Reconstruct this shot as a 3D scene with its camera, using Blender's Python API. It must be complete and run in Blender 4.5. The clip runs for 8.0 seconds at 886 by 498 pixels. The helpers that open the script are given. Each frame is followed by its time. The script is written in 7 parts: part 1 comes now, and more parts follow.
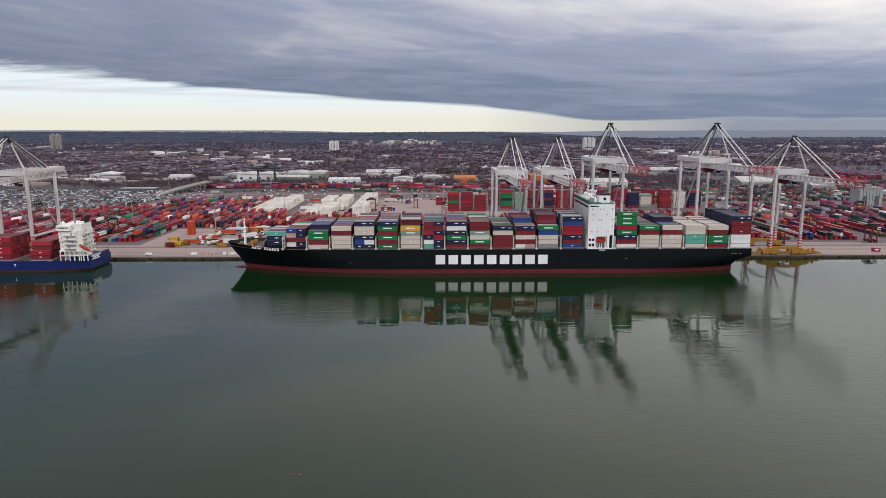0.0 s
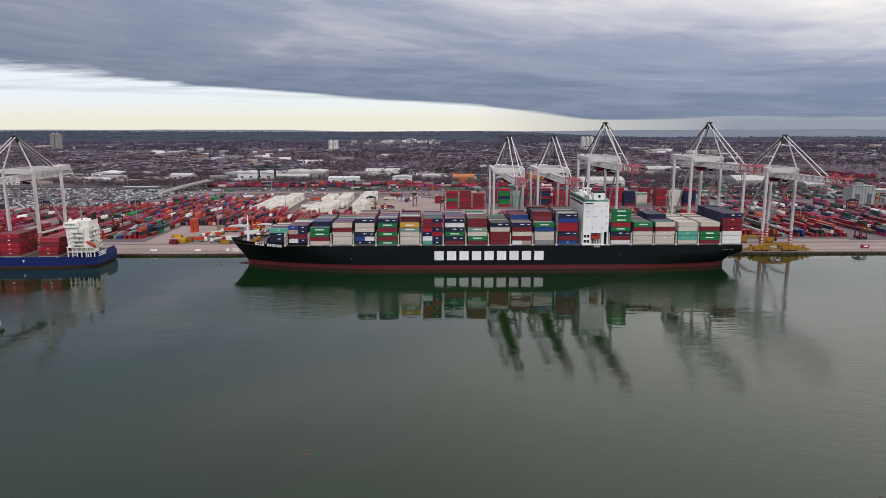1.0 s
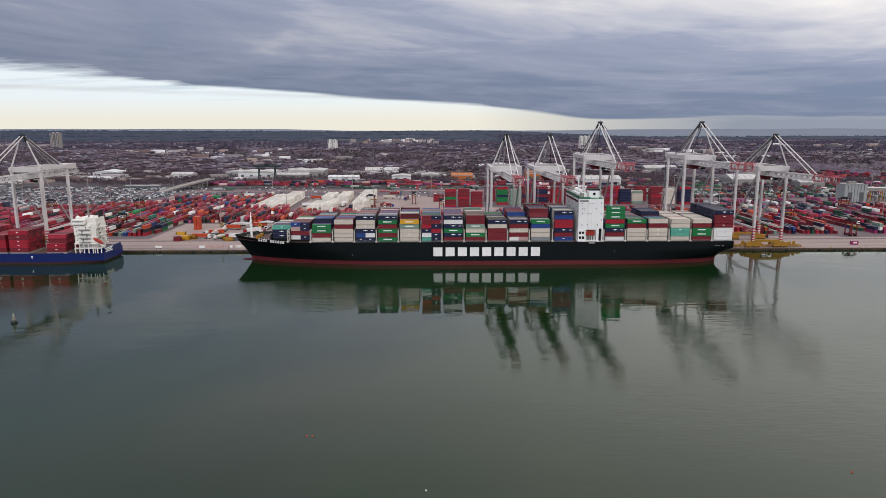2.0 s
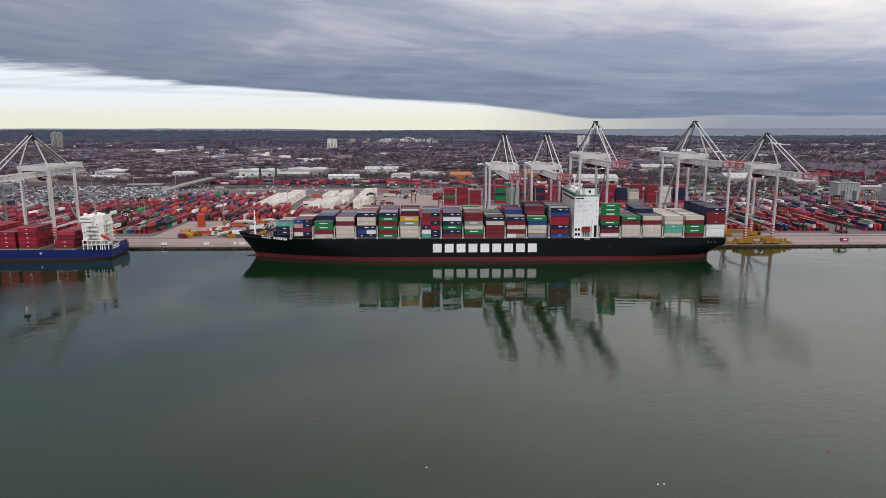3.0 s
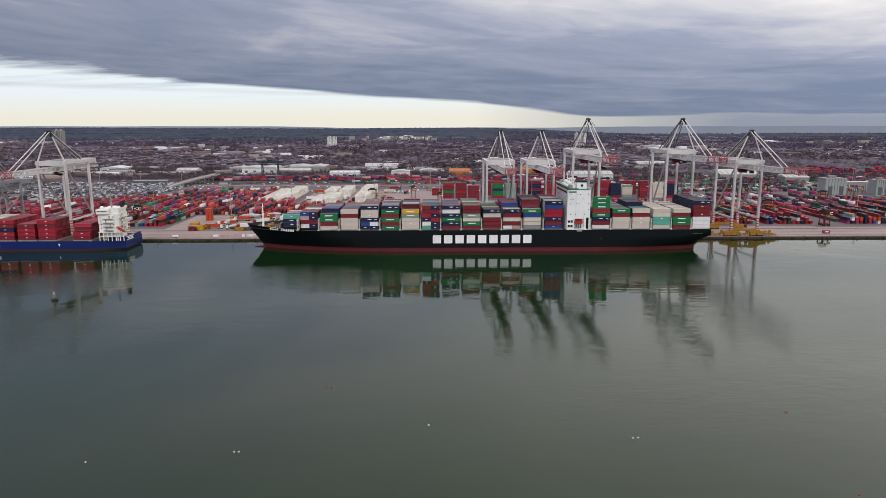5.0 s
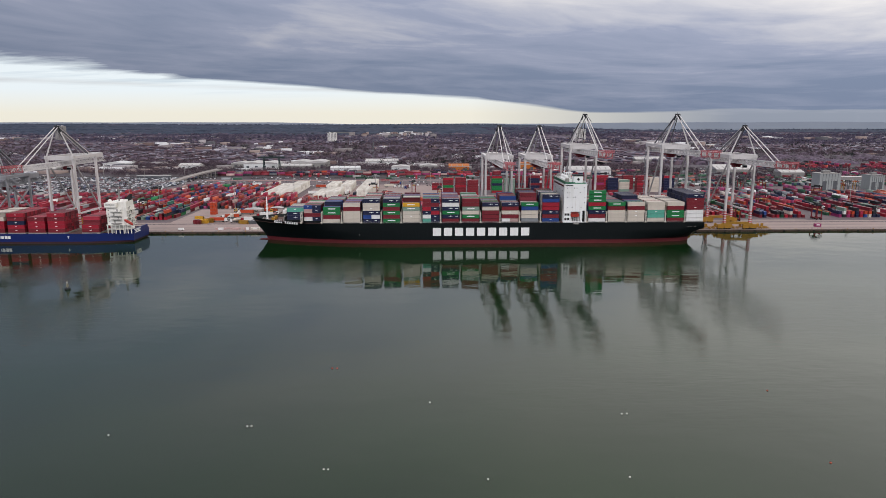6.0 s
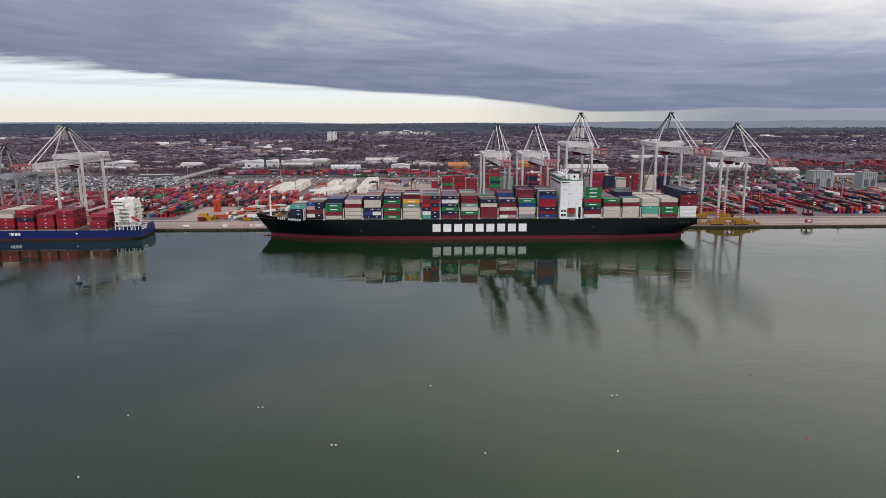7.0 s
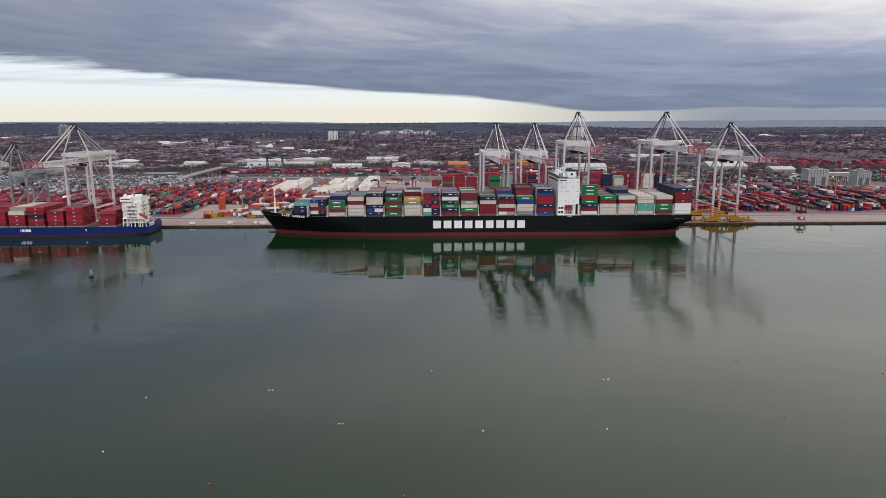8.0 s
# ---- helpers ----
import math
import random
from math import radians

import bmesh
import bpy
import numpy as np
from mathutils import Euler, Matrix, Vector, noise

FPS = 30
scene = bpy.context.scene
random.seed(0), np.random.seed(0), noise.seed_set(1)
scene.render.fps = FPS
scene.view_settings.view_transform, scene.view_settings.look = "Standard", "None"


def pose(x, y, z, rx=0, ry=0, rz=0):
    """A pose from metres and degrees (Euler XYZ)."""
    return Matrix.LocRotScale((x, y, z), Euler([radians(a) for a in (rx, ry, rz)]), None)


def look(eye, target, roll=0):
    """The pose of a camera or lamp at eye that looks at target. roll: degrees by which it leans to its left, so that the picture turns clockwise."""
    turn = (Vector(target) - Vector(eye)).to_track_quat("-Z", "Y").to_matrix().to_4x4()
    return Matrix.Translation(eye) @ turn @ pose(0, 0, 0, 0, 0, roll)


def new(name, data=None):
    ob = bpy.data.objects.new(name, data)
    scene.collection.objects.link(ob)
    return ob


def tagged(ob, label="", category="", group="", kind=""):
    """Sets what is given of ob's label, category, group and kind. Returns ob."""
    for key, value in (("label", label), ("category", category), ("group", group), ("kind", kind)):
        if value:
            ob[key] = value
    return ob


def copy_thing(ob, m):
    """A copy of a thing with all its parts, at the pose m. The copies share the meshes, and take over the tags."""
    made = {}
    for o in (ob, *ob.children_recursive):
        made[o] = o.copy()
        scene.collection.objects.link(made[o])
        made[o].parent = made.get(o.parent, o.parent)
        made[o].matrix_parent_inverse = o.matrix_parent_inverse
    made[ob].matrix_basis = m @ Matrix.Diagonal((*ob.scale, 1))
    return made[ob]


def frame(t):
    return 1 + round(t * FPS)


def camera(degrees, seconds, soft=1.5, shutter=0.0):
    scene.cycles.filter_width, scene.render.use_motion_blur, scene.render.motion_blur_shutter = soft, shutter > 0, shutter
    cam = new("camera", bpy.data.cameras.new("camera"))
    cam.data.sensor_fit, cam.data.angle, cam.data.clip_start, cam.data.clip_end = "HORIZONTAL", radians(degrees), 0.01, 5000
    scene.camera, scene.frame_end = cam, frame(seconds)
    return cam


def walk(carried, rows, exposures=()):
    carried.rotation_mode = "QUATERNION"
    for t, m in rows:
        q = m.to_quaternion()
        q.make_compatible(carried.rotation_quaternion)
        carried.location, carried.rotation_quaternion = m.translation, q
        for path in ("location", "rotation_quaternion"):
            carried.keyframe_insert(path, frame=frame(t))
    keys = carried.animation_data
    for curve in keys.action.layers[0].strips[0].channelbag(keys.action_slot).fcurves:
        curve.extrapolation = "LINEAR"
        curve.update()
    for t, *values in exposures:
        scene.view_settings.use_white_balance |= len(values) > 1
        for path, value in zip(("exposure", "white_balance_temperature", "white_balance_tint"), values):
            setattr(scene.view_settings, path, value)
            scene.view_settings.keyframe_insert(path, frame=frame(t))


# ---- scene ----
cam = camera(66.0, 8.0, soft=0.85)
PATH = [
    (0, (1.086, -418.227, 91.681), (1.109, -416.26, 91.32), -0.05),
    (0.5, (1.21, -423.627, 91.673), (1.235, -421.66, 91.311), -0.05),
    (1, (1.223, -429.061, 91.678), (1.249, -427.094, 91.315), -0.05),
    (1.5, (1.122, -434.592, 91.681), (1.15, -432.626, 91.317), -0.05),
    (3, (0.65, -451.641, 91.597), (0.683, -449.675, 91.231), -0.05),
    (3.5, (0.47, -457.419, 91.565), (0.504, -455.453, 91.198), -0.05),
    (4, (0.259, -463.316, 91.517), (0.294, -461.351, 91.15), -0.05),
    (4.5, (0.008, -469.419, 91.421), (0.044, -467.454, 91.053), -0.05),
    (6, (-0.728, -488.299, 90.707), (-0.69, -486.336, 90.324), -0.05),
    (6.5, (-0.926, -494.645, 90.553), (-0.887, -492.683, 90.168), -0.05),
    (7, (-1.113, -500.95, 90.402), (-1.073, -498.987, 90.017), -0.15),
    (7.5, (-1.282, -507.318, 90.261), (-1.242, -505.356, 89.875), -0.15),
    (8, (-1.388, -513.727, 90.17), (-1.349, -511.765, 89.784), -0.15),
]
walk(cam, [(t, look(eye, target, roll)) for t, eye, target, roll in PATH])

# ---------------------------------------------------------------- light
world = bpy.data.worlds.new("overcast_sky")
scene.world = world
world.use_nodes = True
wt = world.node_tree
wt.nodes.clear()


def wl(a, b):
    wt.links.new(a, b)


def wmath(op, a, b=None, clamp=False):
    n = wt.nodes.new("ShaderNodeMath")
    n.operation, n.use_clamp = op, clamp
    for i, v in enumerate((a, b)):
        if v is None:
            continue
        if isinstance(v, (int, float)):
            n.inputs[i].default_value = v
        else:
            wl(v, n.inputs[i])
    return n.outputs[0]


def wmix(f, a, b):
    n = wt.nodes.new("ShaderNodeMix")
    n.data_type = "RGBA"
    for sock, v in ((n.inputs[0], f), (n.inputs[6], a), (n.inputs[7], b)):
        if isinstance(v, tuple):
            sock.default_value = (*v, 1)
        elif isinstance(v, float):
            sock.default_value = v
        else:
            wl(v, sock)
    return n.outputs[2]


def wnoise(vec, scale, detail, rough=0.55, offset=(0, 0, 0), stretch=(1, 1, 1)):
    m = wt.nodes.new("ShaderNodeMapping")
    m.inputs["Location"].default_value = offset
    m.inputs["Scale"].default_value = stretch
    wl(vec, m.inputs["Vector"])
    n = wt.nodes.new("ShaderNodeTexNoise")
    n.inputs["Scale"].default_value, n.inputs["Detail"].default_value, n.inputs["Roughness"].default_value = scale, detail, rough
    wl(m.outputs[0], n.inputs["Vector"])
    return n.outputs["Fac"]


SUN_ELEVATION, SUN_ROTATION = radians(32), radians(200)
sky = wt.nodes.new("ShaderNodeTexSky")
sky.sky_type, sky.sun_disc = "NISHITA", False
sky.sun_elevation, sky.sun_rotation = SUN_ELEVATION, SUN_ROTATION
tc = wt.nodes.new("ShaderNodeTexCoord")
sep = wt.nodes.new("ShaderNodeSeparateXYZ")
wl(tc.outputs["Generated"], sep.inputs[0])
DX, DY = sep.outputs[0], sep.outputs[1]
DZ = wmath("MAXIMUM", wmath("ADD", sep.outputs[2], 0.03), 0.0)
# the cloud deck as a flat layer overhead: directions meet it far out near the horizon
inv = wmath("DIVIDE", 1.0, wmath("ADD", DZ, 0.06))
comb = wt.nodes.new("ShaderNodeCombineXYZ")
wl(wmath("MULTIPLY", DX, inv), comb.inputs[0])
wl(wmath("MULTIPLY", DY, inv), comb.inputs[1])
deck = comb.outputs[0]
EL = sep.outputs[2]
# cloud streaks, long across and shallow, closing up towards the horizon
soft_inv = wmath("DIVIDE", 1.0, wmath("ADD", wmath("MAXIMUM", EL, 0.0), 0.13))
comb = wt.nodes.new("ShaderNodeCombineXYZ")
wl(wmath("MULTIPLY", wmath("MULTIPLY", DX, soft_inv), 0.26), comb.inputs[0])
wl(wmath("ADD", wmath("MULTIPLY", soft_inv, 0.42), wmath("MULTIPLY", DX, -0.42)), comb.inputs[1])
wl(wmath("MULTIPLY", DY, 0.5), comb.inputs[2])
sheet = comb.outputs[0]
warp = wnoise(sheet, 1.6, 3, 0.5, (4.0, 1.0, 2.0))
comb = wt.nodes.new("ShaderNodeCombineXYZ")
wl(wmath("MULTIPLY", wmath("SUBTRACT", warp, 0.5), 0.55), comb.inputs[1])
wl(wmath("MULTIPLY", wmath("SUBTRACT", warp, 0.5), 0.4), comb.inputs[0])
moved = wt.nodes.new("ShaderNodeVectorMath")
moved.operation = "ADD"
wl(sheet, moved.inputs[0])
wl(comb.outputs[0], moved.inputs[1])
sheet2 = moved.outputs[0]
big = wnoise(sheet2, 1.8, 5, 0.5, (3.1, 1.7, 0), (1.25, 1.3, 1))
mid = wnoise(sheet2, 4.2, 8, 0.6, (7.4, 2.2, 0), (1.5, 1.5, 1))
# rim of the deck: clear low sky to one side, cloud down to the horizon on the other
rim_line = wmath("MAXIMUM", wmath("SUBTRACT", wmath("SUBTRACT", 0.0283, wmath("MULTIPLY", DX, 0.0670)), wmath("MULTIPLY", wmath("MAXIMUM", wmath("SUBTRACT", DX, 0.07), 0.0), 0.07)), wmath("SUBTRACT", 0.0052, wmath("MULTIPLY", DX, 0.012)))
rim = wmath("ADD", wmath("SUBTRACT", EL, rim_line), wmath("MULTIPLY", wmath("MAXIMUM", wmath("SUBTRACT", 0.8, DY), 0.0), 0.25))
rim = wmath("SUBTRACT", rim, wmath("MULTIPLY", wmath("MAXIMUM", wmath("SUBTRACT", -0.18, DX), 0.0), 0.014))
slow = wnoise(sheet, 3.2, 2, 0.5, (0.4, 5.2, 0), (1.2, 0.4, 1))
fray = wnoise(deck, 1.6, 5, 0.55, (0.4, 5.2, 0), (0.35, 0.7, 1))
rim = wmath("ADD", rim, wmath("MULTIPLY", wmath("SUBTRACT", slow, 0.5), 0.005))
rim = wmath("ADD", rim, wmath("MULTIPLY", wmath("SUBTRACT", fray, 0.5), wmath("ADD", 0.007, wmath("MULTIPLY", wmath("MULTIPLY", wmath("SUBTRACT", -0.22, DX), 4.0, True), 0.014))))
broken = wmath("MULTIPLY", wmath("SUBTRACT", -0.30, DX), 8.0, True)
fine = wnoise(deck, 2.6, 6, 0.62, (2.4, 3.3, 0), (0.4, 1.0, 1))
rim = wmath("ADD", rim, wmath("MULTIPLY", wmath("MULTIPLY", wmath("SUBTRACT", fine, 0.53), 0.036), broken))
rim = wmath("ADD", rim, wmath("MULTIPLY", broken, 0.005))
dim = wmath("MULTIPLY", wmath("SUBTRACT", DX, 0.06), 2.9, True)
cover = wmath("MULTIPLY", wmath("ADD", rim, 0.0015), wmath("SUBTRACT", wmath("SUBTRACT", 260.0, wmath("MULTIPLY", broken, 190.0)), wmath("MULTIPLY", dim, 170.0)), True)
cover = wmath("MAXIMUM", cover, wmath("MULTIPLY", dim, 0.85))
high = wmath("MULTIPLY", wmath("SUBTRACT", EL, 0.035), 8.5, True)
light = wmath("ADD", wmath("MULTIPLY", DX, 0.04), wmath("MULTIPLY", wmath("SUBTRACT", wmath("MINIMUM", EL, 0.38), 0.1), 2.15))
light = wmath("ADD", light, wmath("MULTIPLY", wmath("MULTIPLY", wmath("MAXIMUM", DX, 0.0), high), 0.90))
calm = wmath("SUBTRACT", 1.0, wmath("MULTIPLY", wmath("SUBTRACT", EL, 0.18), 4.0, True))
light = wmath("ADD", light, wmath("MULTIPLY", wmath("MULTIPLY", wmath("SUBTRACT", big, 0.5), 0.95), wmath("ADD", wmath("MULTIPLY", calm, 0.7), 0.3)))
light = wmath("ADD", light, wmath("MULTIPLY", wmath("MULTIPLY", wmath("SUBTRACT", mid, 0.5), 0.8), wmath("ADD", wmath("MULTIPLY", calm, 0.85), 0.15)))
left = wmath("MULTIPLY", wmath("MINIMUM", DX, 0.0), wmath("MULTIPLY", wmath("SUBTRACT", EL, 0.14), 6.0, True))
light = wmath("ADD", light, wmath("MULTIPLY", left, 0.54))
light = wmath("ADD", light, 0.225, True)
cloud = wmix(wmath("MULTIPLY", light, 2.6, True), (0.174, 0.214, 0.307), (0.273, 0.301, 0.396))
cloud = wmix(wmath("MULTIPLY", wmath("SUBTRACT", light, 0.36), 1.6, True), cloud, (0.645, 0.622, 0.612))
lift = wt.nodes.new("ShaderNodeVectorMath")
lift.operation = "SCALE"
wl(cloud, lift.inputs[0])
wl(wmath("MULTIPLY", wmath("ADD", wmath("MULTIPLY", wmath("ADD", wmath("ADD", wmath("MINIMUM", DZ, 0.28), wmath("MULTIPLY", wmath("MAXIMUM", wmath("SUBTRACT", wmath("MINIMUM", DZ, 0.32), 0.22), 0.0), 1.1)), wmath("MULTIPLY", wmath("MAXIMUM", wmath("SUBTRACT", DZ, 0.55), 0.0), 0.9)), 2.0), 0.94), wmath("ADD", wmath("MULTIPLY", DX, 0.3), 1.0)), lift.inputs["Scale"])
cream = wmix(wmath("MULTIPLY", wmath("SUBTRACT", DZ, 0.034), 34.0, True), (0.82, 0.787, 0.685), (0.77, 0.835, 0.885))
# thin wisps under the rim and one long faint bar of cloud in the clear sky
wisp = wnoise(deck, 1.3, 6, 0.62, (1.4, 9.2, 0), (0.3, 1.5, 1))
under = wmath("MULTIPLY", wmath("ADD", rim, 0.030), 40.0, True)
wisps = wmath("MULTIPLY", wmath("MULTIPLY", wmath("MULTIPLY", wmath("SUBTRACT", wisp, 0.5), 5.0, True), under), wmath("MULTIPLY", wmath("SUBTRACT", -0.12, DX), 4.0, True))
cream = wmix(wmath("MULTIPLY", wisps, 0.95), cream, (0.47, 0.56, 0.66))
ripple = wnoise(deck, 0.8, 5, 0.6, (8.4, 2.2, 0), (0.8, 0.4, 1))
bar_at = wmath("ADD", wmath("SUBTRACT", 0.0325, wmath("MULTIPLY", DX, 0.022)), wmath("MULTIPLY", wmath("SUBTRACT", ripple, 0.5), 0.010))
bar = wmath("SUBTRACT", 1.0, wmath("DIVIDE", wmath("ABSOLUTE", wmath("SUBTRACT", EL, bar_at)), 0.0042), True)
bar = wmath("MULTIPLY", bar, wmath("MULTIPLY", wmath("SUBTRACT", wnoise(deck, 0.35, 3, 0.5, (2.0, 6.0, 0), (1, 0.2, 1)), 0.38), 5.0, True))
cream = wmix(wmath("MULTIPLY", bar, 0.75), cream, (0.57, 0.58, 0.61))
thin = wt.nodes.new("ShaderNodeVectorMath")
thin.operation = "SCALE"
thin.inputs["Scale"].default_value = 0.012
wl(sky.outputs[0], thin.inputs[0])
gap = wt.nodes.new("ShaderNodeVectorMath")
gap.operation = "ADD"
wl(cream, gap.inputs[0])
wl(thin.outputs[0], gap.inputs[1])
whole = wmix(cover, gap.outputs[0], lift.outputs[0])
bg = wt.nodes.new("ShaderNodeBackground")
bg.inputs["Strength"].default_value = 1.0
wl(whole, bg.inputs["Color"])
out = wt.nodes.new("ShaderNodeOutputWorld")
wl(bg.outputs[0], out.inputs["Surface"])

sun = new("sun", bpy.data.lights.new("sun", "SUN"))
sun.data.energy, sun.data.angle, sun.data.color = 1.45, radians(20), (0.99, 0.955, 1.0)
sun.matrix_world = look((0, 0, 0), (-math.sin(SUN_ROTATION) * math.cos(SUN_ELEVATION), -math.cos(SUN_ROTATION) * math.cos(SUN_ELEVATION), -math.sin(SUN_ELEVATION)))
scene.view_settings.exposure = 0.0


# ---------------------------------------------------------------- materials
def lin(h):
    """Linear colour from a hex code."""
    c = [int(h[i:i + 2], 16) / 255 for i in (0, 2, 4)]
    return tuple(x / 12.92 if x <= 0.04045 else ((x + 0.055) / 1.055) ** 2.4 for x in c)


class Nodes:
    def __init__(self, name, rough=0.6, metal=0.0):
        self.m = bpy.data.materials.new(name)
        self.m.use_nodes = True
        self.t = self.m.node_tree
        self.b = self.t.nodes["Principled BSDF"]
        self.b.inputs["Roughness"].default_value = rough
        self.b.inputs["Metallic"].default_value = metal
        self.c = self.t.nodes.new("ShaderNodeTexCoord")

    def n(self, kind):
        return self.t.nodes.new(kind)

    def link(self, a, b):
        self.t.links.new(a, b)

    def noise(self, scale, detail=4, rough=0.55, stretch=None, coord="Object"):
        n = self.n("ShaderNodeTexNoise")
        n.inputs["Scale"].default_value, n.inputs["Detail"].default_value, n.inputs["Roughness"].default_value = scale, detail, rough
        src = self.c.outputs[coord]
        if stretch:
            m = self.n("ShaderNodeMapping")
            m.inputs["Scale"].default_value = stretch
            self.link(src, m.inputs["Vector"])
            src = m.outputs[0]
        self.link(src, n.inputs["Vector"])
        return n.outputs["Fac"]

    def math(self, op, a, b=0.0, clamp=False):
        n = self.n("ShaderNodeMath")
        n.operation, n.use_clamp = op, clamp
        for i, v in enumerate((a, b)):
            if isinstance(v, (int, float)):
                n.inputs[i].default_value = v
            else:
                self.link(v, n.inputs[i])
        return n.outputs[0]

    def mix(self, f, a, b, kind="MIX"):
        n = self.n("ShaderNodeMix")
        n.data_type, n.blend_type = "RGBA", kind
        for sock, v in ((n.inputs[0], f), (n.inputs[6], a), (n.inputs[7], b)):
            if isinstance(v, (tuple, list)):
                sock.default_value = (*v[:3], 1)
            elif isinstance(v, (int, float)):
                sock.default_value = v
            else:
                self.link(v, sock)
        return n.outputs[2]

    def ramp(self, f, stops, constant=False):
        n = self.n("ShaderNodeValToRGB")
        n.color_ramp.interpolation = "CONSTANT" if constant else "LINEAR"
        e = n.color_ramp.elements
        while len(e) < len(stops):
            e.new(1.0)
        for el, (p, c) in zip(e, stops):
            el.position, el.color = p, (*c[:3], 1)
        self.link(f, n.inputs[0])
        return n.outputs[0]

    def bump(self, h, strength, distance=0.05):
        n = self.n("ShaderNodeBump")
        n.inputs["Strength"].default_value, n.inputs["Distance"].default_value = strength, distance
        self.link(h, n.inputs["Height"])
        self.link(n.outputs[0], self.b.inputs["Normal"])

    def base(self, s):
        self.link(s, self.b.inputs["Base Color"])
        return self.m


def scale(c, k):
    return tuple(min(1.0, x * k) for x in c)


def roof_dust_sheen(k, col, amount):
    """Paler upper faces: dust and bleaching, with sky light mixed into the colour."""
    g = k.n("ShaderNodeNewGeometry")
    sp = k.n("ShaderNodeSeparateXYZ")
    k.link(g.outputs["Normal"], sp.inputs[0])
    up = k.math("GREATER_THAN", sp.outputs[2], 0.7)
    f = k.math("MULTIPLY", up, k.math("MULTIPLY", k.math("ADD", k.noise(0.35, 4, 0.6), 0.4), amount), True)
    return k.mix(f, col, lin("aaa3a4"))


def paint(name, h, rough=0.5, metal=0.0, wear=0.3, grain=0.8, streak=True, rust=None, dust_sheen=0.0):
    """Painted or bare surface with broad stains, fine grain and vertical streaks."""
    k = Nodes(name, rough, metal)
    c = lin(h)
    col = k.mix(k.noise(0.12 * grain, 5), scale(c, 1 - wear), scale(c, 1 + wear * 0.5))
    col = k.mix(k.math("MULTIPLY", k.noise(1.6 * grain, 6, 0.65), 0.45), col, scale(c, 0.62))
    if streak:
        s = k.noise(0.9, 4, 0.6, (1.2, 1.2, 0.09))
        col = k.mix(k.math("MULTIPLY", k.math("SUBTRACT", s, 0.52), 2.2, True), col, rust or scale(c, 0.55))
    info = k.n("ShaderNodeObjectInfo")
    col = k.mix(k.math("MULTIPLY", info.outputs["Random"], 0.28), col, scale(c, 0.55))
    if dust_sheen:
        col = roof_dust_sheen(k, col, dust_sheen)
    k.bump(k.noise(2.2, 4), 0.25, 0.03)
    k.b.inputs["Specular IOR Level"].default_value = 0.28
    r = k.math("ADD", k.math("MULTIPLY", k.noise(0.5, 3), 0.3), rough - 0.15)
    k.link(r, k.b.inputs["Roughness"])
    return k.base(col)


def palette(name, hexes, rough=0.6, stains=0.3, coord_scale=0.4, dust_sheen=0.0):
    """One colour per loose piece, drawn from a list of (hex, share)."""
    k = Nodes(name, rough)
    g = k.n("ShaderNodeNewGeometry")
    total, at, stops = sum(s for _, s in hexes), 0.0, []
    for h, s in hexes:
        stops.append((at, lin(h)))
        at += s / total
    col = k.ramp(g.outputs["Random Per Island"], stops, True)
    dark = k.mix(1.0, col, (0.55, 0.53, 0.52), "MULTIPLY")
    f = k.math("MULTIPLY", k.noise(coord_scale, 5, 0.65), stains * 2.0, True)
    col = k.mix(f, col, dark)
    wob = k.math("FRACT", k.math("MULTIPLY", g.outputs["Random Per Island"], 37.31))
    col = k.mix(k.math("MULTIPLY", wob, 0.45), col, dark)
    if dust_sheen:
        col = roof_dust_sheen(k, col, dust_sheen)
    k.bump(k.noise(2.0, 3), 0.2, 0.05)
    k.b.inputs["Specular IOR Level"].default_value = 0.25
    return k.base(col)


# water: still dock water, dark green body, faint wind ruffles and slicks
k = Nodes("harbour_water", 0.03)
k.b.inputs["IOR"].default_value = 1.333
patch = k.noise(0.006, 4, 0.55, (1, 2.2, 1))
body = k.mix(k.ramp(k.noise(0.0055, 4), [(0.36, (0,) * 3), (0.64, (1,) * 3)]), (0.0048, 0.0150, 0.0050), (0.0056, 0.0214, 0.0055))
pos_ = k.n("ShaderNodeSeparateXYZ")
k.link(k.c.outputs["Object"], pos_.inputs[0])


def breeze(cx, cy, rx, ry):
    """Soft-edged patch of water ruffled by wind."""
    a = k.math("POWER", k.math("ABSOLUTE", k.math("DIVIDE", k.math("SUBTRACT", pos_.outputs[0], cx), rx)), 2.0)
    b_ = k.math("POWER", k.math("ABSOLUTE", k.math("DIVIDE", k.math("SUBTRACT", pos_.outputs[1], cy), ry)), 2.0)
    d = k.math("ADD", k.math("ADD", a, b_), k.math("MULTIPLY", k.math("SUBTRACT", k.noise(0.03, 4, 0.6), 0.5), 1.2))
    return k.math("SUBTRACT", 1.0, d, True)


ruffle = k.math("MAXIMUM", k.math("MULTIPLY", breeze(85, -235, 120, 85), 0.5), k.math("MAXIMUM", k.math("MAXIMUM", breeze(225, -165, 150, 88), k.math("MULTIPLY", breeze(142, -56, 70, 46), 1.7)), k.math("MAXIMUM", k.math("MAXIMUM", k.math("MULTIPLY", breeze(-78, -78, 66, 44), 2.0), k.math("MULTIPLY", breeze(-214, -84, 58, 40), 1.3)), k.math("MULTIPLY", breeze(-270, -205, 150, 80), 1.5))))
base_r = k.ramp(patch, [(0.38, (0.018,) * 3), (0.6, (0.06,) * 3)])
k.link(k.math("ADD", base_r, k.math("MULTIPLY", ruffle, 0.10)), k.b.inputs["Roughness"])
swell = k.noise(0.16, 3, 0.5, (1, 0.55, 1))
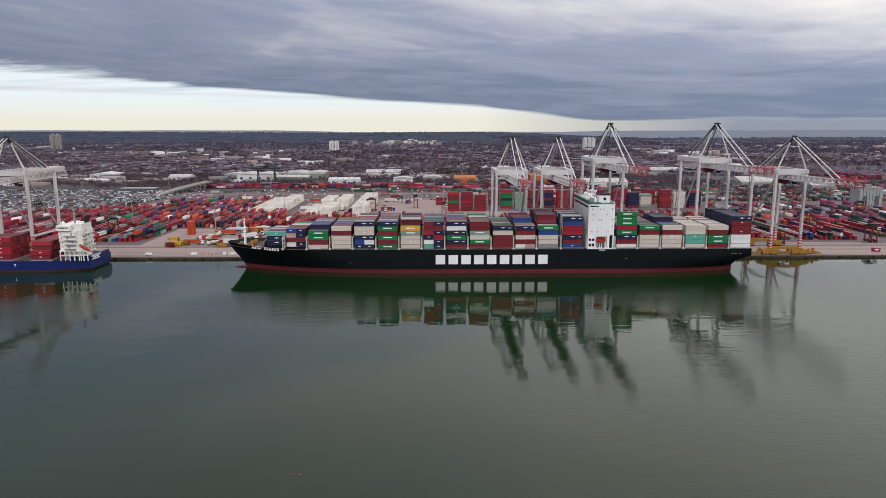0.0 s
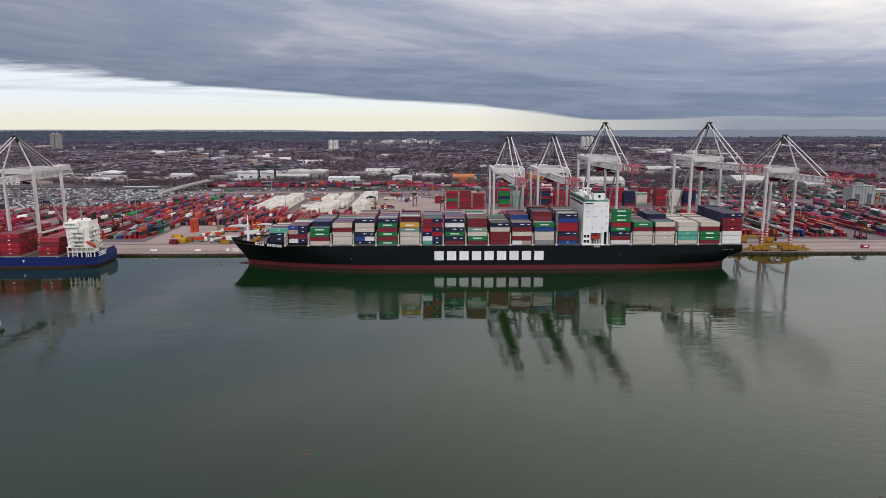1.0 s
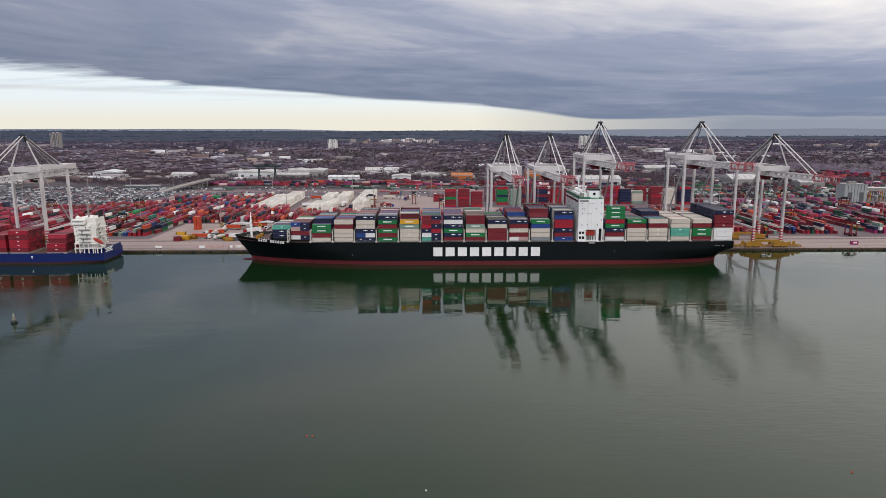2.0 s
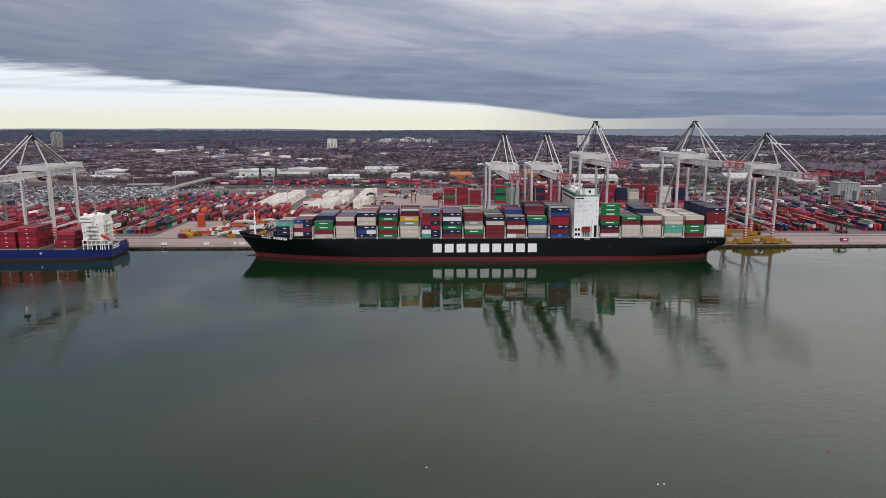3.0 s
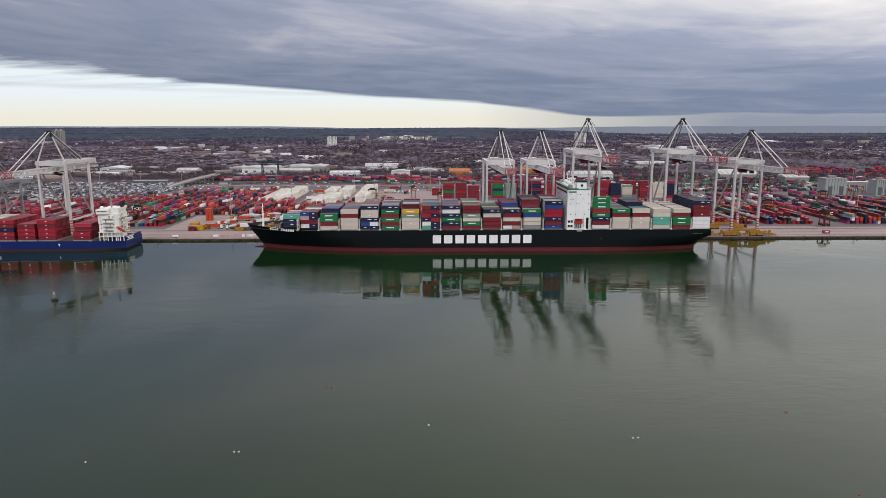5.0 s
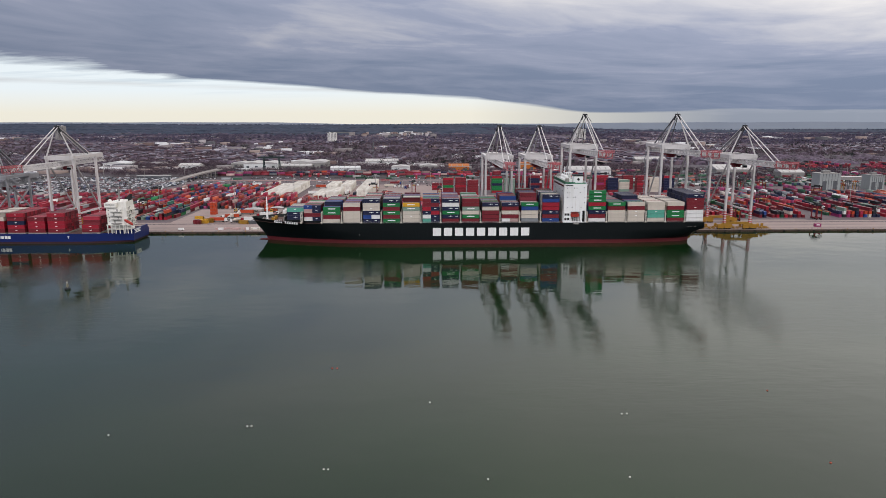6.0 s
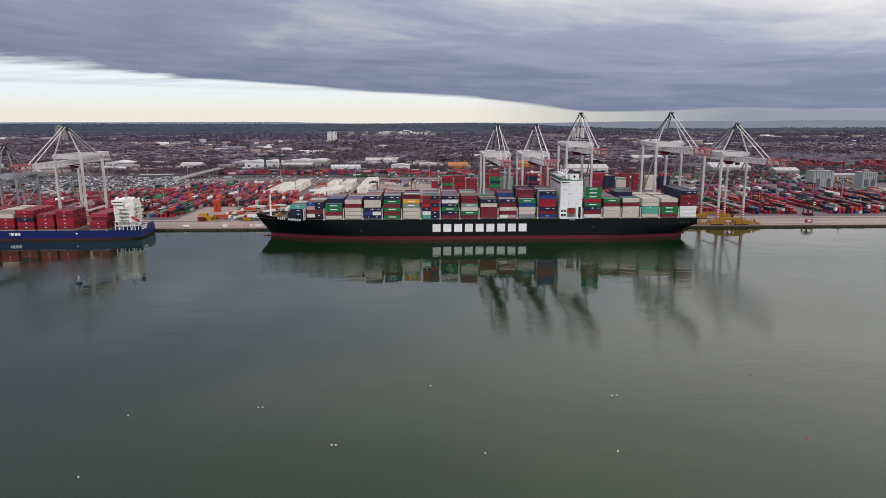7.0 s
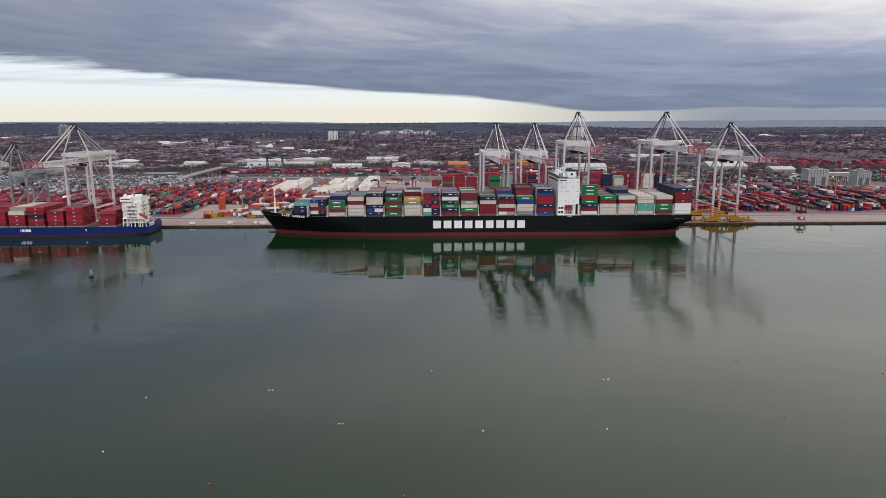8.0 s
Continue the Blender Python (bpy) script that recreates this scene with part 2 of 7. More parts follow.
chop = k.noise(0.9, 4, 0.6, (1, 0.7, 1))
lines = k.noise(0.55, 3, 0.5, (0.3, 1.5, 1))
swell = k.math("ADD", swell, k.math("MULTIPLY", k.math("MULTIPLY", lines, ruffle), 3.6))
wake = k.math("MULTIPLY", k.noise(0.24, 2, 0.4, (0.12, 1.6, 1)), k.math("MAXIMUM", breeze(168, -122, 62, 46), breeze(82, -100, 40, 26)))
swell = k.math("ADD", swell, k.math("MULTIPLY", wake, 3.4))
h = k.math("ADD", k.math("MULTIPLY", swell, 0.38), k.math("MULTIPLY", chop, k.math("MULTIPLY", patch, 0.22)))
roll = k.noise(0.016, 4, 0.55, (1, 1.6, 1))
h = k.math("ADD", h, k.math("MULTIPLY", roll, 3.2))
k.bump(h, 0.085, 1.0)
WATER = k.base(body)

# concrete of the quay apron with tyre tracks and oil stains
k = Nodes("apron_concrete", 0.85)
c = k.mix(k.noise(0.03, 6, 0.6), lin("8d7b76"), lin("a38f89"))
c = k.mix(k.math("MULTIPLY", k.noise(0.3, 6, 0.7), 0.5), c, lin("5f5855"))
t = k.noise(0.05, 4, 0.6, (0.15, 4.0, 1))
c = k.mix(k.math("MULTIPLY", k.math("SUBTRACT", t, 0.5), 3.0, True), c, lin("55504e"))
k.bump(k.noise(1.2, 5), 0.3, 0.04)
CONCRETE = k.base(c)
# asphalt of the container yard
k = Nodes("yard_asphalt", 0.9)
c = k.mix(k.noise(0.02, 6, 0.6), lin("56494e"), lin("695b5e"))
c = k.mix(k.math("MULTIPLY", k.noise(0.25, 6, 0.7), 0.5), c, lin("434041"))
k.bump(k.noise(1.5, 5), 0.3, 0.04)
ASPHALT = k.base(c)
# open ground of the town: gardens, roads, scrub in winter, purpled by painted haze
k = Nodes("winter_ground", 0.95)
c = k.ramp(k.noise(0.006, 6, 0.6), [(0.3, lin("383239")), (0.45, lin("443d42")), (0.55, lin("494249")), (0.7, lin("544d55"))])
c = k.mix(k.math("MULTIPLY", k.math("SUBTRACT", k.noise(0.0035, 4), 0.5), 5.0, True), c, lin("3f4433"))
c = k.mix(k.math("MULTIPLY", k.noise(0.05, 5, 0.7), 0.6), c, lin("322d32"))
k.bump(k.noise(0.2, 4), 0.5, 0.5)
GROUND = k.base(c)

STONE = paint("quay_stone", "4c4038", 0.9, wear=0.4)
TIMBER = paint("weedy_fender_timber", "3b2d25", 0.95, wear=0.45, streak=True)
TOWERGREY = paint("grey_tower_concrete", "95918f", 0.8, wear=0.14)
FENDER = paint("black_rubber", "1d1c1c", 0.8, wear=0.3)
HULL = paint("black_green_hull_paint", "0b1214", 0.45, wear=0.25, grain=0.35, rust=lin("171d20"))
HULL.node_tree.nodes["Principled BSDF"].inputs["Specular IOR Level"].default_value = 0.2
BOOT = paint("red_antifouling", "5e2026", 0.6, wear=0.35, rust=lin("4d2424"))
CREAMWHITE = paint("cream_white_ship_paint", "efece5", 0.5, wear=0.14, rust=lin("b3a695"))
DARKBOOT = paint("dark_red_boot_paint", "3b2226", 0.6, wear=0.35)
BLUEHULL = paint("blue_hull_paint", "142663", 0.38, wear=0.2, grain=0.35, rust=lin("121f4c"))
WHITE = paint("white_ship_paint", "f3f4f3", 0.42, wear=0.08, rust=lin("c4bdb4"))
LETTER = paint("white_marking_paint", "f1f1ef", 0.5, wear=0.06)
CRANE = paint("crane_white_paint", "cfcbca", 0.5, wear=0.14, rust=lin("a39b95"))
CRANEGREY = paint("crane_grey_paint", "74787c", 0.55, wear=0.2, rust=lin("5c5a58"))
OLDGREY = paint("old_crane_pale_grey", "96989c", 0.6, wear=0.25, rust=lin("6e6a68"))
# crane white greyed down: shade on the braces put into the colour
CRANEMID = paint("crane_shaded_grey", "a3a2a2", 0.55, wear=0.2, rust=lin("7d7a78"))
CRANERED = paint("crane_red_paint", "b84a52", 0.5, wear=0.2)
TIPRED = paint("boom_end_faded_red", "b9646a", 0.55, wear=0.25)
CRANESHADE = paint("crane_dark_grey", "5b5e62", 0.6, wear=0.2)
CRANEDARK = paint("crane_head_dark", "26282b", 0.6, wear=0.2)
YELLOW = paint("machinery_yellow", "a3792c", 0.55, wear=0.3, rust=lin("6e4a20"))
DECKGREEN = paint("deck_green", "3f7a5e", 0.7, wear=0.25)
DECKBROWN = paint("deck_brown", "5c4440", 0.8, wear=0.25)
STEEL = paint("lashing_steel", "9a9894", 0.6, wear=0.25, rust=lin("6f5a4c"))
LASHING = paint("pale_lashing_steel", "bdb8ae", 0.6, wear=0.25, rust=lin("8a7768"))
BOATRED = paint("lifeboat_dull_red", "a8392f", 0.5, wear=0.2)
DARK = paint("dark_opening", "17181a", 0.7, wear=0.2, streak=False)
GLASS = paint("dark_window_glass", "20262b", 0.12, wear=0.1, streak=False)
CLADGREY = paint("grey_cladding", "8d8b88", 0.55, wear=0.15)
CLADWHITE = paint("white_cladding", "d5d6d6", 0.55, wear=0.12)
CLADORANGE = paint("orange_cladding", "b5672a", 0.6, wear=0.15)
ROOFGREY = paint("grey_roof_sheet", "bab7b5", 0.6, wear=0.2, streak=False)
CONCPALE = paint("pale_tower_concrete", "dcd9d5", 0.8, wear=0.12)
GREENSTEEL = paint("dark_green_steel", "2b3a3a", 0.6, wear=0.2)
BUOYRED = paint("float_red", "b8452f", 0.5, wear=0.15)
BUOYWHITE = paint("float_white", "dcd9d2", 0.5, wear=0.15)
BUOYDULL = paint("buoy_dull_cream", "8f8a78", 0.6, wear=0.25)

HEX = dict(maroon="77242e", red="9c1f31", green="1c7440", navy="1c2240", blue="264484", cream="cdc3b6", white="e2e1df",
           teal="5aa592", sage="7d9587", yellow="d6a22e", orange="b54528", magenta="8f3160", grey="8a8e92", dkgreen="24503a", pink="b79893", reefer="cdc9be", crimson="a02743", black="26262b")
def dull(h):
    """A yard box's colour, faded a little towards grey."""
    c = [int(h[i:i + 2], 16) for i in (0, 2, 4)]
    m = sum(c) / 3
    return "%02x%02x%02x" % tuple(int(min(255, 1.0 * (0.95 * x + 0.05 * m))) for x in c)


BOX = {n: paint("container_" + n, h, 0.5, wear=0.16, rust=scale(lin(h), 0.6), dust_sheen=0.12) for n, h in HEX.items()}
YARD = {n: palette("yard_container_" + n, [("%02x%02x%02x" % tuple(min(255, int(int(h[i:i + 2], 16) * 0.97 + 3)) for i in (0, 2, 4)), 5), ("%02x%02x%02x" % tuple(int(int(h[i:i + 2], 16) * 0.78) for i in (0, 2, 4)), 3), ("%02x%02x%02x" % tuple(min(255, int(int(h[i:i + 2], 16) * 1.0 + 18)) for i in (0, 2, 4)), 2)], dust_sheen=0.09) for n, h in ((n_, dull(h_)) for n_, h_ in HEX.items())}
YARD["reefer"] = palette("yard_reefer_white", [("d0cac0", 5), ("c6bfb4", 3), ("d7d2ca", 3)], stains=0.08)
MIXED = dict(maroon=8, red=6, crimson=5, orange=3.4, navy=5, blue=3, green=0.9, cream=1.6, white=1.8, magenta=2.2, grey=1.4, dkgreen=1.2, sage=0.8, teal=0.5, pink=0.8, black=2.5)
REDS = dict(red=7, crimson=7, maroon=8, orange=0.8, magenta=1.6, navy=2, white=1.3, grey=1.0, pink=0.9, black=1.5)
WARM = dict(orange=2.6, red=6, crimson=6, maroon=5, magenta=2.4, navy=2.4, blue=1.8, cream=1.2, white=2.2, green=0.9, pink=0.8, black=1.5)
RUST = dict(orange=4.4, red=5, crimson=3, maroon=8, navy=2.2, white=0.5, black=2, pink=0.5)
MAG = dict(magenta=5, maroon=6, crimson=2, grey=1.5, navy=4, red=2, white=1.5, dkgreen=2, black=3)
FRONTMIX = dict(orange=4, red=4, crimson=2, maroon=5, green=3.4, dkgreen=1.6, navy=3, blue=2.6, teal=1, sage=1, cream=2, white=2, black=1)
DARKMIX = dict(maroon=11, navy=4, dkgreen=1.4, orange=5.6, red=6.5, white=1.3, sage=0.6, blue=1.8, cream=1.0, black=5, crimson=2.0, magenta=1.0, green=0.4, pink=0.6)
CREAMS = dict(reefer=1)
DECKLOAD = dict(maroon=7, cream=3, navy=4, blue=2.5, green=2, white=1.2, grey=1.5, pink=1, sage=0.8)
# house, twig and canopy colours lean purple-blue, with distance haze mixed in
WALLS = palette("house_walls", [("5e505a", 5), ("74626c", 4), ("8a818a", 3), ("cbc9d0", 1.6), ("684f56", 4)], stains=0.2)
ROOFS = palette("house_roofs", [("564a56", 5), ("69565f", 5), ("4f4856", 5), ("6c6875", 3.5), ("8b8894", 1.6)], stains=0.2)
BLOCKS = palette("commercial_buildings", [("a39d9e", 4), ("dadadd", 3.4), ("857e7e", 3.5), ("6f5c59", 4), ("978680", 2.5), ("57575c", 3)], stains=0.2, coord_scale=0.1)
CARS = palette("car_paint", [("b9bbbe", 5), ("7d8187", 5), ("25272b", 5), ("43474e", 5), ("7d2328", 1.2), ("2c3f66", 1.2), ("dcdddf", 3.5)], rough=0.3, stains=0.05)
TWIGS = palette("bare_winter_twigs", [("5d4e57", 5), ("50444d", 5), ("685962", 4), ("413943", 4), ("6e6163", 2)], rough=0.95, stains=0.2, coord_scale=0.1)
# twigs of distant trees, bluer and paler with haze put into the colour
TWIGS_HAZED = palette("hazed_winter_twigs", [("5b5366", 5), ("514a5c", 5), ("665e70", 4), ("47455a", 4)], rough=0.95, stains=0.2, coord_scale=0.1)
k = Nodes("winter_canopy", 0.95)
c = k.ramp(k.noise(0.07, 6, 0.75), [(0.36, lin("2e2932")), (0.5, lin("524753")), (0.66, lin("756976"))])
c = k.mix(k.math("MULTIPLY", k.math("SUBTRACT", k.noise(0.008, 5, 0.6), 0.5), 4.0, True), c, lin("474b44"))
c = k.mix(k.math("MULTIPLY", k.math("SUBTRACT", k.noise(0.005, 5, 0.6, (1, 1.3, 1)), 0.52), 4.0, True), c, lin("615a68"))
k.b.inputs["Specular IOR Level"].default_value = 0.1
CANOPY = k.base(c)
SILO = paint("blue_grey_silo_cladding", "a0a5a4", 0.6, wear=0.25)
PINES = palette("conifer_foliage", [("252d27", 5), ("2c3430", 4), ("1f2624", 4)], rough=0.95, stains=0.2, coord_scale=0.1)
# far woods: distance haze painted into the colour as blue-grey
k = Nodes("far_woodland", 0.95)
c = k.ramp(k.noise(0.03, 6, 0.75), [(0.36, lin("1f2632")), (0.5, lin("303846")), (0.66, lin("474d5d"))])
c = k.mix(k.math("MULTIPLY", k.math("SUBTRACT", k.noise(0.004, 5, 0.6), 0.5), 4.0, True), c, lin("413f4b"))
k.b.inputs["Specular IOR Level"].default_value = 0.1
HAZEWOOD = k.base(c)
BARK = paint("bark", "4a403a", 0.9, wear=0.3)


# ---------------------------------------------------------------- mesh helpers
class B:
    """Collects faces of one mesh."""

    def __init__(self):
        self.v, self.f = [], []

    def quad8(self, pts):
        o = len(self.v)
        self.v += [tuple(p) for p in pts]
        self.f += [tuple(o + i for i in q) for q in ((0, 3, 2, 1), (4, 5, 6, 7), (0, 1, 5, 4), (1, 2, 6, 5), (2, 3, 7, 6), (3, 0, 4, 7))]
        return self

    def box(self, x0, x1, y0, y1, z0, z1):
        return self.quad8([(x0, y0, z0), (x1, y0, z0), (x1, y1, z0), (x0, y1, z0), (x0, y0, z1), (x1, y0, z1), (x1, y1, z1), (x0, y1, z1)])

    def beam(self, p, q, w, h=None, w2=None):
        """A square-sectioned bar from p to q, w wide, h high, tapering to w2."""
        p, q = Vector(p), Vector(q)
        d = (q - p).normalized()
        s = d.cross(Vector((0, 0, 1)))
        s = Vector((1, 0, 0)) if s.length < 1e-4 else s.normalized()
        u = s.cross(d).normalized()
        h = w if h is None else h
        g = 1.0 if w2 is None else w2 / w
        a, b = s * (w / 2), u * (h / 2)
        return self.quad8([p - a - b, p + a - b, p + a + b, p - a + b, q - a * g - b * g, q + a * g - b * g, q + a * g + b * g, q - a * g + b * g])

    def tube(self, p, q, r, n=8, r2=None):
        p, q = Vector(p), Vector(q)
        r2 = r if r2 is None else r2
        d = (q - p).normalized()
        s = d.cross(Vector((0, 0, 1)))
        s = Vector((1, 0, 0)) if s.length < 1e-4 else s.normalized()
        u = s.cross(d)
        o = len(self.v)
        for c, rr in ((p, r), (q, r2)):
            self.v += [tuple(c + (s * math.cos(6.2832 * i / n) + u * math.sin(6.2832 * i / n)) * rr) for i in range(n)]
        self.f += [(o + i, o + (i + 1) % n, o + n + (i + 1) % n, o + n + i) for i in range(n)]
        self.f += [tuple(o + i for i in reversed(range(n))), tuple(o + n + i for i in range(n))]
        return self

    def lathe(self, x, y, prof, n=14):
        """Turned shape about the upright through x, y; prof: (radius, height) pairs."""
        o = len(self.v)
        for r, z in prof:
            self.v += [(x + r * math.cos(6.2832 * i / n), y + r * math.sin(6.2832 * i / n), z) for i in range(n)]
        for j in range(len(prof) - 1):
            self.f += [(o + j * n + i, o + j * n + (i + 1) % n, o + (j + 1) * n + (i + 1) % n, o + (j + 1) * n + i) for i in range(n)]
        self.f += [tuple(o + i for i in reversed(range(n))), tuple(o + (len(prof) - 1) * n + i for i in range(n))]
        return self

    def ext_y(self, prof, y0, y1):
        """A closed outline of (x, z), counter-clockwise seen from -y, drawn out along y."""
        o, n = len(self.v), len(prof)
        self.v += [(x, y0, z) for x, z in prof] + [(x, y1, z) for x, z in prof]
        self.f += [(o + i, o + n + i, o + n + (i + 1) % n, o + (i + 1) % n)[::-1] for i in range(n)]
        self.f += [tuple(o + i for i in range(n)), tuple(o + n + i for i in reversed(range(n)))]
        return self

    def ext_x(self, prof, x0, x1):
        o, n = len(self.v), len(prof)
        self.v += [(x0, y, z) for y, z in prof] + [(x1, y, z) for y, z in prof]
        self.f += [(o + i, o + (i + 1) % n, o + n + (i + 1) % n, o + n + i)[::-1] for i in range(n)]
        self.f += [tuple(o + i for i in reversed(range(n)))[::-1], tuple(o + n + i for i in range(n))[::-1]]
        return self

    def data(self, name, mat, smooth=False):
        me = bpy.data.meshes.new(name)
        me.from_pydata(self.v, [], self.f)
        me.materials.append(mat)
        bm = bmesh.new()
        bm.from_mesh(me)
        bmesh.ops.recalc_face_normals(bm, faces=bm.faces)
        bm.to_mesh(me)
        bm.free()
        if smooth:
            me.polygons.foreach_set("use_smooth", [True] * len(me.polygons))
        me.update()
        return me


def part(name, b, mat, parent=None, label="", smooth=False):
    ob = new(name, b.data(name, mat, smooth) if isinstance(b, B) else b)
    if parent:
        ob.parent = parent
    return tagged(ob, label)


def thing(name, label, category, group="", m=None, kind=""):
    ob = new(name)
    if m is not None:
        ob.matrix_world = m
    return tagged(ob, label, category, group, kind)


def bulk(name, verts, faces, mat, parent=None, kind="stuff", label="", category="", slots=None):
    """A big joined mesh from arrays: verts (n, 3), faces (m, 3) or (m, 4)."""
    verts, faces = np.asarray(verts, np.float32), np.asarray(faces, np.int32)
    me = bpy.data.meshes.new(name)
    me.vertices.add(len(verts))
    me.vertices.foreach_set("co", verts.ravel())
    k = faces.shape[1]
    me.loops.add(faces.size)
    me.loops.foreach_set("vertex_index", faces.ravel())
    me.polygons.add(len(faces))
    me.polygons.foreach_set("loop_start", np.arange(0, faces.size, k, dtype=np.int32))
    for m_ in mat if isinstance(mat, list) else [mat]:
        me.materials.append(m_)
    if slots is not None:
        me.polygons.foreach_set("material_index", np.asarray(slots, np.int32))
    me.update(calc_edges=True)
    me.validate()
    ob = new(name, me)
    if parent:
        ob.parent = parent
    return tagged(ob, label, category, "", kind)


def spread(tv, tf, pos, sc, ang):
    """Copies of a template mesh at many places: arrays of place, size (n, 3) and turn."""
    tv, tf, pos = np.asarray(tv, float), np.asarray(tf), np.asarray(pos, float)
    n, sc, ang = len(pos), np.asarray(sc, float), np.asarray(ang, float)
    v = tv[None] * sc[:, None, :]
    c, s = np.cos(ang)[:, None], np.sin(ang)[:, None]
    w = np.stack([v[..., 0] * c - v[..., 1] * s, v[..., 0] * s + v[..., 1] * c, v[..., 2]], -1) + pos[:, None, :]
    f = tf[None] + (np.arange(n) * len(tv))[:, None, None]
    return w.reshape(-1, 3), f.reshape(-1, tf.shape[1])


def boxes(name, items, turn, label, plain=False):
    """Joined containers: items of (x, y, z, colour)."""
    names = sorted({c_ for *_, c_ in items})
    tmpl = TPLAIN if plain else T40
    w_, f2 = spread(*tmpl, [i_[:3] for i_ in items], np.ones((len(items), 3)), np.full(len(items), turn))
    idx = np.repeat([names.index(c_) for *_, c_ in items], len(tmpl[1]))
    return bulk(name, w_, f2, [YARD[n_] for n_ in names], label=label, category="shipping containers", slots=idx)


def draw(r_, weights):
    return r_.choices(list(weights), list(weights.values()))[0]


# ---------------------------------------------------------------- setting
QZ = 0.8          # quay level
WZ = -0.7         # water level at high tide
QY = 47.4         # quay edge
FAR = 4440.0


def hill(x, y):
    """Height of the land."""
    s = min(max((y - 900) / 3400, 0), 1)
    n = noise.noise((x * 0.0011, y * 0.0013, 3.0)) + 0.5 * noise.noise((x * 0.003, y * 0.003, 7.0))
    e = min(max((x - 450) / 1100, 0), 1)
    low = 32 * s * e * e * (3 - 2 * e)
    return QZ - 0.02 - low + 19 * s ** 1.15 + s * 5 * n + 9 * s * noise.noise((x * 0.0007 + 3.3, y * 0.0005, 11.0)) + (5 * s if x < -300 else 5 * s * max(0, 1 - (x + 300) / 2500))


wb = B()
wb.v += [(-5000, -4000, WZ), (5000, -4000, WZ), (5000, QY + 1.5, WZ), (-5000, QY + 1.5, WZ)]
wb.f.append((0, 1, 2, 3))
tagged(part("water", wb, WATER), "still dark green harbour water with faint ruffles", "water", kind="structure")

gx = np.linspace(-4800, 4800, 97)
gy = np.concatenate([np.array([QY + 1.2, 300, 600]), np.linspace(850, FAR, 60)])
gv = [(x, y, hill(x, y)) for y in gy for x in gx]
nx = len(gx)
gf = [(j * nx + i, j * nx + i + 1, (j + 1) * nx + i + 1, (j + 1) * nx + i) for j in range(len(gy) - 1) for i in range(nx - 1)]
bulk("ground", gv, gf, GROUND, kind="structure", label="brown winter ground rising to low hills", category="ground")

q = B().ext_x([(QY, -4), (QY, QZ - 0.25), (QY + 0.25, QZ), (QY + 1.4, QZ), (QY + 1.4, -4)], -1500, 1500)
quay = tagged(part("quay_wall", q, STONE), "weathered stone and concrete quay wall", "quay", kind="structure")
ap = B().ext_x([(QY + 1.4, -3), (QY + 1.4, QZ + 0.02), (96, QZ + 0.02), (96, -3)], -1500, 1500)
tagged(part("pavement", ap, CONCRETE), "pale concrete quay apron with tyre marks", "pavement", kind="structure")
yd = B().ext_x([(96, -3), (96, QZ + 0.03), (505, QZ + 0.03), (505, -3)], -1100, 1100)
tagged(part("yard_floor", yd, ASPHALT), "worn grey asphalt of the container yard", "pavement", kind="structure")
# pale concrete lots among the stacks
for x0, x1, y0, y1 in ((-146, 18, 238, 428), (-224, -128, 96, 180), (200, 330, 96, 101), (20, 260, 262, 296)):
    tagged(part("concrete_lot", B().box(x0, x1, y0, y1, QZ, QZ + 0.06), CONCRETE), "pale concrete lot in the yard", "pavement", kind="structure")
# crane rails and a dark strip behind the cope
for y, w, m in ((51, 0.5, FENDER), (86, 0.5, FENDER), (56, 1.2, ASPHALT), (88.5, 3.0, ASPHALT)):
    tagged(part("rail_track", B().box(-900, 900, y - w / 2, y + w / 2, QZ, QZ + 0.05), m), "sunken crane rail across the apron", "rail", kind="structure")
fm = B().box(-0.7, 0.7, -0.45, 0.1, -1.9, -0.4).data("fender", FENDER)
for i in range(116):
    f = part("fender", fm, FENDER, quay)
    f.location = (-700 + i * 12, QY - 0.05, QZ)
# weedy timber fendering and rubble along the foot of the quay
tv, tf, rq = [], [], random.Random(77)
x_ = -760.0
while x_ < 760:
    w_, dz = rq.uniform(0.5, 1.6), rq.uniform(-0.6, 0.35)
    y0, y1 = QY - rq.uniform(0.15, 0.9), QY + 0.05
    o = len(tv)
    tv += [(x_, y0, -1.6), (x_ + w_, y0, -1.6), (x_ + w_, y1, -1.6), (x_, y1, -1.6), (x_, y0 + 0.1, dz), (x_ + w_, y0 + 0.1, dz + rq.uniform(-0.2, 0.2)), (x_ + w_, y1, dz), (x_, y1, dz)]
    tf += [(o + 4, o + 5, o + 6, o + 7), (o, o + 1, o + 5, o + 4), (o + 1, o + 2, o + 6, o + 5), (o + 3, o, o + 4, o + 7)]
    x_ += w_ + rq.uniform(0.0, 0.7)
bulk("fender_timbers", tv, tf, TIMBER, label="weedy dark timbers along the foot of the quay", category="fender timbers")
bm_ = B().lathe(0, 0, [(0.35, 0), (0.3, 0.15), (0.22, 0.35), (0.24, 0.6), (0.42, 0.68), (0.42, 0.8), (0.2, 0.88)], 10).data("bollard", YELLOW, True)
for i in range(40):
    b_ = part("bollard", bm_, YELLOW)
    b_.location = (-420 + i * 21, QY + 0.8, QZ)
    tagged(b_, "squat cast mooring bollard on the quay edge", "bollard", "bollards along the quay")


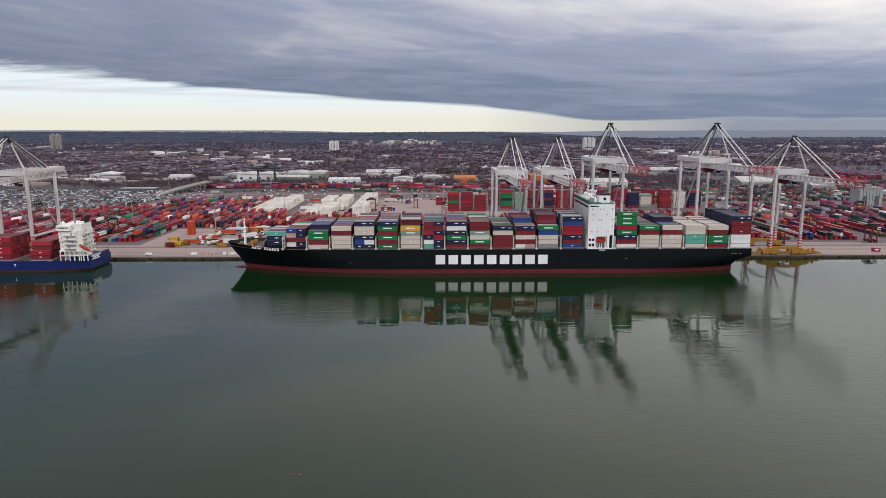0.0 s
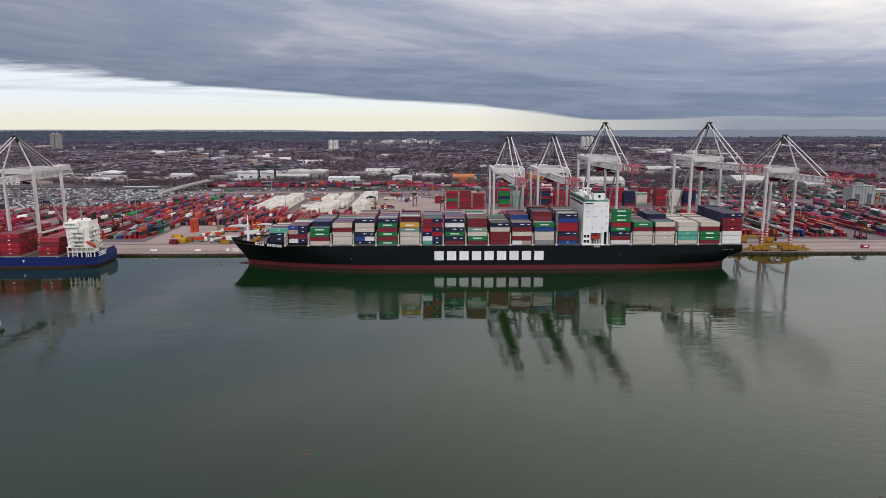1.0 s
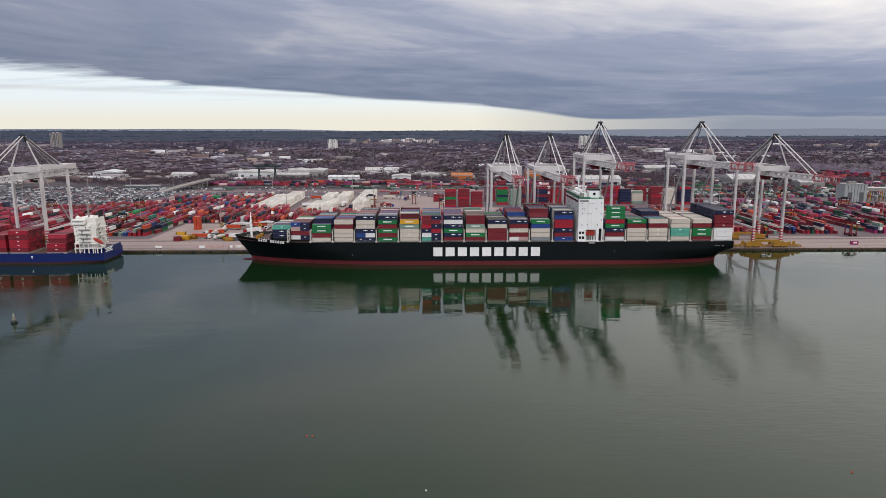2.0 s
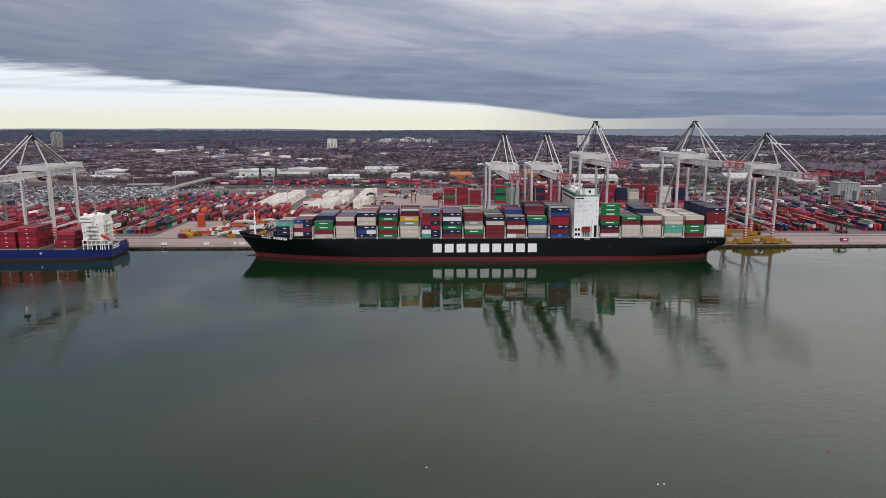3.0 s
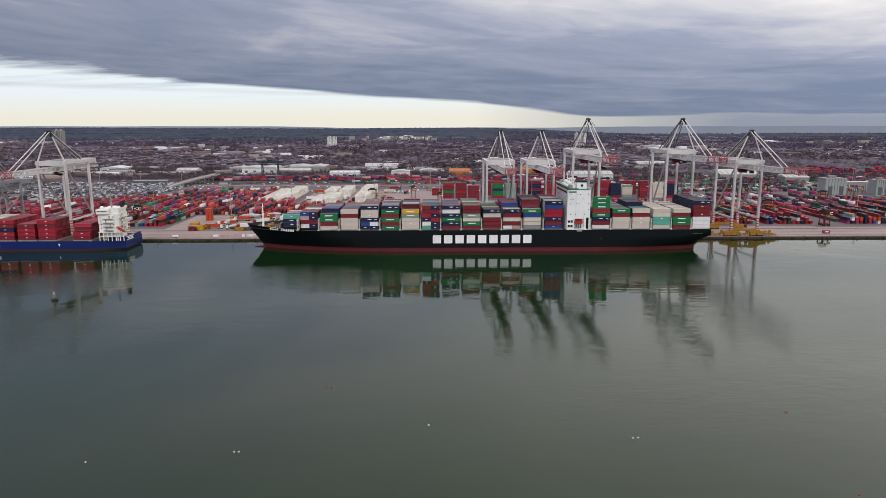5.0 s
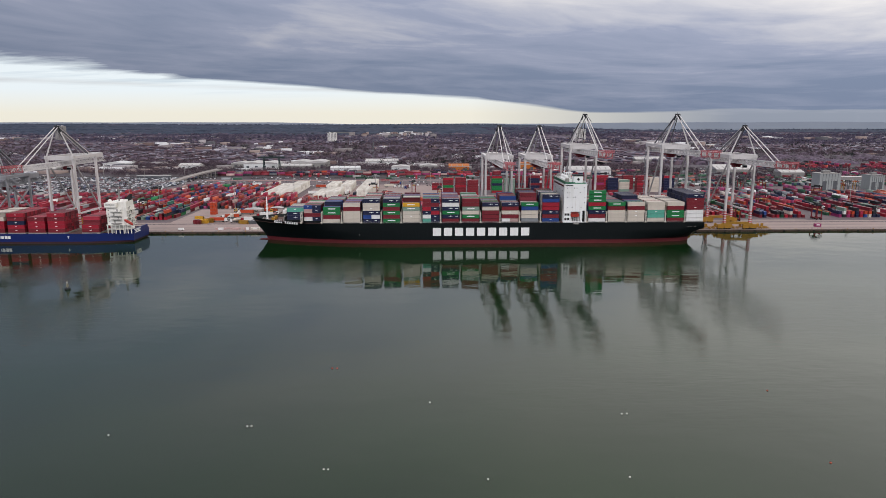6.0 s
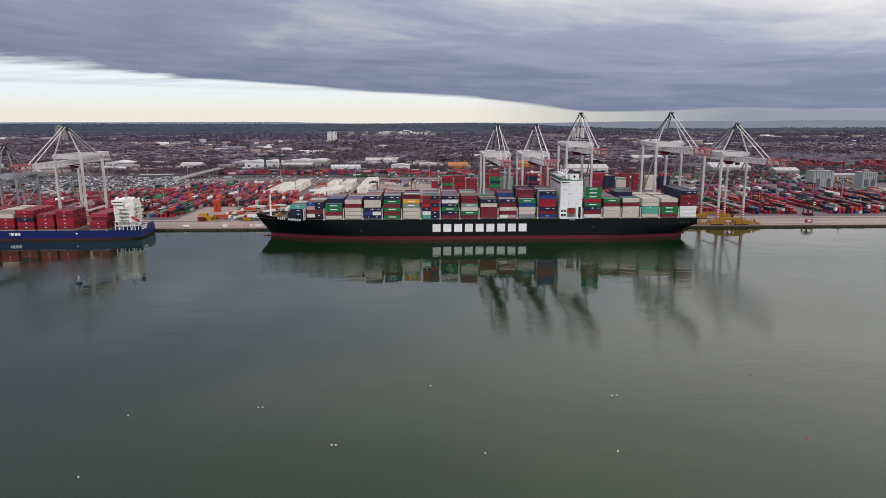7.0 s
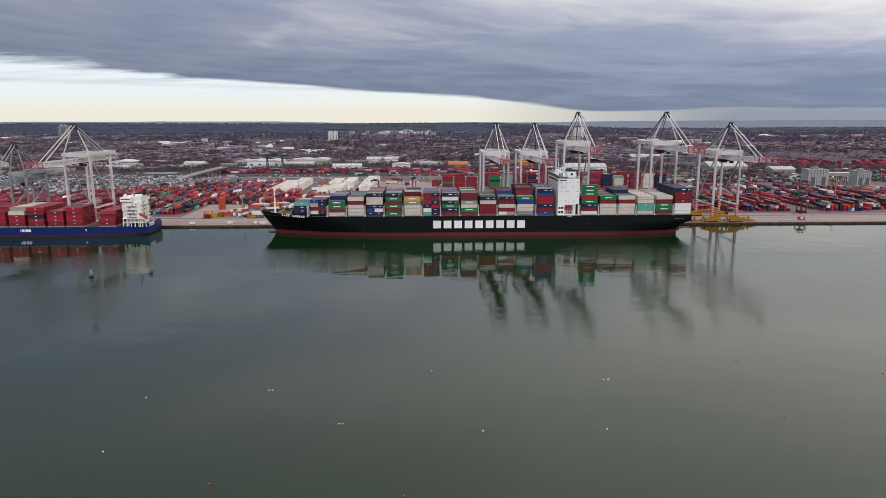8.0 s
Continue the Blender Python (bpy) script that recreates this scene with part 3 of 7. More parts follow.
# ---------------------------------------------------------------- containers
def box_template(L, W=2.44, H=2.7):
    """Box with recessed side, end and top panels; length along x, base at z 0, centred."""
    v, f = [], []

    def face(a, b, c, d, inset, depth):
        a, b, c, d = (np.array(p, float) for p in (a, b, c, d))
        n = np.cross(b - a, d - a)
        n /= np.linalg.norm(n)
        e1, e2 = (b - a) / np.linalg.norm(b - a) * inset, (d - a) / np.linalg.norm(d - a) * inset
        o = len(v)
        v.extend([a, b, c, d, a + e1 + e2 - n * depth, b - e1 + e2 - n * depth, c - e1 - e2 - n * depth, d + e1 - e2 - n * depth])
        f.extend([(o, o + 1, o + 5, o + 4), (o + 1, o + 2, o + 6, o + 5), (o + 2, o + 3, o + 7, o + 6), (o + 3, o, o + 4, o + 7), (o + 4, o + 5, o + 6, o + 7)])
    x, y = L / 2, W / 2
    P = lambda i, j, k_: (x * i, y * j, H * k_)
    face(P(-1, -1, 0), P(1, -1, 0), P(1, -1, 1), P(-1, -1, 1), 0.14, 0.06)
    face(P(1, 1, 0), P(-1, 1, 0), P(-1, 1, 1), P(1, 1, 1), 0.14, 0.06)
    face(P(1, -1, 0), P(1, 1, 0), P(1, 1, 1), P(1, -1, 1), 0.14, 0.06)
    face(P(-1, 1, 0), P(-1, -1, 0), P(-1, -1, 1), P(-1, 1, 1), 0.14, 0.06)
    face(P(-1, -1, 1), P(1, -1, 1), P(1, 1, 1), P(-1, 1, 1), 0.1, 0.04)
    v_, f_ = np.array(v), np.array(f)
    # weld so that each box stays one piece
    key, idx = np.unique(np.round(v_, 4), axis=0, return_inverse=True)
    f_ = idx.ravel()[f_]
    bot = [int(np.where((np.abs(key - np.array(p)) < 1e-3).all(1))[0][0]) for p in (P(-1, -1, 0), P(-1, 1, 0), P(1, 1, 0), P(1, -1, 0))]
    return key, np.vstack([f_, [bot]])


T40, T20 = box_template(12.19), box_template(6.06)
TPLAIN = (np.array([(sx * 6.09, sy * 1.22, z_) for z_ in (0, 2.7) for sx, sy in ((-1, -1), (1, -1), (1, 1), (-1, 1))], float), np.array([(0, 1, 5, 4), (1, 2, 6, 5), (2, 3, 7, 6), (3, 0, 4, 7), (4, 5, 6, 7)]))
CM = {}


def container_data(color, size):
    if (color, size) not in CM:
        b = B()
        t = T40 if size == 40 else T20
        b.v, b.f = [tuple(p) for p in t[0]], [tuple(int(i) for i in q_) for q_ in t[1]]
        CM[color, size] = b.data("container", BOX[color])
    return CM[color, size]


WORDS = dict(maroon="dark maroon", red="red", green="bright green", navy="navy blue", blue="mid blue", cream="cream", white="white", teal="pale teal", sage="sage green",
             yellow="yellow", orange="orange", magenta="magenta", grey="grey", reefer="off-white", dkgreen="dark green", pink="faded pink", crimson="bright crimson", black="near-black")
LOGO = {}


def logo_data(key):
    if key not in LOGO:
        b = B()
        if key == "bar":
            b.box(-2.7, 2.7, -0.03, 0.0, -0.33, 0.33)
        elif key == "emblem":
            b.ext_y([(-1.5, -0.1), (-0.5, -0.16), (0, -0.5), (0.5, -0.16), (1.5, -0.1), (1.5, 0.1), (0.5, 0.16), (0, 0.5), (-0.5, 0.16), (-1.5, 0.1)], -0.03, 0.0)
        elif key == "line":
            b.box(-0.9, 0.9, -0.03, 0.0, -0.16, 0.16)
        else:
            b.box(-0.7, 0.7, -0.03, 0.0, -0.22, 0.22)
        LOGO[key] = b.data("marking", LETTER)
    return LOGO[key]


def container(color, size, x, y, z, where, group, logo="", turn=0.0):
    ob = new("shipping_container", container_data(color, size))
    ob.matrix_world = Matrix.Translation((x, y, z)) @ Matrix.Rotation(turn, 4, "Z")
    tagged(ob, f"{WORDS[color]} steel {'forty' if size == 40 else 'twenty'}-foot shipping container {where}", "shipping container", group)
    if logo:
        p = part("marking", logo_data(logo), LETTER, ob, "white painted marking")
        p.location = (0, -1.17, 1.6 if logo != "bar" else 1.45)
        if logo == "emblem" and size == 40:
            part("marking", logo_data("line"), LETTER, ob, "white painted marking").location = (4.2, -1.17, 1.5)
    return ob


# ---------------------------------------------------------------- ship hulls
def smooth01(t):
    t = min(max(t, 0), 1)
    return t * t * (3 - 2 * t)


def hull(ship, yc, half, bow, stern, deck, sheer, boot_z, paint_, boot_, rake, entry_w, entry_d, run, end_low, end_z, narrow=1.0, fullness=0.0):
    """Two loft shells: boot-topping and topsides. The bow points to -x, the stern is a flat transom."""
    levels = [-2.5, -0.7, boot_z, (boot_z + deck) * 0.42, deck * 0.7, deck]
    S = [0, 0.004, 0.012, 0.025, 0.045, 0.07, 0.1, 0.14, 0.19, 0.25, 0.33, 0.45, 0.57, 0.68, 0.76, 0.82, 0.87, 0.91, 0.945, 0.975, 1.0]

    def point(s, z, side):
        k_ = min(max(z / deck, 0), 1)
        stem = bow + rake * (1 - k_ ** 1.3)
        e = smooth01((z - end_low) / (end_z - end_low))
        xe = stern - (1 - e) * run * 0.12
        x = stem + s * (xe - stem)
        entry = entry_w + (entry_d - entry_w) * k_
        t = min((x - stem) / entry, 1)
        hb = (1 - (1 - t) ** 2.3) ** 0.85 if t > 0 else 0.0
        ln = run * (1 - smooth01((z + 1) / (end_z + 1)))
        ts = 1.0 if ln < 1 else min((xe - x) / ln, 1)
        hs = max(ts, 0) ** 0.55 if ln >= 1 else 1.0
        hs = fullness + (1 - fullness) * hs
        hs *= narrow + (1 - narrow) * smooth01((xe - x) / 34)
        h_ = half * max(min(hb, hs), 0.004)
        zz = z if z < deck else deck + sheer * smooth01((bow + 52 - x) / 48)
        return (x, yc + side * h_, zz)

    for name, lo, hi, m in (("boot_topping", 0, 2, boot_), ("hull_shell", 2, 5, paint_)):
        b = B()
        rows = []
        for s in S:
            row = [point(s, levels[j], -1) for j in range(lo, hi + 1)] + [point(s, levels[j], 1) for j in range(hi, lo - 1, -1)]
            rows.append(row)
        n = len(rows[0])
        for r in rows:
            b.v += r
        for i in range(len(S) - 1):
            for j in range(n - 1):
                if j == n // 2 - 1:
                    continue
                b.f.append((i * n + j, (i + 1) * n + j, (i + 1) * n + j + 1, i * n + j + 1))
        last = rows[-1]
        tr = B()
        tr.v += last
        tr.f += [(j, n - 1 - j, n - 2 - j, j + 1) for j in range(n // 2 - 1)]
        part("transom", tr, m, ship)
        ob = part(name, b, m, ship, "", True)
    d = B()
    for i, s in enumerate(S):
        a, c = point(s, deck - 0.01, -1), point(s, deck - 0.01, 1)
        d.v += [(a[0], a[1] + 0.15, deck - 0.35), (c[0], c[1] - 0.15, deck - 0.35)]
    d.f = [(2 * i, 2 * i + 2, 2 * i + 3, 2 * i + 1) for i in range(len(S) - 1)]
    part("deck", d, DECKBROWN, ship, "brown-painted weather deck")
    return point


# the large black ship
SX0, SX1 = -134.7, 199.5
big_ship = thing("container_ship", "large black-hulled container ship with red boot-topping, moored alongside", "ship")
pt = hull(big_ship, 22.9, 22.9, SX0, SX1, 14.6, 2.0, 2.0, HULL, BOOT, 11.5, 120, 52, 60, 2.0, 9.5, 1.0, 0.5)
bulb = B()
prof = [(-131.5, 0.15), (-130.5, 0.8), (-128.5, 1.35), (-125, 1.6), (-118, 1.7), (-110, 1.7)]
for (xa, ra), (xb, rb) in zip(prof, prof[1:]):
    bulb.tube((xa, 22.9, -1.5), (xb, 22.9, -1.5), ra, 12, rb)
part("bulbous_bow", bulb, BOOT, big_ship, "red bulb just breaking the surface", True)
part("rudder", B().box(188.0, 194.5, 22.3, 23.5, -3, 5.0), HULL, big_ship)
# company name on the side as nine plain white blocks
for i in range(9):
    x0 = 1.4 + i * 8.02
    p = B().box(x0, x0 + 5.9, -0.09, 0.12, 5.2, 11.05)
    part("marking_block", p, LETTER, big_ship, "large plain white marking on the hull side")
for i in range(11):
    if i == 4:
        continue
    x0 = -114.6 + i * 1.7
    s_ = (x0 - (-134.2)) / 333.0
    y0, y1 = pt(s_, 13.4, -1)[1], pt(s_ + 1.2 / 333, 13.4, -1)[1]
    zb, zt = 14.4 - i * 0.08, 15.9 - i * 0.09
    b = B()
    b.quad8([(x0, y0 - 0.5, zb), (x0 + 1.15, y1 - 0.5, zb), (x0 + 1.15, y1 + 0.8, zb), (x0, y0 + 0.8, zb), (x0, y0 - 0.75, zt), (x0 + 1.15, y1 - 0.75, zt), (x0 + 1.15, y1 + 0.8, zt), (x0, y0 + 0.8, zt)])
    part("name_block", b, LETTER, big_ship, "small plain white marking at the bow")
# draught marks and pilot door dots
for x0, z0 in ((120.5, 8.2), (-52, 6.0)):
    part("hull_mark", B().box(x0, x0 + 0.55, -0.08, 0.1, z0, z0 + 0.35), LETTER, big_ship)
for x0 in (187.0, 189.0, 192.0):
    part("hull_mark", B().box(x0, x0 + 1.2, -0.08, 0.1, 11.4, 11.75), STEEL, big_ship)

# bay: first x, tiers of the outer row from the bottom up, height of the rows behind, where they start
BAYS = [
    (-105.2, 1.3, ["navy", "navy", "teal"], 3, 3), (-92.4, 0.7, [("white", "navy"), ("maroon", "maroon"), ("pink", "navy"), ("blue", "navy")], 4, 2),
    (-77.6, 0, ["cream", "maroon", "green", "green"], 5, 3), (-63.2, 0, ["cream", "cream", "cream", "maroon", "cream"], 5, 9),
    (-49.0, 0, [("navy", "navy"), ("blue", "white"), "navy", "cream", "cream", "navy"], 6, 9), (-34.6, 0, ["green", "maroon", "green", "maroon", "green", "navy"], 6, 9),
    (-20.3, 0, ["cream", "cream", "cream", "sage", "yellow"], 6, 3), (-6.0, 0, [("teal", "navy"), ("white", "navy"), ("navy", "red"), ("red", "navy"), ("maroon", "maroon"), ("maroon", "navy")], 6, 9),
    (8.3, 0, ["maroon", "navy", "green", "navy", "white", "navy"], 6, 9), (22.8, 0, ["maroon", "green", "cream", "sage", "maroon", "maroon"], 6, 9),
    (37.2, 0, ["maroon", "maroon", "maroon", "cream", "navy"], 5, 9), (51.3, 0, [("white", "pink"), "maroon", "cream", "maroon", "navy"], 6, 6),
    (65.6, 0, ["grey", "cream", "cream", "blue", "green"], 7, 4), (80.8, 0, ["blue", "maroon", "navy", "red", "red", "blue", "navy"], 7, 9),
    (114.5, 0, ["white", "maroon", "navy", "green", "red", "green", "green", "green"], 5, 1), (128.8, 0, ["cream", "cream", "cream", "maroon", "green"], 5, 9),
    (143.0, 0, ["cream", "cream", "cream", "maroon", "cream"], 6, 7), (157.6, 0, ["cream", "teal", "teal", "cream", "cream"], 5, 9),
    (171.9, 0, ["maroon", "green", "green", "maroon", "cream"], 5, 9), (186.1, 0, ["white", "white", "white", "maroon", "maroon", "maroon", "navy"], 7, 9)]
TIER, BASE = 2.87, 15.05
rng = random.Random(5)
ON = "on the ship's deck"
inner = []
for bi, (x0, lift_, tiers, back, start) in enumerate(BAYS):
    rows = 17 if bi > 1 else (11 if bi == 0 else 13)
    yy0 = 0.35 + (17 - rows) * 2.6 / 2
    if not lift_:
        part("hatch_cover", B().box(x0 - 0.6, x0 + 12.8, 1.2, 44.6, 14.25, BASE - 0.05), STEEL, big_ship)
    else:
        part("hatch_cover", B().box(x0 - 0.6, x0 + 12.8, yy0, 45.8 - yy0, 14.25, BASE + lift_ - 0.05), HULL, big_ship)
    # lashing bridge aft of the bay
    if bi > 0:
        lb = B()
        xb = x0 - 1.25
        for j in range(8):
            y_ = 0.5 + j * 6.4
            lb.box(xb - 0.36, xb + 0.36, y_ - 0.45, y_ + 0.25, 14.25, BASE + 7.4)
            lb.tube((xb - 0.7, y_ - 0.3, 14.9), (xb + 0.7, y_ - 0.3, 14.9), 0.6, 8)
        for z_ in (BASE + 0.2, BASE + 2.9, BASE + 5.5, BASE + 7.2):
            lb.box(xb - 0.45, xb + 0.45, 0.3, 45.5, z_, z_ + 0.22)
        part("lashing_bridge", lb, LASHING, big_ship, "pale lashing bridge between the container bays")
    tone = [rng.choice(["maroon", "maroon", "grey", "navy", "blue", "maroon", "green", "maroon", "cream", "navy", "sage"]) for _ in range(17)]
    if bi == 12:
        tone[2:5] = ["maroon"] * 3
    for r in range(rows):
        y = yy0 + 1.22 + r * 2.6
        if r == 0:
            stack = tiers
        else:
            nt = back if r >= start else len(tiers)
            if bi == 14:
                nt = back
            if r > 11 and rng.random() < 0.25:
                nt -= 1
            stack = [None] * nt
        for ti, col in enumerate(stack):
            z = BASE + lift_ + ti * TIER
            if r == 0:
                cols = col if isinstance(col, tuple) else (col,)
                for ci, cc in enumerate(cols):
                    size = 20 if len(cols) == 2 else 40
                    cx = x0 + 6.1 if size == 40 else x0 + 3.03 + ci * 6.13
                    logo = {"green": "bar", "navy": "emblem", "sage": "bar", "yellow": "bar"}.get(cc, "small" if rng.random() < 0.2 else "")
                    if size == 20:
                        logo = "small" if logo and cc in ("navy", "blue") else ""
                    container(cc, size, cx, y + rng.uniform(-0.03, 0.03), z, ON, "containers on the large ship", logo)
            else:
                cc = tone[r // 2] if rng.random() < 0.75 else draw(rng, DECKLOAD)
                if bi in (17, 18) and rng.random() < 0.8:
                    cc = "cream"
                if bi == 19 or (bi == 16 and r >= start):
                    cc = "navy"
                inner.append((x0 + 6.1, y, z, cc))
boxes("deck_cargo", inner, 0.0, "tightly stacked mixed-colour containers filling the ship's deck")

# accommodation block: white, full beam, open lower front with a lifeboat
A0, A1, AZ = 96.3, 112.6, 42.6
part("tower", B().box(A0, A1, 0.5, 45.2, 23.2, AZ).box(A0 + 0.2, A1 - 0.2, 5.5, 45.0, 14.2, 23.2), WHITE, big_ship, "tall white accommodation block")
for x0, x1, z0, z1 in ((A0, A0 + 4.9, 14.3, 23.2), (A1 - 0.8, A1, 14.3, 23.2), (A0 + 12.0, A0 + 13.6, 14.3, 23.2), (A0 + 4.9, A0 + 12.0, 14.3, 15.3), (A0 + 4.9, A0 + 12.0, 22.4, 23.2), (A0 + 13.6, A1 - 0.8, 14.3, 15.0)):
    part("front_panel", B().box(x0, x1, 0.5, 1.1, z0, z1), WHITE, big_ship)
# flat near-black panels: shade inside the openings put into their colour
for x0, x1, z0, z1 in ((0.7, 2.2, 19.6, 21.2), (2.6, 4.2, 19.6, 21.2), (0.7, 2.2, 16.2, 18.0), (2.6, 4.2, 16.2, 18.0)):
    part("opening", B().box(A0 + x0, A0 + x1, 0.44, 0.6, z0, z1), DARK, big_ship, "dark square panel for a shaded opening")
part("hangar_side", B().box(A0 + 12.0, A0 + 12.3, 1.1, 5.4, 14.3, 23.2), WHITE, big_ship)
# slot back painted near-black for the shade inside it
part("slot_back", B().box(A0 + 13.6, A1 - 0.8, 2.4, 2.8, 14.3, 23.2), DARK, big_ship, "tall slot back, painted dark for its shade")
for i in range(4):
    part("cradle_post", B().box(A0 + 6.0 + i * 1.5, A0 + 6.25 + i * 1.5, 0.9, 1.4, 15.3, 18.4), WHITE, big_ship)
part("recess_back", B().box(A0 + 0.7, A1 - 0.9, 4.6, 5.4, 14.3, 23.1), STEEL, big_ship, "shaded recess behind the boat")
boat = B()
lp = [(-3.6, 0.0), (-3.0, -0.9), (3.0, -0.9), (3.6, 0.0), (3.5, 1.0), (2.4, 1.9), (-2.4, 1.9), (-3.5, 1.0)]
boat.ext_y([(A0 + 8.3 + a * 0.86, 19.6 + b_ * 1.1) for a, b_ in lp], 0.8, 3.6)
lb_ = part("lifeboat", boat, BOATRED, big_ship, "dull red enclosed lifeboat in the recess")
part("canopy_window", B().box(A0 + 6.4, A0 + 10.2, 0.74, 0.86, 20.6, 21.1), GLASS, lb_)
for dx in (5.4, 11.4):
    part("davit_arm", B().beam((A0 + dx, 1.4, 15.2), (A0 + dx, 1.4, 22.4), 0.4), WHITE, big_ship)
wm = B().box(-0.25, 0.25, -0.06, 0.1, -0.32, 0.32).data("window", GLASS)
for x_, z_ in ((2.4, 39.6), (7.2, 39.6), (9.0, 39.6), (14.6, 39.8), (2.4, 36.2), (4.0, 36.2), (11.5, 36.4), (2.4, 33.0), (6.6, 33.0), (8.2, 33.0), (2.4, 25.6), (6.0, 25.6), (15.0, 33.0), (15.0, 29.0), (12.5, 25.6)):
    w_ = part("window", wm, GLASS, big_ship)
    w_.location = (A0 + x_, 0.5, z_)
wms = B().box(-0.06, 0.1, -0.4, 0.4, -0.35, 0.35).data("window", GLASS)
for lev in range(6):
    for j in range(12):
        if (lev * 7 + j * 5) % 4 == 1:
            w_ = part("window", wms, GLASS, big_ship)
            w_.location = (A0 - 0.02, 4 + j * 3.4, 25.5 + lev * 2.9)
# bridge: wheelhouse windows along the bow side, wings, green top deck, parapet
part("bridge_windows", B().box(A0 - 0.08, A0 + 0.1, 3.0, 42.6, 40.2, 41.4), GLASS, big_ship, "dark band of wheelhouse windows")
part("top_deck", B().box(A0 + 0.2, A1 - 0.2, 0.8, 44.9, AZ, AZ + 0.12), DECKGREEN, big_ship, "green-painted top deck")
for x0, x1, y0, y1 in ((A0, A0 + 0.25, 0.5, 45.2), (A0, A0 + 7.5, 0.5, 0.75), (A1 - 0.25, A1, 0.5, 45.2)):
    part("parapet", B().box(x0, x1, y0, y1, AZ + 0.1, AZ + (2.0 if x0 == A0 and x1 - x0 < 1 else 1.3)), DECKGREEN if x0 == A0 else WHITE, big_ship)
# dark strip painting the shade inside a slot
part("slot_opening", B().box(A0 + 0.8, A0 + 6.2, 0.42, 0.6, 41.0, 41.7), DARK, big_ship)
part("wheelhouse", B().box(A0 + 1.5, A0 + 7.0, 9.0, 37.0, AZ + 0.1, AZ + 2.6), WHITE, big_ship)
fun = part("funnel", B().box(A0 + 8.0, A0 + 15.0, 8.0, 15.0, AZ + 0.1, AZ + 4.8), WHITE, big_ship, "white funnel casing")
part("funnel_top", B().box(A0 + 7.8, A0 + 15.2, 7.8, 15.2, AZ + 4.8, AZ + 5.8), CRANEDARK, fun, "black funnel top")
part("funnel_port", B().lathe(0, 0, [(0.9, 0), (0.9, 0.2)], 14), DARK, fun).matrix_local = Matrix.Translation((A0 + 11.5, 7.95, AZ + 2.6)) @ Matrix.Rotation(radians(90), 4, "X")
mast = B().beam((A0 + 4, 22.9, AZ), (A0 + 4, 22.9, AZ + 11), 0.9, None, 0.4)
for z_, w_ in ((4, 5), (6.5, 4), (9, 2.6)):
    mast.box(A0 + 3.8, A0 + 4.2, 22.9 - w_, 22.9 + w_, AZ + z_, AZ + z_ + 0.35)
part("radar_mast", mast, WHITE, big_ship)
for y_ in (16.0, 19.0, 27.0, 30.0):
    part("satellite_dome", B().lathe(A0 + 4.2, y_, [(0.4, AZ + 2.6), (1.0, AZ + 3.1), (1.25, AZ + 3.9), (1.0, AZ + 4.7), (0.3, AZ + 5.1)], 12), WHITE, big_ship, "", True)
for y_, h_ in ((4.0, 3.6), (7.0, 2.4), (33.5, 3.0), (38.5, 4.2), (41.0, 2.6)):
    part("deck_locker", B().box(A0 + 1.4, A0 + 4.0, y_, y_ + 1.8, AZ + 0.1, AZ + h_), STEEL, big_ship)
rl = B()
for j in range(26):
    rl.box(A0 + 0.05, A0 + 0.2, 0.7 + j * 1.78, 0.82 + j * 1.78, AZ + 1.9, AZ + 3.0)
rl.box(A0 + 0.05, A0 + 0.2, 0.5, 45.2, AZ + 2.95, AZ + 3.08)
part("railing", rl, WHITE, big_ship)
for y_, h_, m in ((12.5, 5.5, WHITE), (21.0, 4.4, CRANERED), (25.0, 6.5, WHITE), (29.0, 4.0, WHITE), (36.0, 6.0, WHITE), (43.0, 5.0, WHITE)):
    part("vent_post", B().tube((A0 + 9.5, y_, AZ), (A0 + 9.5, y_, AZ + h_), 0.35, 8).box(A0 + 8.6, A0 + 10.4, y_ - 0.6, y_ + 0.6, AZ + h_ - 0.9, AZ + h_), m, big_ship)
# gangway platform at the foot
part("side_platform", B().box(A0 + 7.2, A0 + 11.0, -0.6, 0.9, 13.4, 14.8), STEEL, big_ship)
# foremast and forecastle gear
fmst = B().beam((-123.0, 22.9, 14.3), (-123.0, 22.9, 31.5), 1.3, None, 0.5).box(-123.4, -122.6, 20.6, 25.2, 25.2, 25.7).box(-123.9, -122.1, 22.0, 23.8, 22.6, 23.0).box(-123.3, -122.7, 21.4, 24.4, 28.6, 28.9)
part("foremast", fmst, WHITE, big_ship)
part("breakwater", B().quad8([(-108, 6, 14.3), (-107.4, 6, 14.3), (-107.4, 39.8, 14.3), (-108, 39.8, 14.3), (-107.2, 6, 18.6), (-106.8, 6, 18.6), (-106.8, 39.8, 18.6), (-107.2, 39.8, 18.6)]), STEEL, big_ship)
for y_ in (17.5, 25.5):
    wd = B().tube((-117.5, y_, 15.5), (-117.5, y_ + 3.0, 15.5), 1.1, 12).box(-118.8, -116.2, y_ - 0.4, y_, 14.2, 16.4).box(-118.8, -116.2, y_ + 3.0, y_ + 3.4, 14.2, 16.4)
    part("windlass", wd, YELLOW, big_ship)
for x_, y_ in ((-127, 19), (-127, 26.8), (-112, 13), (-112, 33), (-121, 16), (-121, 30)):
    part("mooring_bitt", B().lathe(x_, y_, [(0.5, 14.2), (0.4, 15.0), (0.6, 15.4), (0.5, 15.6)], 8).lathe(x_ + 1.3, y_, [(0.5, 14.2), (0.4, 15.0), (0.6, 15.4), (0.5, 15.6)], 8), STEEL, big_ship)
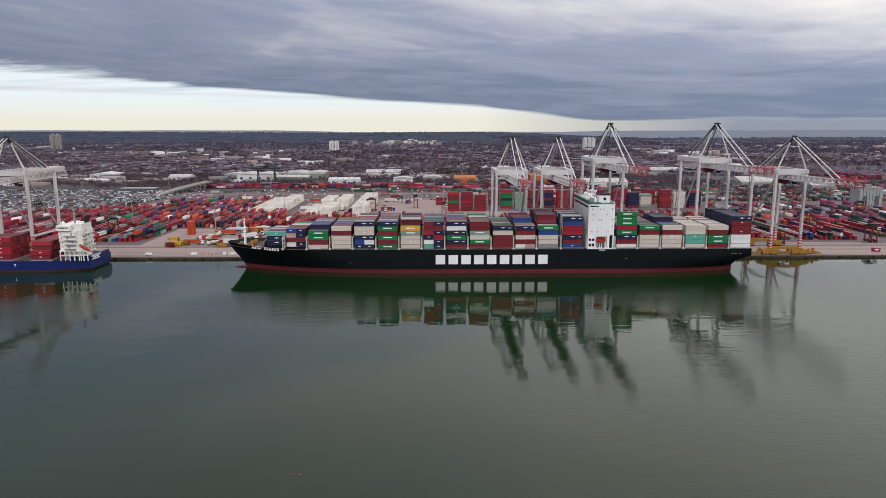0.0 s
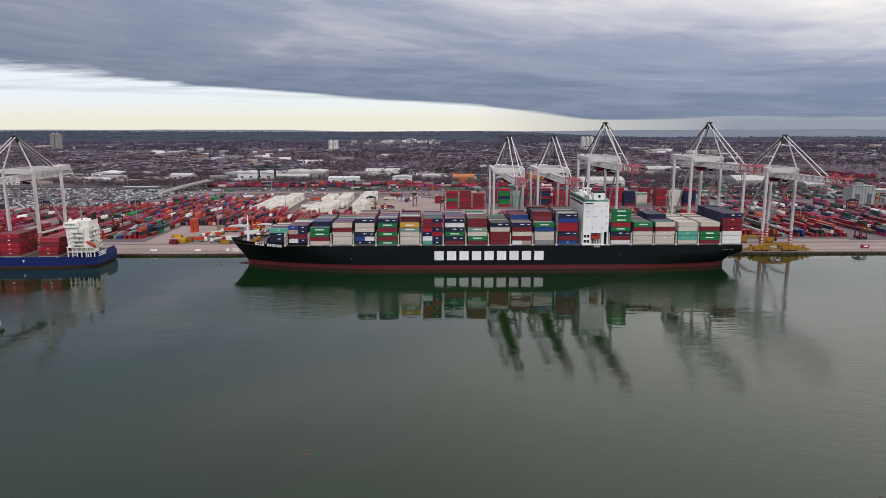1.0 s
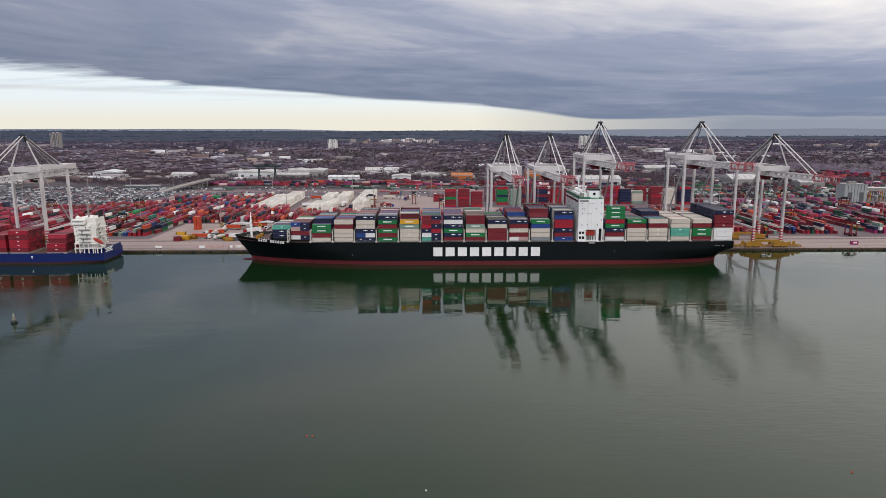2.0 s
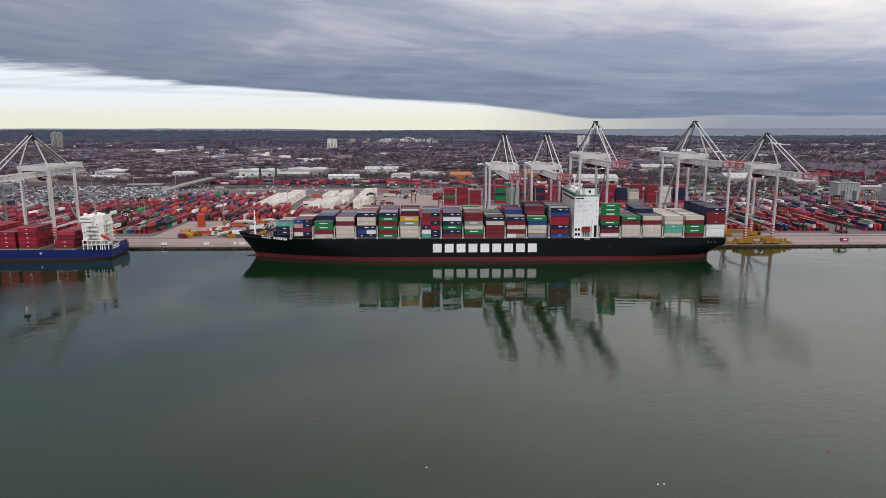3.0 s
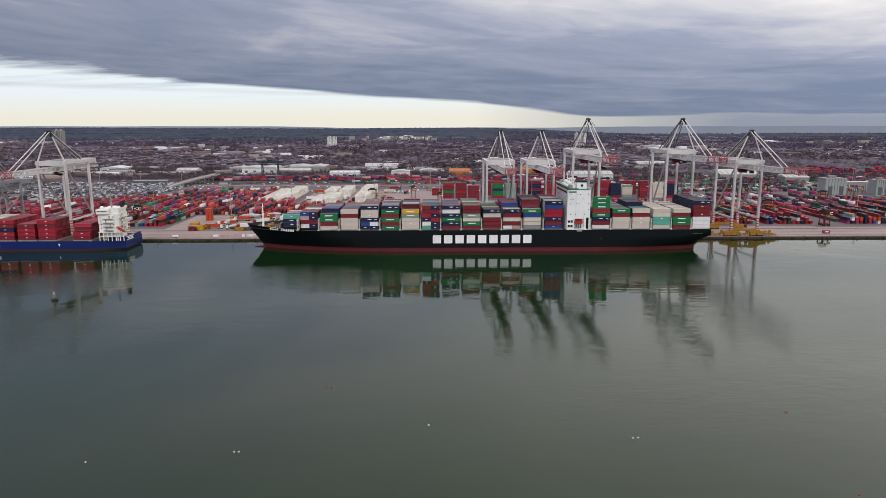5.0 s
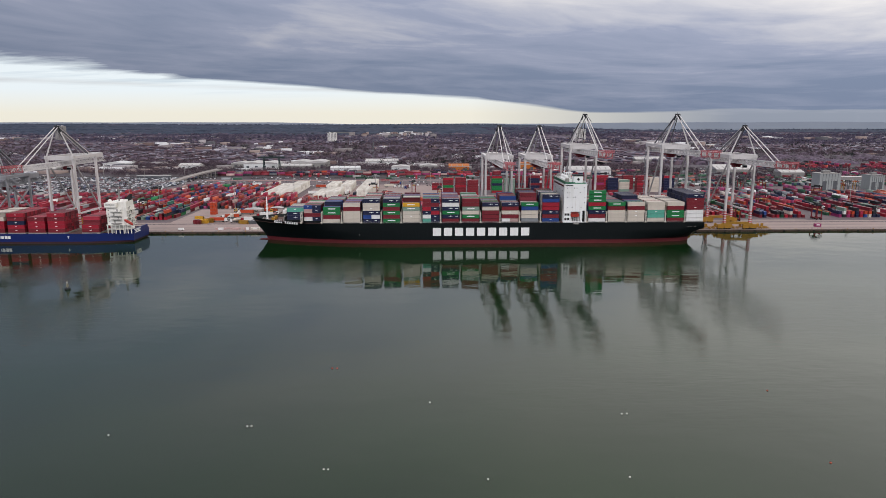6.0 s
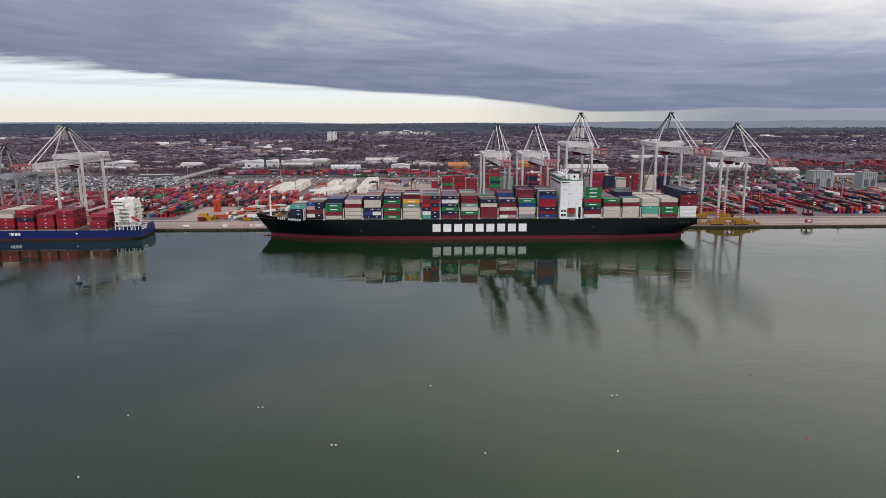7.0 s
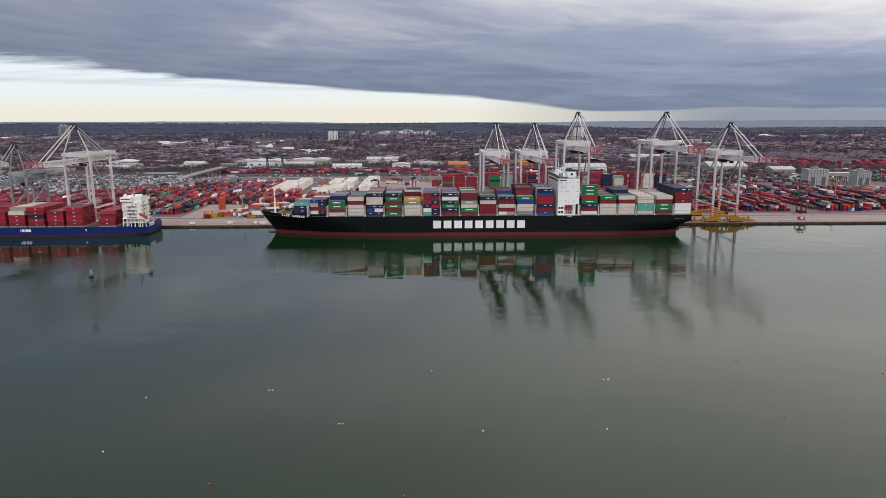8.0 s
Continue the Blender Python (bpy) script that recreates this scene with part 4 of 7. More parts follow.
# bulwark trim and side rail
rl = B()
for j in range(150):
    x_ = -70 + j * 1.8
    if not A0 - 1 < x_ < A1 + 1:
        rl.box(x_, x_ + 0.1, 0.1, 0.2, 14.6, 15.6)
rl.box(-70, A0 - 1, 0.1, 0.2, 15.5, 15.62).box(A1 + 1, 199, 0.1, 0.2, 15.5, 15.62)
part("side_rail", rl, STEEL, big_ship)

# the blue ship
BD = 6.6
blue_ship = thing("container_ship", "smaller blue-hulled container ship with white superstructure, stern towards the quay gap", "ship")
hull(blue_ship, 26.5, 19.2, -432, -219.5, BD, 2.5, 0.7, BLUEHULL, DARKBOOT, 8, 75, 35, 6, -1.2, 1.2, 0.72, 0.85)
for x0 in (-313.0, -310.4, -308.2):
    part("marking_block", B().box(x0, x0 + 1.9, 7.2, 7.42, 3.0, 5.0), LETTER, blue_ship, "plain white marking on the hull side")
for x0 in (-313.9, -264.5):
    part("tug_mark", B().box(x0 - 0.7, x0 + 0.7, 7.2, 7.42, 4.2, 4.7).box(x0 - 0.2, x0 + 0.2, 7.2, 7.42, 3.0, 4.2), LETTER, blue_ship)
part("transom_bulwark", B().box(-220.6, -219.55, 14.4, 38.6, BD - 0.3, BD + 2.2).beam((-232.0, 10.35, BD + 0.95), (-219.8, 14.4, BD + 0.95), 0.35, 2.4), BLUEHULL, blue_ship)
for z_, y0, y1 in ((BD + 1.4, 14, 26), (BD + 0.4, 16, 24), (BD - 0.7, 15, 25)):
    part("name_block", B().box(-219.48, -219.3, y0, y1, z_, z_ + 0.65), LETTER, blue_ship, "plain white bars on the transom")
# superstructure
U0, U1 = -237.0, -222.6
part("house", B().box(U0, U1, 11.0, 25.0, BD + 6.0, 25.5).box(U0 + 1, U1 - 1, 13, 24.5, BD - 0.4, BD + 6.0), CREAMWHITE, blue_ship, "white deckhouse")
part("wheelhouse", B().box(U0 - 0.5, U0 + 8.0, 9.0, 33.0, 25.5, 28.8), CREAMWHITE, blue_ship)
part("wheelhouse_window", B().box(U0 + 0.2, U0 + 7.2, 8.94, 9.1, 27.1, 27.7), GLASS, blue_ship, "dark wheelhouse windows")
part("house_step", B().box(U0, U0 + 11.0, 10.4, 25.6, 18.5, 24.5), CREAMWHITE, blue_ship)
for i in range(6):
    part("deck_post", B().box(U0 + 0.4 + i * 2.9, U0 + 0.9 + i * 2.9, 9.0, 9.5, BD - 0.3, BD + 6.0), CREAMWHITE, blue_ship)
for z_ in (BD + 2.8, BD + 5.8):
    part("deck_edge", B().box(U0, U1 + 2.5, 8.9, 11.2, z_, z_ + 0.4), CREAMWHITE, blue_ship)
for lev in range(4):
    # floors in steel grey: the galleries' shadow lines painted as colour
    part("gallery", B().box(U0 + 3.4, U0 + 10.4, 8.9, 11.1, 13.5 + lev * 2.8, 13.75 + lev * 2.8), STEEL, blue_ship)
    rail_ = B().box(U0 + 3.4, U0 + 10.4, 8.9, 8.98, 14.6 + lev * 2.8, 14.7 + lev * 2.8)
    for i in range(6):
        rail_.box(U0 + 3.4 + i * 1.38, U0 + 3.5 + i * 1.38, 8.9, 8.98, 13.75 + lev * 2.8, 14.6 + lev * 2.8)
    part("gallery_rail", rail_, CREAMWHITE, blue_ship)
    part("gallery_door", B().box(U0 + 5.0 + (lev % 2) * 2.6, U0 + 5.8 + (lev % 2) * 2.6, 10.9 if lev < 2 else 10.3, 11.1, 13.8 + lev * 2.8, 15.7 + lev * 2.8), CLADGREY, blue_ship)
    for i in (0, 3) if lev % 2 else (0,):
        part("window", B().box(U0 + 1.4 + i * 2.9, U0 + 1.9 + i * 2.9, 10.9 if lev < 2 else 10.3, 11.1, 14.7 + lev * 2.8, 15.2 + lev * 2.8), GLASS, blue_ship)
ml = B().beam((U0 + 6, 20, 27.5), (U0 + 6, 20, 40), 1.0, None, 0.4)
for z_, w_ in ((31, 4.5), (34, 3.5), (37, 2.2)):
    ml.box(U0 + 5.8, U0 + 6.2, 20 - w_, 20 + w_, z_, z_ + 0.35).box(U0 + 5, U0 + 7.4, 19.6, 20.4, z_ + 0.4, z_ + 0.8)
part("radar_mast", ml, STEEL, blue_ship)
part("funnel_casing", B().box(U0 + 7.6, U1 - 0.2, 12.0, 24.4, 25.4, 29.4), CREAMWHITE, blue_ship)
fn = part("funnel", B().box(U1 - 4.2, U1 - 0.8, 17, 23, 29.3, 30.6), CREAMWHITE, blue_ship)
part("funnel_top", B().quad8([(U1 - 4.2, 17, 28.6), (U1 - 0.8, 17, 28.6), (U1 - 0.8, 23, 28.6), (U1 - 4.2, 23, 28.6), (U1 - 3.4, 17.4, 31.0), (U1 + 0.4, 17.4, 34.2), (U1 + 0.4, 22.6, 34.2), (U1 - 3.4, 22.6, 31.0)]), CRANEDARK, fn, "black raked funnel top")
part("satellite_dome", B().lathe(U0 + 2.2, 13.0, [(0.4, 27.6), (1.3, 28.6), (1.5, 29.6), (1.1, 30.6), (0.3, 31.1)], 12), CREAMWHITE, blue_ship, "", True)
X_, Y_ = U1 + 3.6, 8.6
lb_ = B()
for t0, t1, r0, r1 in ((0, 0.12, 0.4, 0.95), (0.12, 0.45, 0.95, 1.15), (0.45, 0.8, 1.15, 1.05), (0.8, 1.0, 1.05, 0.4)):
    p0, p1 = Vector((X_ - 4.6, Y_, 16.6)), Vector((X_ + 1.4, Y_, 12.9))
    lb_.tube(p0.lerp(p1, t0), p0.lerp(p1, t1), r0, 10, r1)
part("lifeboat", lb_, BOATRED, blue_ship, "orange free-fall lifeboat on a slanted ramp", True)
part("boat_ramp", B().beam((X_ - 5.4, Y_ - 0.8, 16.0), (X_ + 2.4, Y_ - 0.8, 11.1), 0.35).beam((X_ - 5.4, Y_ + 0.8, 16.0), (X_ + 2.4, Y_ + 0.8, 11.1), 0.35).beam((X_ - 0.4, Y_ + 0.8, BD - 0.3), (X_ - 0.4, Y_ + 0.8, 12.9), 0.45).beam((X_ - 4.6, Y_ + 0.8, BD - 0.3), (X_ - 4.6, Y_ + 0.8, 15.4), 0.45), CREAMWHITE, blue_ship)
for y_ in (14.6, 18.4):
    part("davit_post", B().box(U1 + 0.9, U1 + 1.5, y_, y_ + 0.6, BD - 0.3, BD + 9.5), CREAMWHITE, blue_ship)
part("davit_head", B().box(U1 + 0.8, U1 + 1.6, 14.4, 19.2, BD + 9.5, BD + 10.1), CREAMWHITE, blue_ship)
for lev in range(5):
    part("stern_gallery", B().box(U1, U1 + 1.5, 11.2, 24.6, 11.6 + lev * 2.8, 11.8 + lev * 2.8), CREAMWHITE, blue_ship)
    part("stern_door", B().box(U1 - 0.1, U1 + 0.06, 15.0 + (lev % 2) * 4, 15.9 + (lev % 2) * 4, 11.9 + lev * 2.8, 13.8 + lev * 2.8), GLASS, blue_ship)
    part("stern_stair", B().beam((U1 + 0.9, 12.0, 11.8 + lev * 2.8), (U1 + 0.9, 15.5, 14.5 + lev * 2.8), 0.8, 0.15), STEEL, blue_ship)
    gr = B().box(U1 + 1.42, U1 + 1.5, 11.2, 24.6, 12.75 + lev * 2.8, 12.85 + lev * 2.8)
    for i in range(9):
        gr.box(U1 + 1.42, U1 + 1.5, 11.3 + i * 1.6, 11.4 + i * 1.6, 11.8 + lev * 2.8, 12.8 + lev * 2.8)
    part("gallery_rail", gr, CREAMWHITE, blue_ship)
pr = B()
for i in range(10):
    pr.box(-226 + i * 0.65, -225.9 + i * 0.65, 12.5 + i * 0.22, 12.6 + i * 0.22, BD + 2.3, BD + 3.3)
part("stern_rail", pr, CREAMWHITE, blue_ship)

BBAYS = [(-254.5, 2, 4, 1), (-279.0, 5, 5, 1), (-293.3, 4, 4, 2), (-308.0, 5, 5, 1), (-322.5, 4, 5, 1), (-337.0, 4, 5, 3), (-351.5, 5, 5, 1), (-366.0, 4, 4, 1), (-380.5, 4, 4, 1)]
inner = []
for bi, (x0, n0, nb, st) in enumerate(BBAYS):
    part("hatch_cover", B().box(x0 - 0.5, x0 + 12.7, 8.4, 44.6, BD - 0.4, BD + 0.75), STEEL, blue_ship)
    for r in range(8 if bi == 1 else 13):
        y = 9.3 + r * 2.6
        nt = n0 if r < st else nb
        for ti in range(nt):
            z = BD + 0.8 + ti * TIER
            if r == 0:
                cc = "red" if (bi * 3 + ti + r) % 3 else "maroon"
                if bi == 3 and ti == 2 and r == 0:
                    cc = "navy"
                if bi == 4 and ti >= 3:
                    cc = "cream"
                container(cc, 40, x0 + 6.1, y, z, "on the blue ship's deck", "containers on the blue ship", "small" if r == 0 and cc != "cream" else "")
            else:
                inner.append((x0 + 6.1, y, z, rng.choice(["red", "red", "maroon", "red", "maroon"]) if bi != 4 or ti < 3 else "cream"))
boxes("deck_cargo", inner, 0.0, "stacked mostly red containers filling the blue ship's deck")


# ---------------------------------------------------------------- ship-to-shore cranes
def crane(top, apex, half, color, tip=-28.0, back=118.0, span=35.0, label="", grey=False, drop=5.0, rise=0.017, red=22.5):
    """Gantry crane: rail span along y, boom out over the water towards -y. Origin between the legs at quay level, y 0 on the waterside rail."""
    c = thing("gantry_crane", label, "crane", "ship-to-shore cranes")
    H = top - QZ
    lw = 1.65 if not grey else 1.4
    for sx in (-1, 1):
        for y, nm in ((0, "water"), (span, "land")):
            leg = part("leg", B().beam((sx * half, y, 5.0), (sx * half, y, H - 2.2), lw * 0.9, lw * 1.25), color, c)
            if not grey:
                for i in range(5):
                    part("stripe", B().box(sx * half - lw * 0.64, sx * half + lw * 0.64, y - lw * 0.64, y + lw * 0.64, 5.6 + i * 2.0, 6.5 + i * 2.0), CRANERED, leg, "red warning band")
            bog = part("bogie", B().box(sx * half - 5.5, sx * half + 5.5, y - 1.0, y + 1.0, 2.2, 4.0).beam((sx * half - 4.5, y, 2.6), (sx * half, y, 5.2), 1.2).beam((sx * half + 4.5, y, 2.6), (sx * half, y, 5.2), 1.2), YELLOW if not grey else CRANEGREY, c, "yellow travelling bogie")
            for i in range(8):
                xw = sx * half - 4.9 + i * 1.4
                part("wheel", B().tube((xw, y - 0.35, 0.62), (xw, y + 0.35, 0.62), 0.6, 10), FENDER, bog)
            part("bogie_box", B().box(sx * half - 5.2, sx * half - 0.4, y - 0.8, y + 0.8, 0.9, 2.2).box(sx * half + 0.4, sx * half + 5.2, y - 0.8, y + 0.8, 0.9, 2.2), YELLOW if not grey else CRANEGREY, bog)
        part("portal_tie", B().beam((sx * half, 0, 14.5), (sx * half, span, 14.5), 0.9, 1.3), color, c)
        part("top_side_beam", B().beam((sx * half, -2.0, H - 1.1), (sx * half, span + 1.0, H - 1.1), 1.8, 2.2), color, c)
        part("brace", B().beam((sx * half, 0.6, H - 5.0), (sx * half, span - 0.6, 15.5), 0.85), CRANEMID if not grey else color, c)
        if grey:
            part("brace", B().beam((sx * half, span - 1, H * 0.72), (sx * half, 1, 15.5), 0.9), color, c)
    for y in (0, span):
        part("sill_beam", B().box(-half - 1, half + 1, y - 0.8, y + 0.8, 4.2, 6.0), YELLOW if not grey else CRANEGREY, c)
        part("cross_beam", B().box(-half - 1.0, half + 1.0, y - 1.2, y + 1.2, H - 3.3 if y == 0 else H - 2.8, H + 0.1), color, c)
    part("top_walkway", B().box(-half + 1, half - 1, 1.3, 3.0, H - 0.4, H - 0.2), CRANEMID if not grey else color, c)
    # lattice girder and boom
    gw, y0, y1 = 2.1, tip - 51.0, back - 51.0
    mid = H - drop

    def gz(y, up):
        """Height of the girder's middle line at y, plus up."""
        return mid - rise * y + up

    red0 = y0 + red
    gir, tip_r = B(), B()
    for sx in (-1, 1):
        for (ya, yb), chord in (((red0, y1), gir), ((y0, red0 - 0.1), tip_r)):
            cw = 0.7 if chord is gir else 0.36
            chord.beam((sx * gw, ya, gz(ya, 1.6)), (sx * gw, yb, gz(yb, 1.6)), cw, cw * 0.8)
            chord.beam((sx * gw, ya, gz(ya, -1.6)), (sx * gw, yb, gz(yb, -1.6)), cw * 1.1, cw)
        yy, i = y0, 0
        while yy < y1 - 2:
            b_ = gir if yy > red0 else (B() if i % 3 else tip_r)
            s_ = 1.45 if i % 2 else -1.45
            b_.beam((sx * gw, yy, gz(yy, -s_)), (sx * gw, yy + 3.4, gz(yy + 3.4, s_)), 0.42 if yy > red0 else 0.3)
            b_.box(sx * gw - 0.2, sx * gw + 0.2, yy - 0.2, yy + 0.2, gz(yy, -1.3), gz(yy, 1.3))
            if b_ is not gir and b_ is not tip_r:
                part("lattice_bar", b_, color, c)
            yy, i = yy + 3.4, i + 1
        # walkway and hand rail along the girder
        gir.beam((sx * (gw + 1.0), red0, gz(red0, -1.9)), (sx * (gw + 1.0), y1, gz(y1, -1.9)), 1.1, 0.15)
        gir.beam((sx * (gw + 1.5), red0, gz(red0, -0.8)), (sx * (gw + 1.5), y1, gz(y1, -0.8)), 0.14)
    yy = y0
    while yy < y1:
        (gir if yy > red0 else tip_r).box(-gw, gw, yy - 0.25, yy + 0.25, gz(yy, 1.3), gz(yy, 1.7))
        yy += 5.4
    part("girder", gir, color, c, "white lattice girder")
    part("boom_tip", tip_r, TIPRED if not grey else color, c, "red-painted boom end" if not grey else "")
    RED = TIPRED if not grey else color
    # added dark sheet: the girder's shaded underside put in as colour
    part("girder_floor", B().beam((0, red0 + 0.5, gz(red0, -1.75)), (0, y1 - 1.0, gz(y1, -1.75)), 3.4, 0.3), CRANESHADE, c, "added sheet under the girder, dark grey for its shaded underside")
    part("girder_underside", B().beam((0, 4.0, gz(4, -2.1)), (0, y1 - 20, gz(y1 - 20, -2.1)), 2.2, 0.5), BOX["maroon"] if not grey else color, c, "dark red festoon tray under the girder")
    part("tip_platform", B().box(-gw - 1.2, gw + 1.2, y0 - 0.6, y0 + 2.0, gz(y0, 1.7), gz(y0, 1.95)), RED, c)
    for z_ in (2.5, 3.1):
        part("tip_rail", B().box(-gw - 1.2, gw + 1.2, y0 - 0.62, y0 - 0.5, gz(y0, z_), gz(y0, z_ + 0.16)), RED, c)
    for i in range(7):
        xx = -gw - 1.15 + i * (2 * gw + 2.3) / 6
        part("tip_post", B().box(xx - 0.08, xx + 0.08, y0 - 0.6, y0 - 0.46, gz(y0, 1.9), gz(y0, 3.2)), RED, c)
    if not grey:
        for yy in (y0 + 2.0, y0 + red - 2.5):
            for sx in (-1, 1):
                part("tip_frame", B().box(sx * 2.5 - 0.17, sx * 2.5 + 0.17, yy - 0.2, yy + 0.2, gz(yy, -2.3), gz(yy, 2.3)), TIPRED, c)
                part("tip_brace", B().beam((-sx * 2.4, yy, gz(yy, -2.2)), (sx * 2.4, yy + 0.05 * sx, gz(yy, 2.1)), 0.24), TIPRED if sx > 0 else CRANE, c)
            for z_ in (-2.3, 2.4):
                part("tip_frame", B().box(-2.6, 2.6, yy - 0.2, yy + 0.2, gz(yy, z_ - 0.17), gz(yy, z_ + 0.17)), TIPRED, c)
        for sx in (-1, 1):
            part("tip_rail", B().beam((sx * 2.5, y0, gz(y0, 2.7)), (sx * 2.5, red0, gz(red0, 2.7)), 0.18).beam((sx * 2.5, y0, gz(y0, 2.4)), (sx * 2.5, red0, gz(red0, 2.4)), 0.12), TIPRED, c)
    g0 = gz(20, -1.9)
    # trolley, cab, machinery house
    part("trolley", B().box(-4.0, 4.0, 8, 15, g0 - 1.6, g0 - 0.1).box(-2.6, 2.6, 7.5, 12.5, g0 - 3.0, g0 - 1.6), BOX["maroon"], c, "dark red hoist trolley")
    cab = part("operator_cab", B().box(3.2, 5.6, 2.5, 6.0, g0 - 3.4, g0 - 0.6), color, c)
    part("cab_window", B().box(3.1, 5.7, 2.4, 3.6, g0 - 3.0, g0 - 1.4), GLASS, cab)
    part("machinery_house", B().box(-4.4, 4.4, y1 - 20, y1 - 6, gz(y1, 1.9), gz(y1, 5.6)), color, c)
    # A-frame, head, stays
    A = apex - QZ
    for sx in (-1, 1):
        part("a_frame_leg", B().beam((sx * half * 0.98, 0, H), (sx * 1.3, 0, A - 1.5), 0.85, 0.85, 0.6), color, c)
        lo, hi = Vector((sx * half * 0.98, 0, H)), Vector((sx * 1.3, 0, A - 1.5))
        part("leg_head", B().beam(lo.lerp(hi, 0.86), lo.lerp(hi, 0.995), 0.95, 0.95, 0.85), CRANEDARK, c, "dark upper end of the frame leg")
        # rear legs in dark grey, their shading painted as colour
        part("back_leg", B().beam((sx * half * 0.6, span - 3, H), (sx * 1.0, 1.5, A - 1.8), 0.6, 0.6, 0.5), CRANESHADE, c)
        part("forestay", B().beam((sx * 1.2, -0.6, A - 1), (sx * gw, red0 + 1.5, gz(red0, 1.7)), 0.5), color, c)
        part("backstay", B().beam((sx * 1.2, 1.2, A - 1), (sx * gw, y1 - 16, gz(y1, 1.7)), 0.46), color, c)
        part("backstay", B().beam((sx * 0.8, 1.2, A - 1.6), (sx * gw, span + 8, gz(span, 1.7)), 0.4), CRANEMID if not grey else color, c)
    hd = B().box(-1.9, 1.9, -1.2, 1.4, A - 2.4, A - 1.6).box(-1.4, 1.4, -0.9, 1.0, A - 1.6, A - 0.4).tube((-1.6, 0, A - 0.5), (1.6, 0, A - 0.5), 0.8, 12)
    hd.box(-0.1, 0.1, -0.1, 0.1, A + 0.2, A + 1.2).box(-1.9, -1.75, -1.2, -1.05, A - 1.6, A + 0.2).box(1.75, 1.9, -1.2, -1.05, A - 1.6, A + 0.2)
    part("apex_head", hd, CRANEDARK, c, "dark sheave platform at the apex")
    part("service_arm", B().beam((1.5, 0.5, A - 1.0), (6.2, 4.0, A - 5.5), 0.3).beam((6.2, 4.0, A - 5.5), (6.2, 4.0, A - 7.0), 0.3), CRANEGREY, c)
    # stair zigzag up one leg
    for i in range(int((H - 8) / 6)):
        z_ = 6 + i * 6
        fl = B().beam((-half - 1.6, span + (0 if i % 2 else 3), z_), (-half - 1.6, span + (3 if i % 2 else 0), z_ + 6), 0.6, 0.15).box(-half - 2.2, -half - 0.9, span - 0.6, span + 3.6, z_ + 5.9, z_ + 6.05)
        part("stair_flight", fl, CRANEGREY, c)
    return c


LAB = "tall white ship-to-shore gantry crane with boom lowered and red tip"
base_low = crane(60.4, 83.3, 10.3, CRANE, label=LAB)
base_low.matrix_world = pose(246.8, 51, QZ)
for x_ in (84.9, 53.8):
    copy_thing(base_low, pose(x_, 51, QZ))
by_blue = crane(60.4, 83.4, 10.3, CRANE, tip=-20.0, label="tall white ship-to-shore gantry crane reaching over the blue ship", drop=5.9, rise=0.0, red=18.0)
by_blue.matrix_world = pose(-287.8, 51, QZ)
base_high = crane(68.3, 92.0, 10.3, CRANE, label="tallest white ship-to-shore gantry crane with boom lowered and red tip")
base_high.matrix_world = pose(193.0, 51, QZ)
copy_thing(base_high, pose(120.3, 51, QZ))
old = crane(45.0, 68.5, 6.2, OLDGREY, tip=-10, back=105, span=30.0, label="older pale grey gantry crane beside the blue ship", grey=True, drop=6.7, rise=0.0)
old.matrix_world = pose(-337, 51, QZ)

# ---------------------------------------------------------------- container yard
rng = random.Random(11)
nrg = np.random.default_rng(4)
NEAR = {"n": 0}


def zone(name, x0, x1, y0, y1, mat, pitch=4.3, high=2.4, fill=0.9, front=(), along_y=True, label="", step=None, jig=0.0, exact=False):
    """Rows of stacked containers with runs of one height and colour; the stack nearest the water in some rows as single things."""
    items, x = [], x0
    step = step or 12.36
    while x < x1:
        y = y0 + 6.1 + rng.uniform(0, jig)
        first, level = True, rng.gauss(high, 0.5)
        last = [draw(rng, mat) for _ in range(8)]
        while y < y1:
            if rng.random() < 0.34:
                level = rng.gauss(high, 0.75)
            if rng.random() < fill:
                n = int(min(max(round(level + rng.uniform(-0.35, 0.35)), 1), math.ceil(high) + 1)) if not exact else int(high)
                for t in range(n):
                    if rng.random() < 0.88:
                        last[t] = draw(rng, mat)
                    if front and first and NEAR["n"] < 110:
                        NEAR["n"] += 1
                        container(last[t], 40, x + rng.uniform(-0.1, 0.1), y, QZ + 0.05 + t * TIER, "in the yard", "containers in the yard", "", radians(90))
                    else:
                        jit = 0.02 if exact else 0.11
                        items.append((x + rng.uniform(-jit, jit), y + rng.uniform(-jit, jit), QZ + 0.05 + t * (2.71 if exact else TIER), last[t]))
                first = False
            y += step
        x += pitch
    if items:
        boxes(name, items, math.pi / 2, label, y0 > 184)


MIX = ["maroon", "red", "orange", "navy", "blue", "green", "cream", "white", "grey", "dkgreen", "orange", "maroon"]
zone("container_rows", -262, -226, 112, 184, FRONTMIX, 4.0, 1.7, 0.9, MIX, label="rows of mixed-colour containers on the asphalt")
zone("container_rows", -308, -264, 186, 262, FRONTMIX, 4.0, 1.9, 0.86, label="rows of mixed green, blue and red containers")
zone("container_rows", -262, -216, 186, 262, WARM, 3.9, 2.0, 0.9, label="rows of red, pink and white containers")
zone("container_rows", -214, -150, 186, 262, RUST, 3.9, 2.1, 0.9, label="rows of orange and red containers")
for x0, x1, y1 in ((-344, -324, 304), (-322, -300, 330), (-298, -276, 368), (-274, -240, 378), (-238, -206, 380), (-204, -190, 392)):
    zone("container_rows", x0, x1, 266, y1, WARM, 4.0, 1.8, 0.84, label="rows of mixed containers deep in the yard")
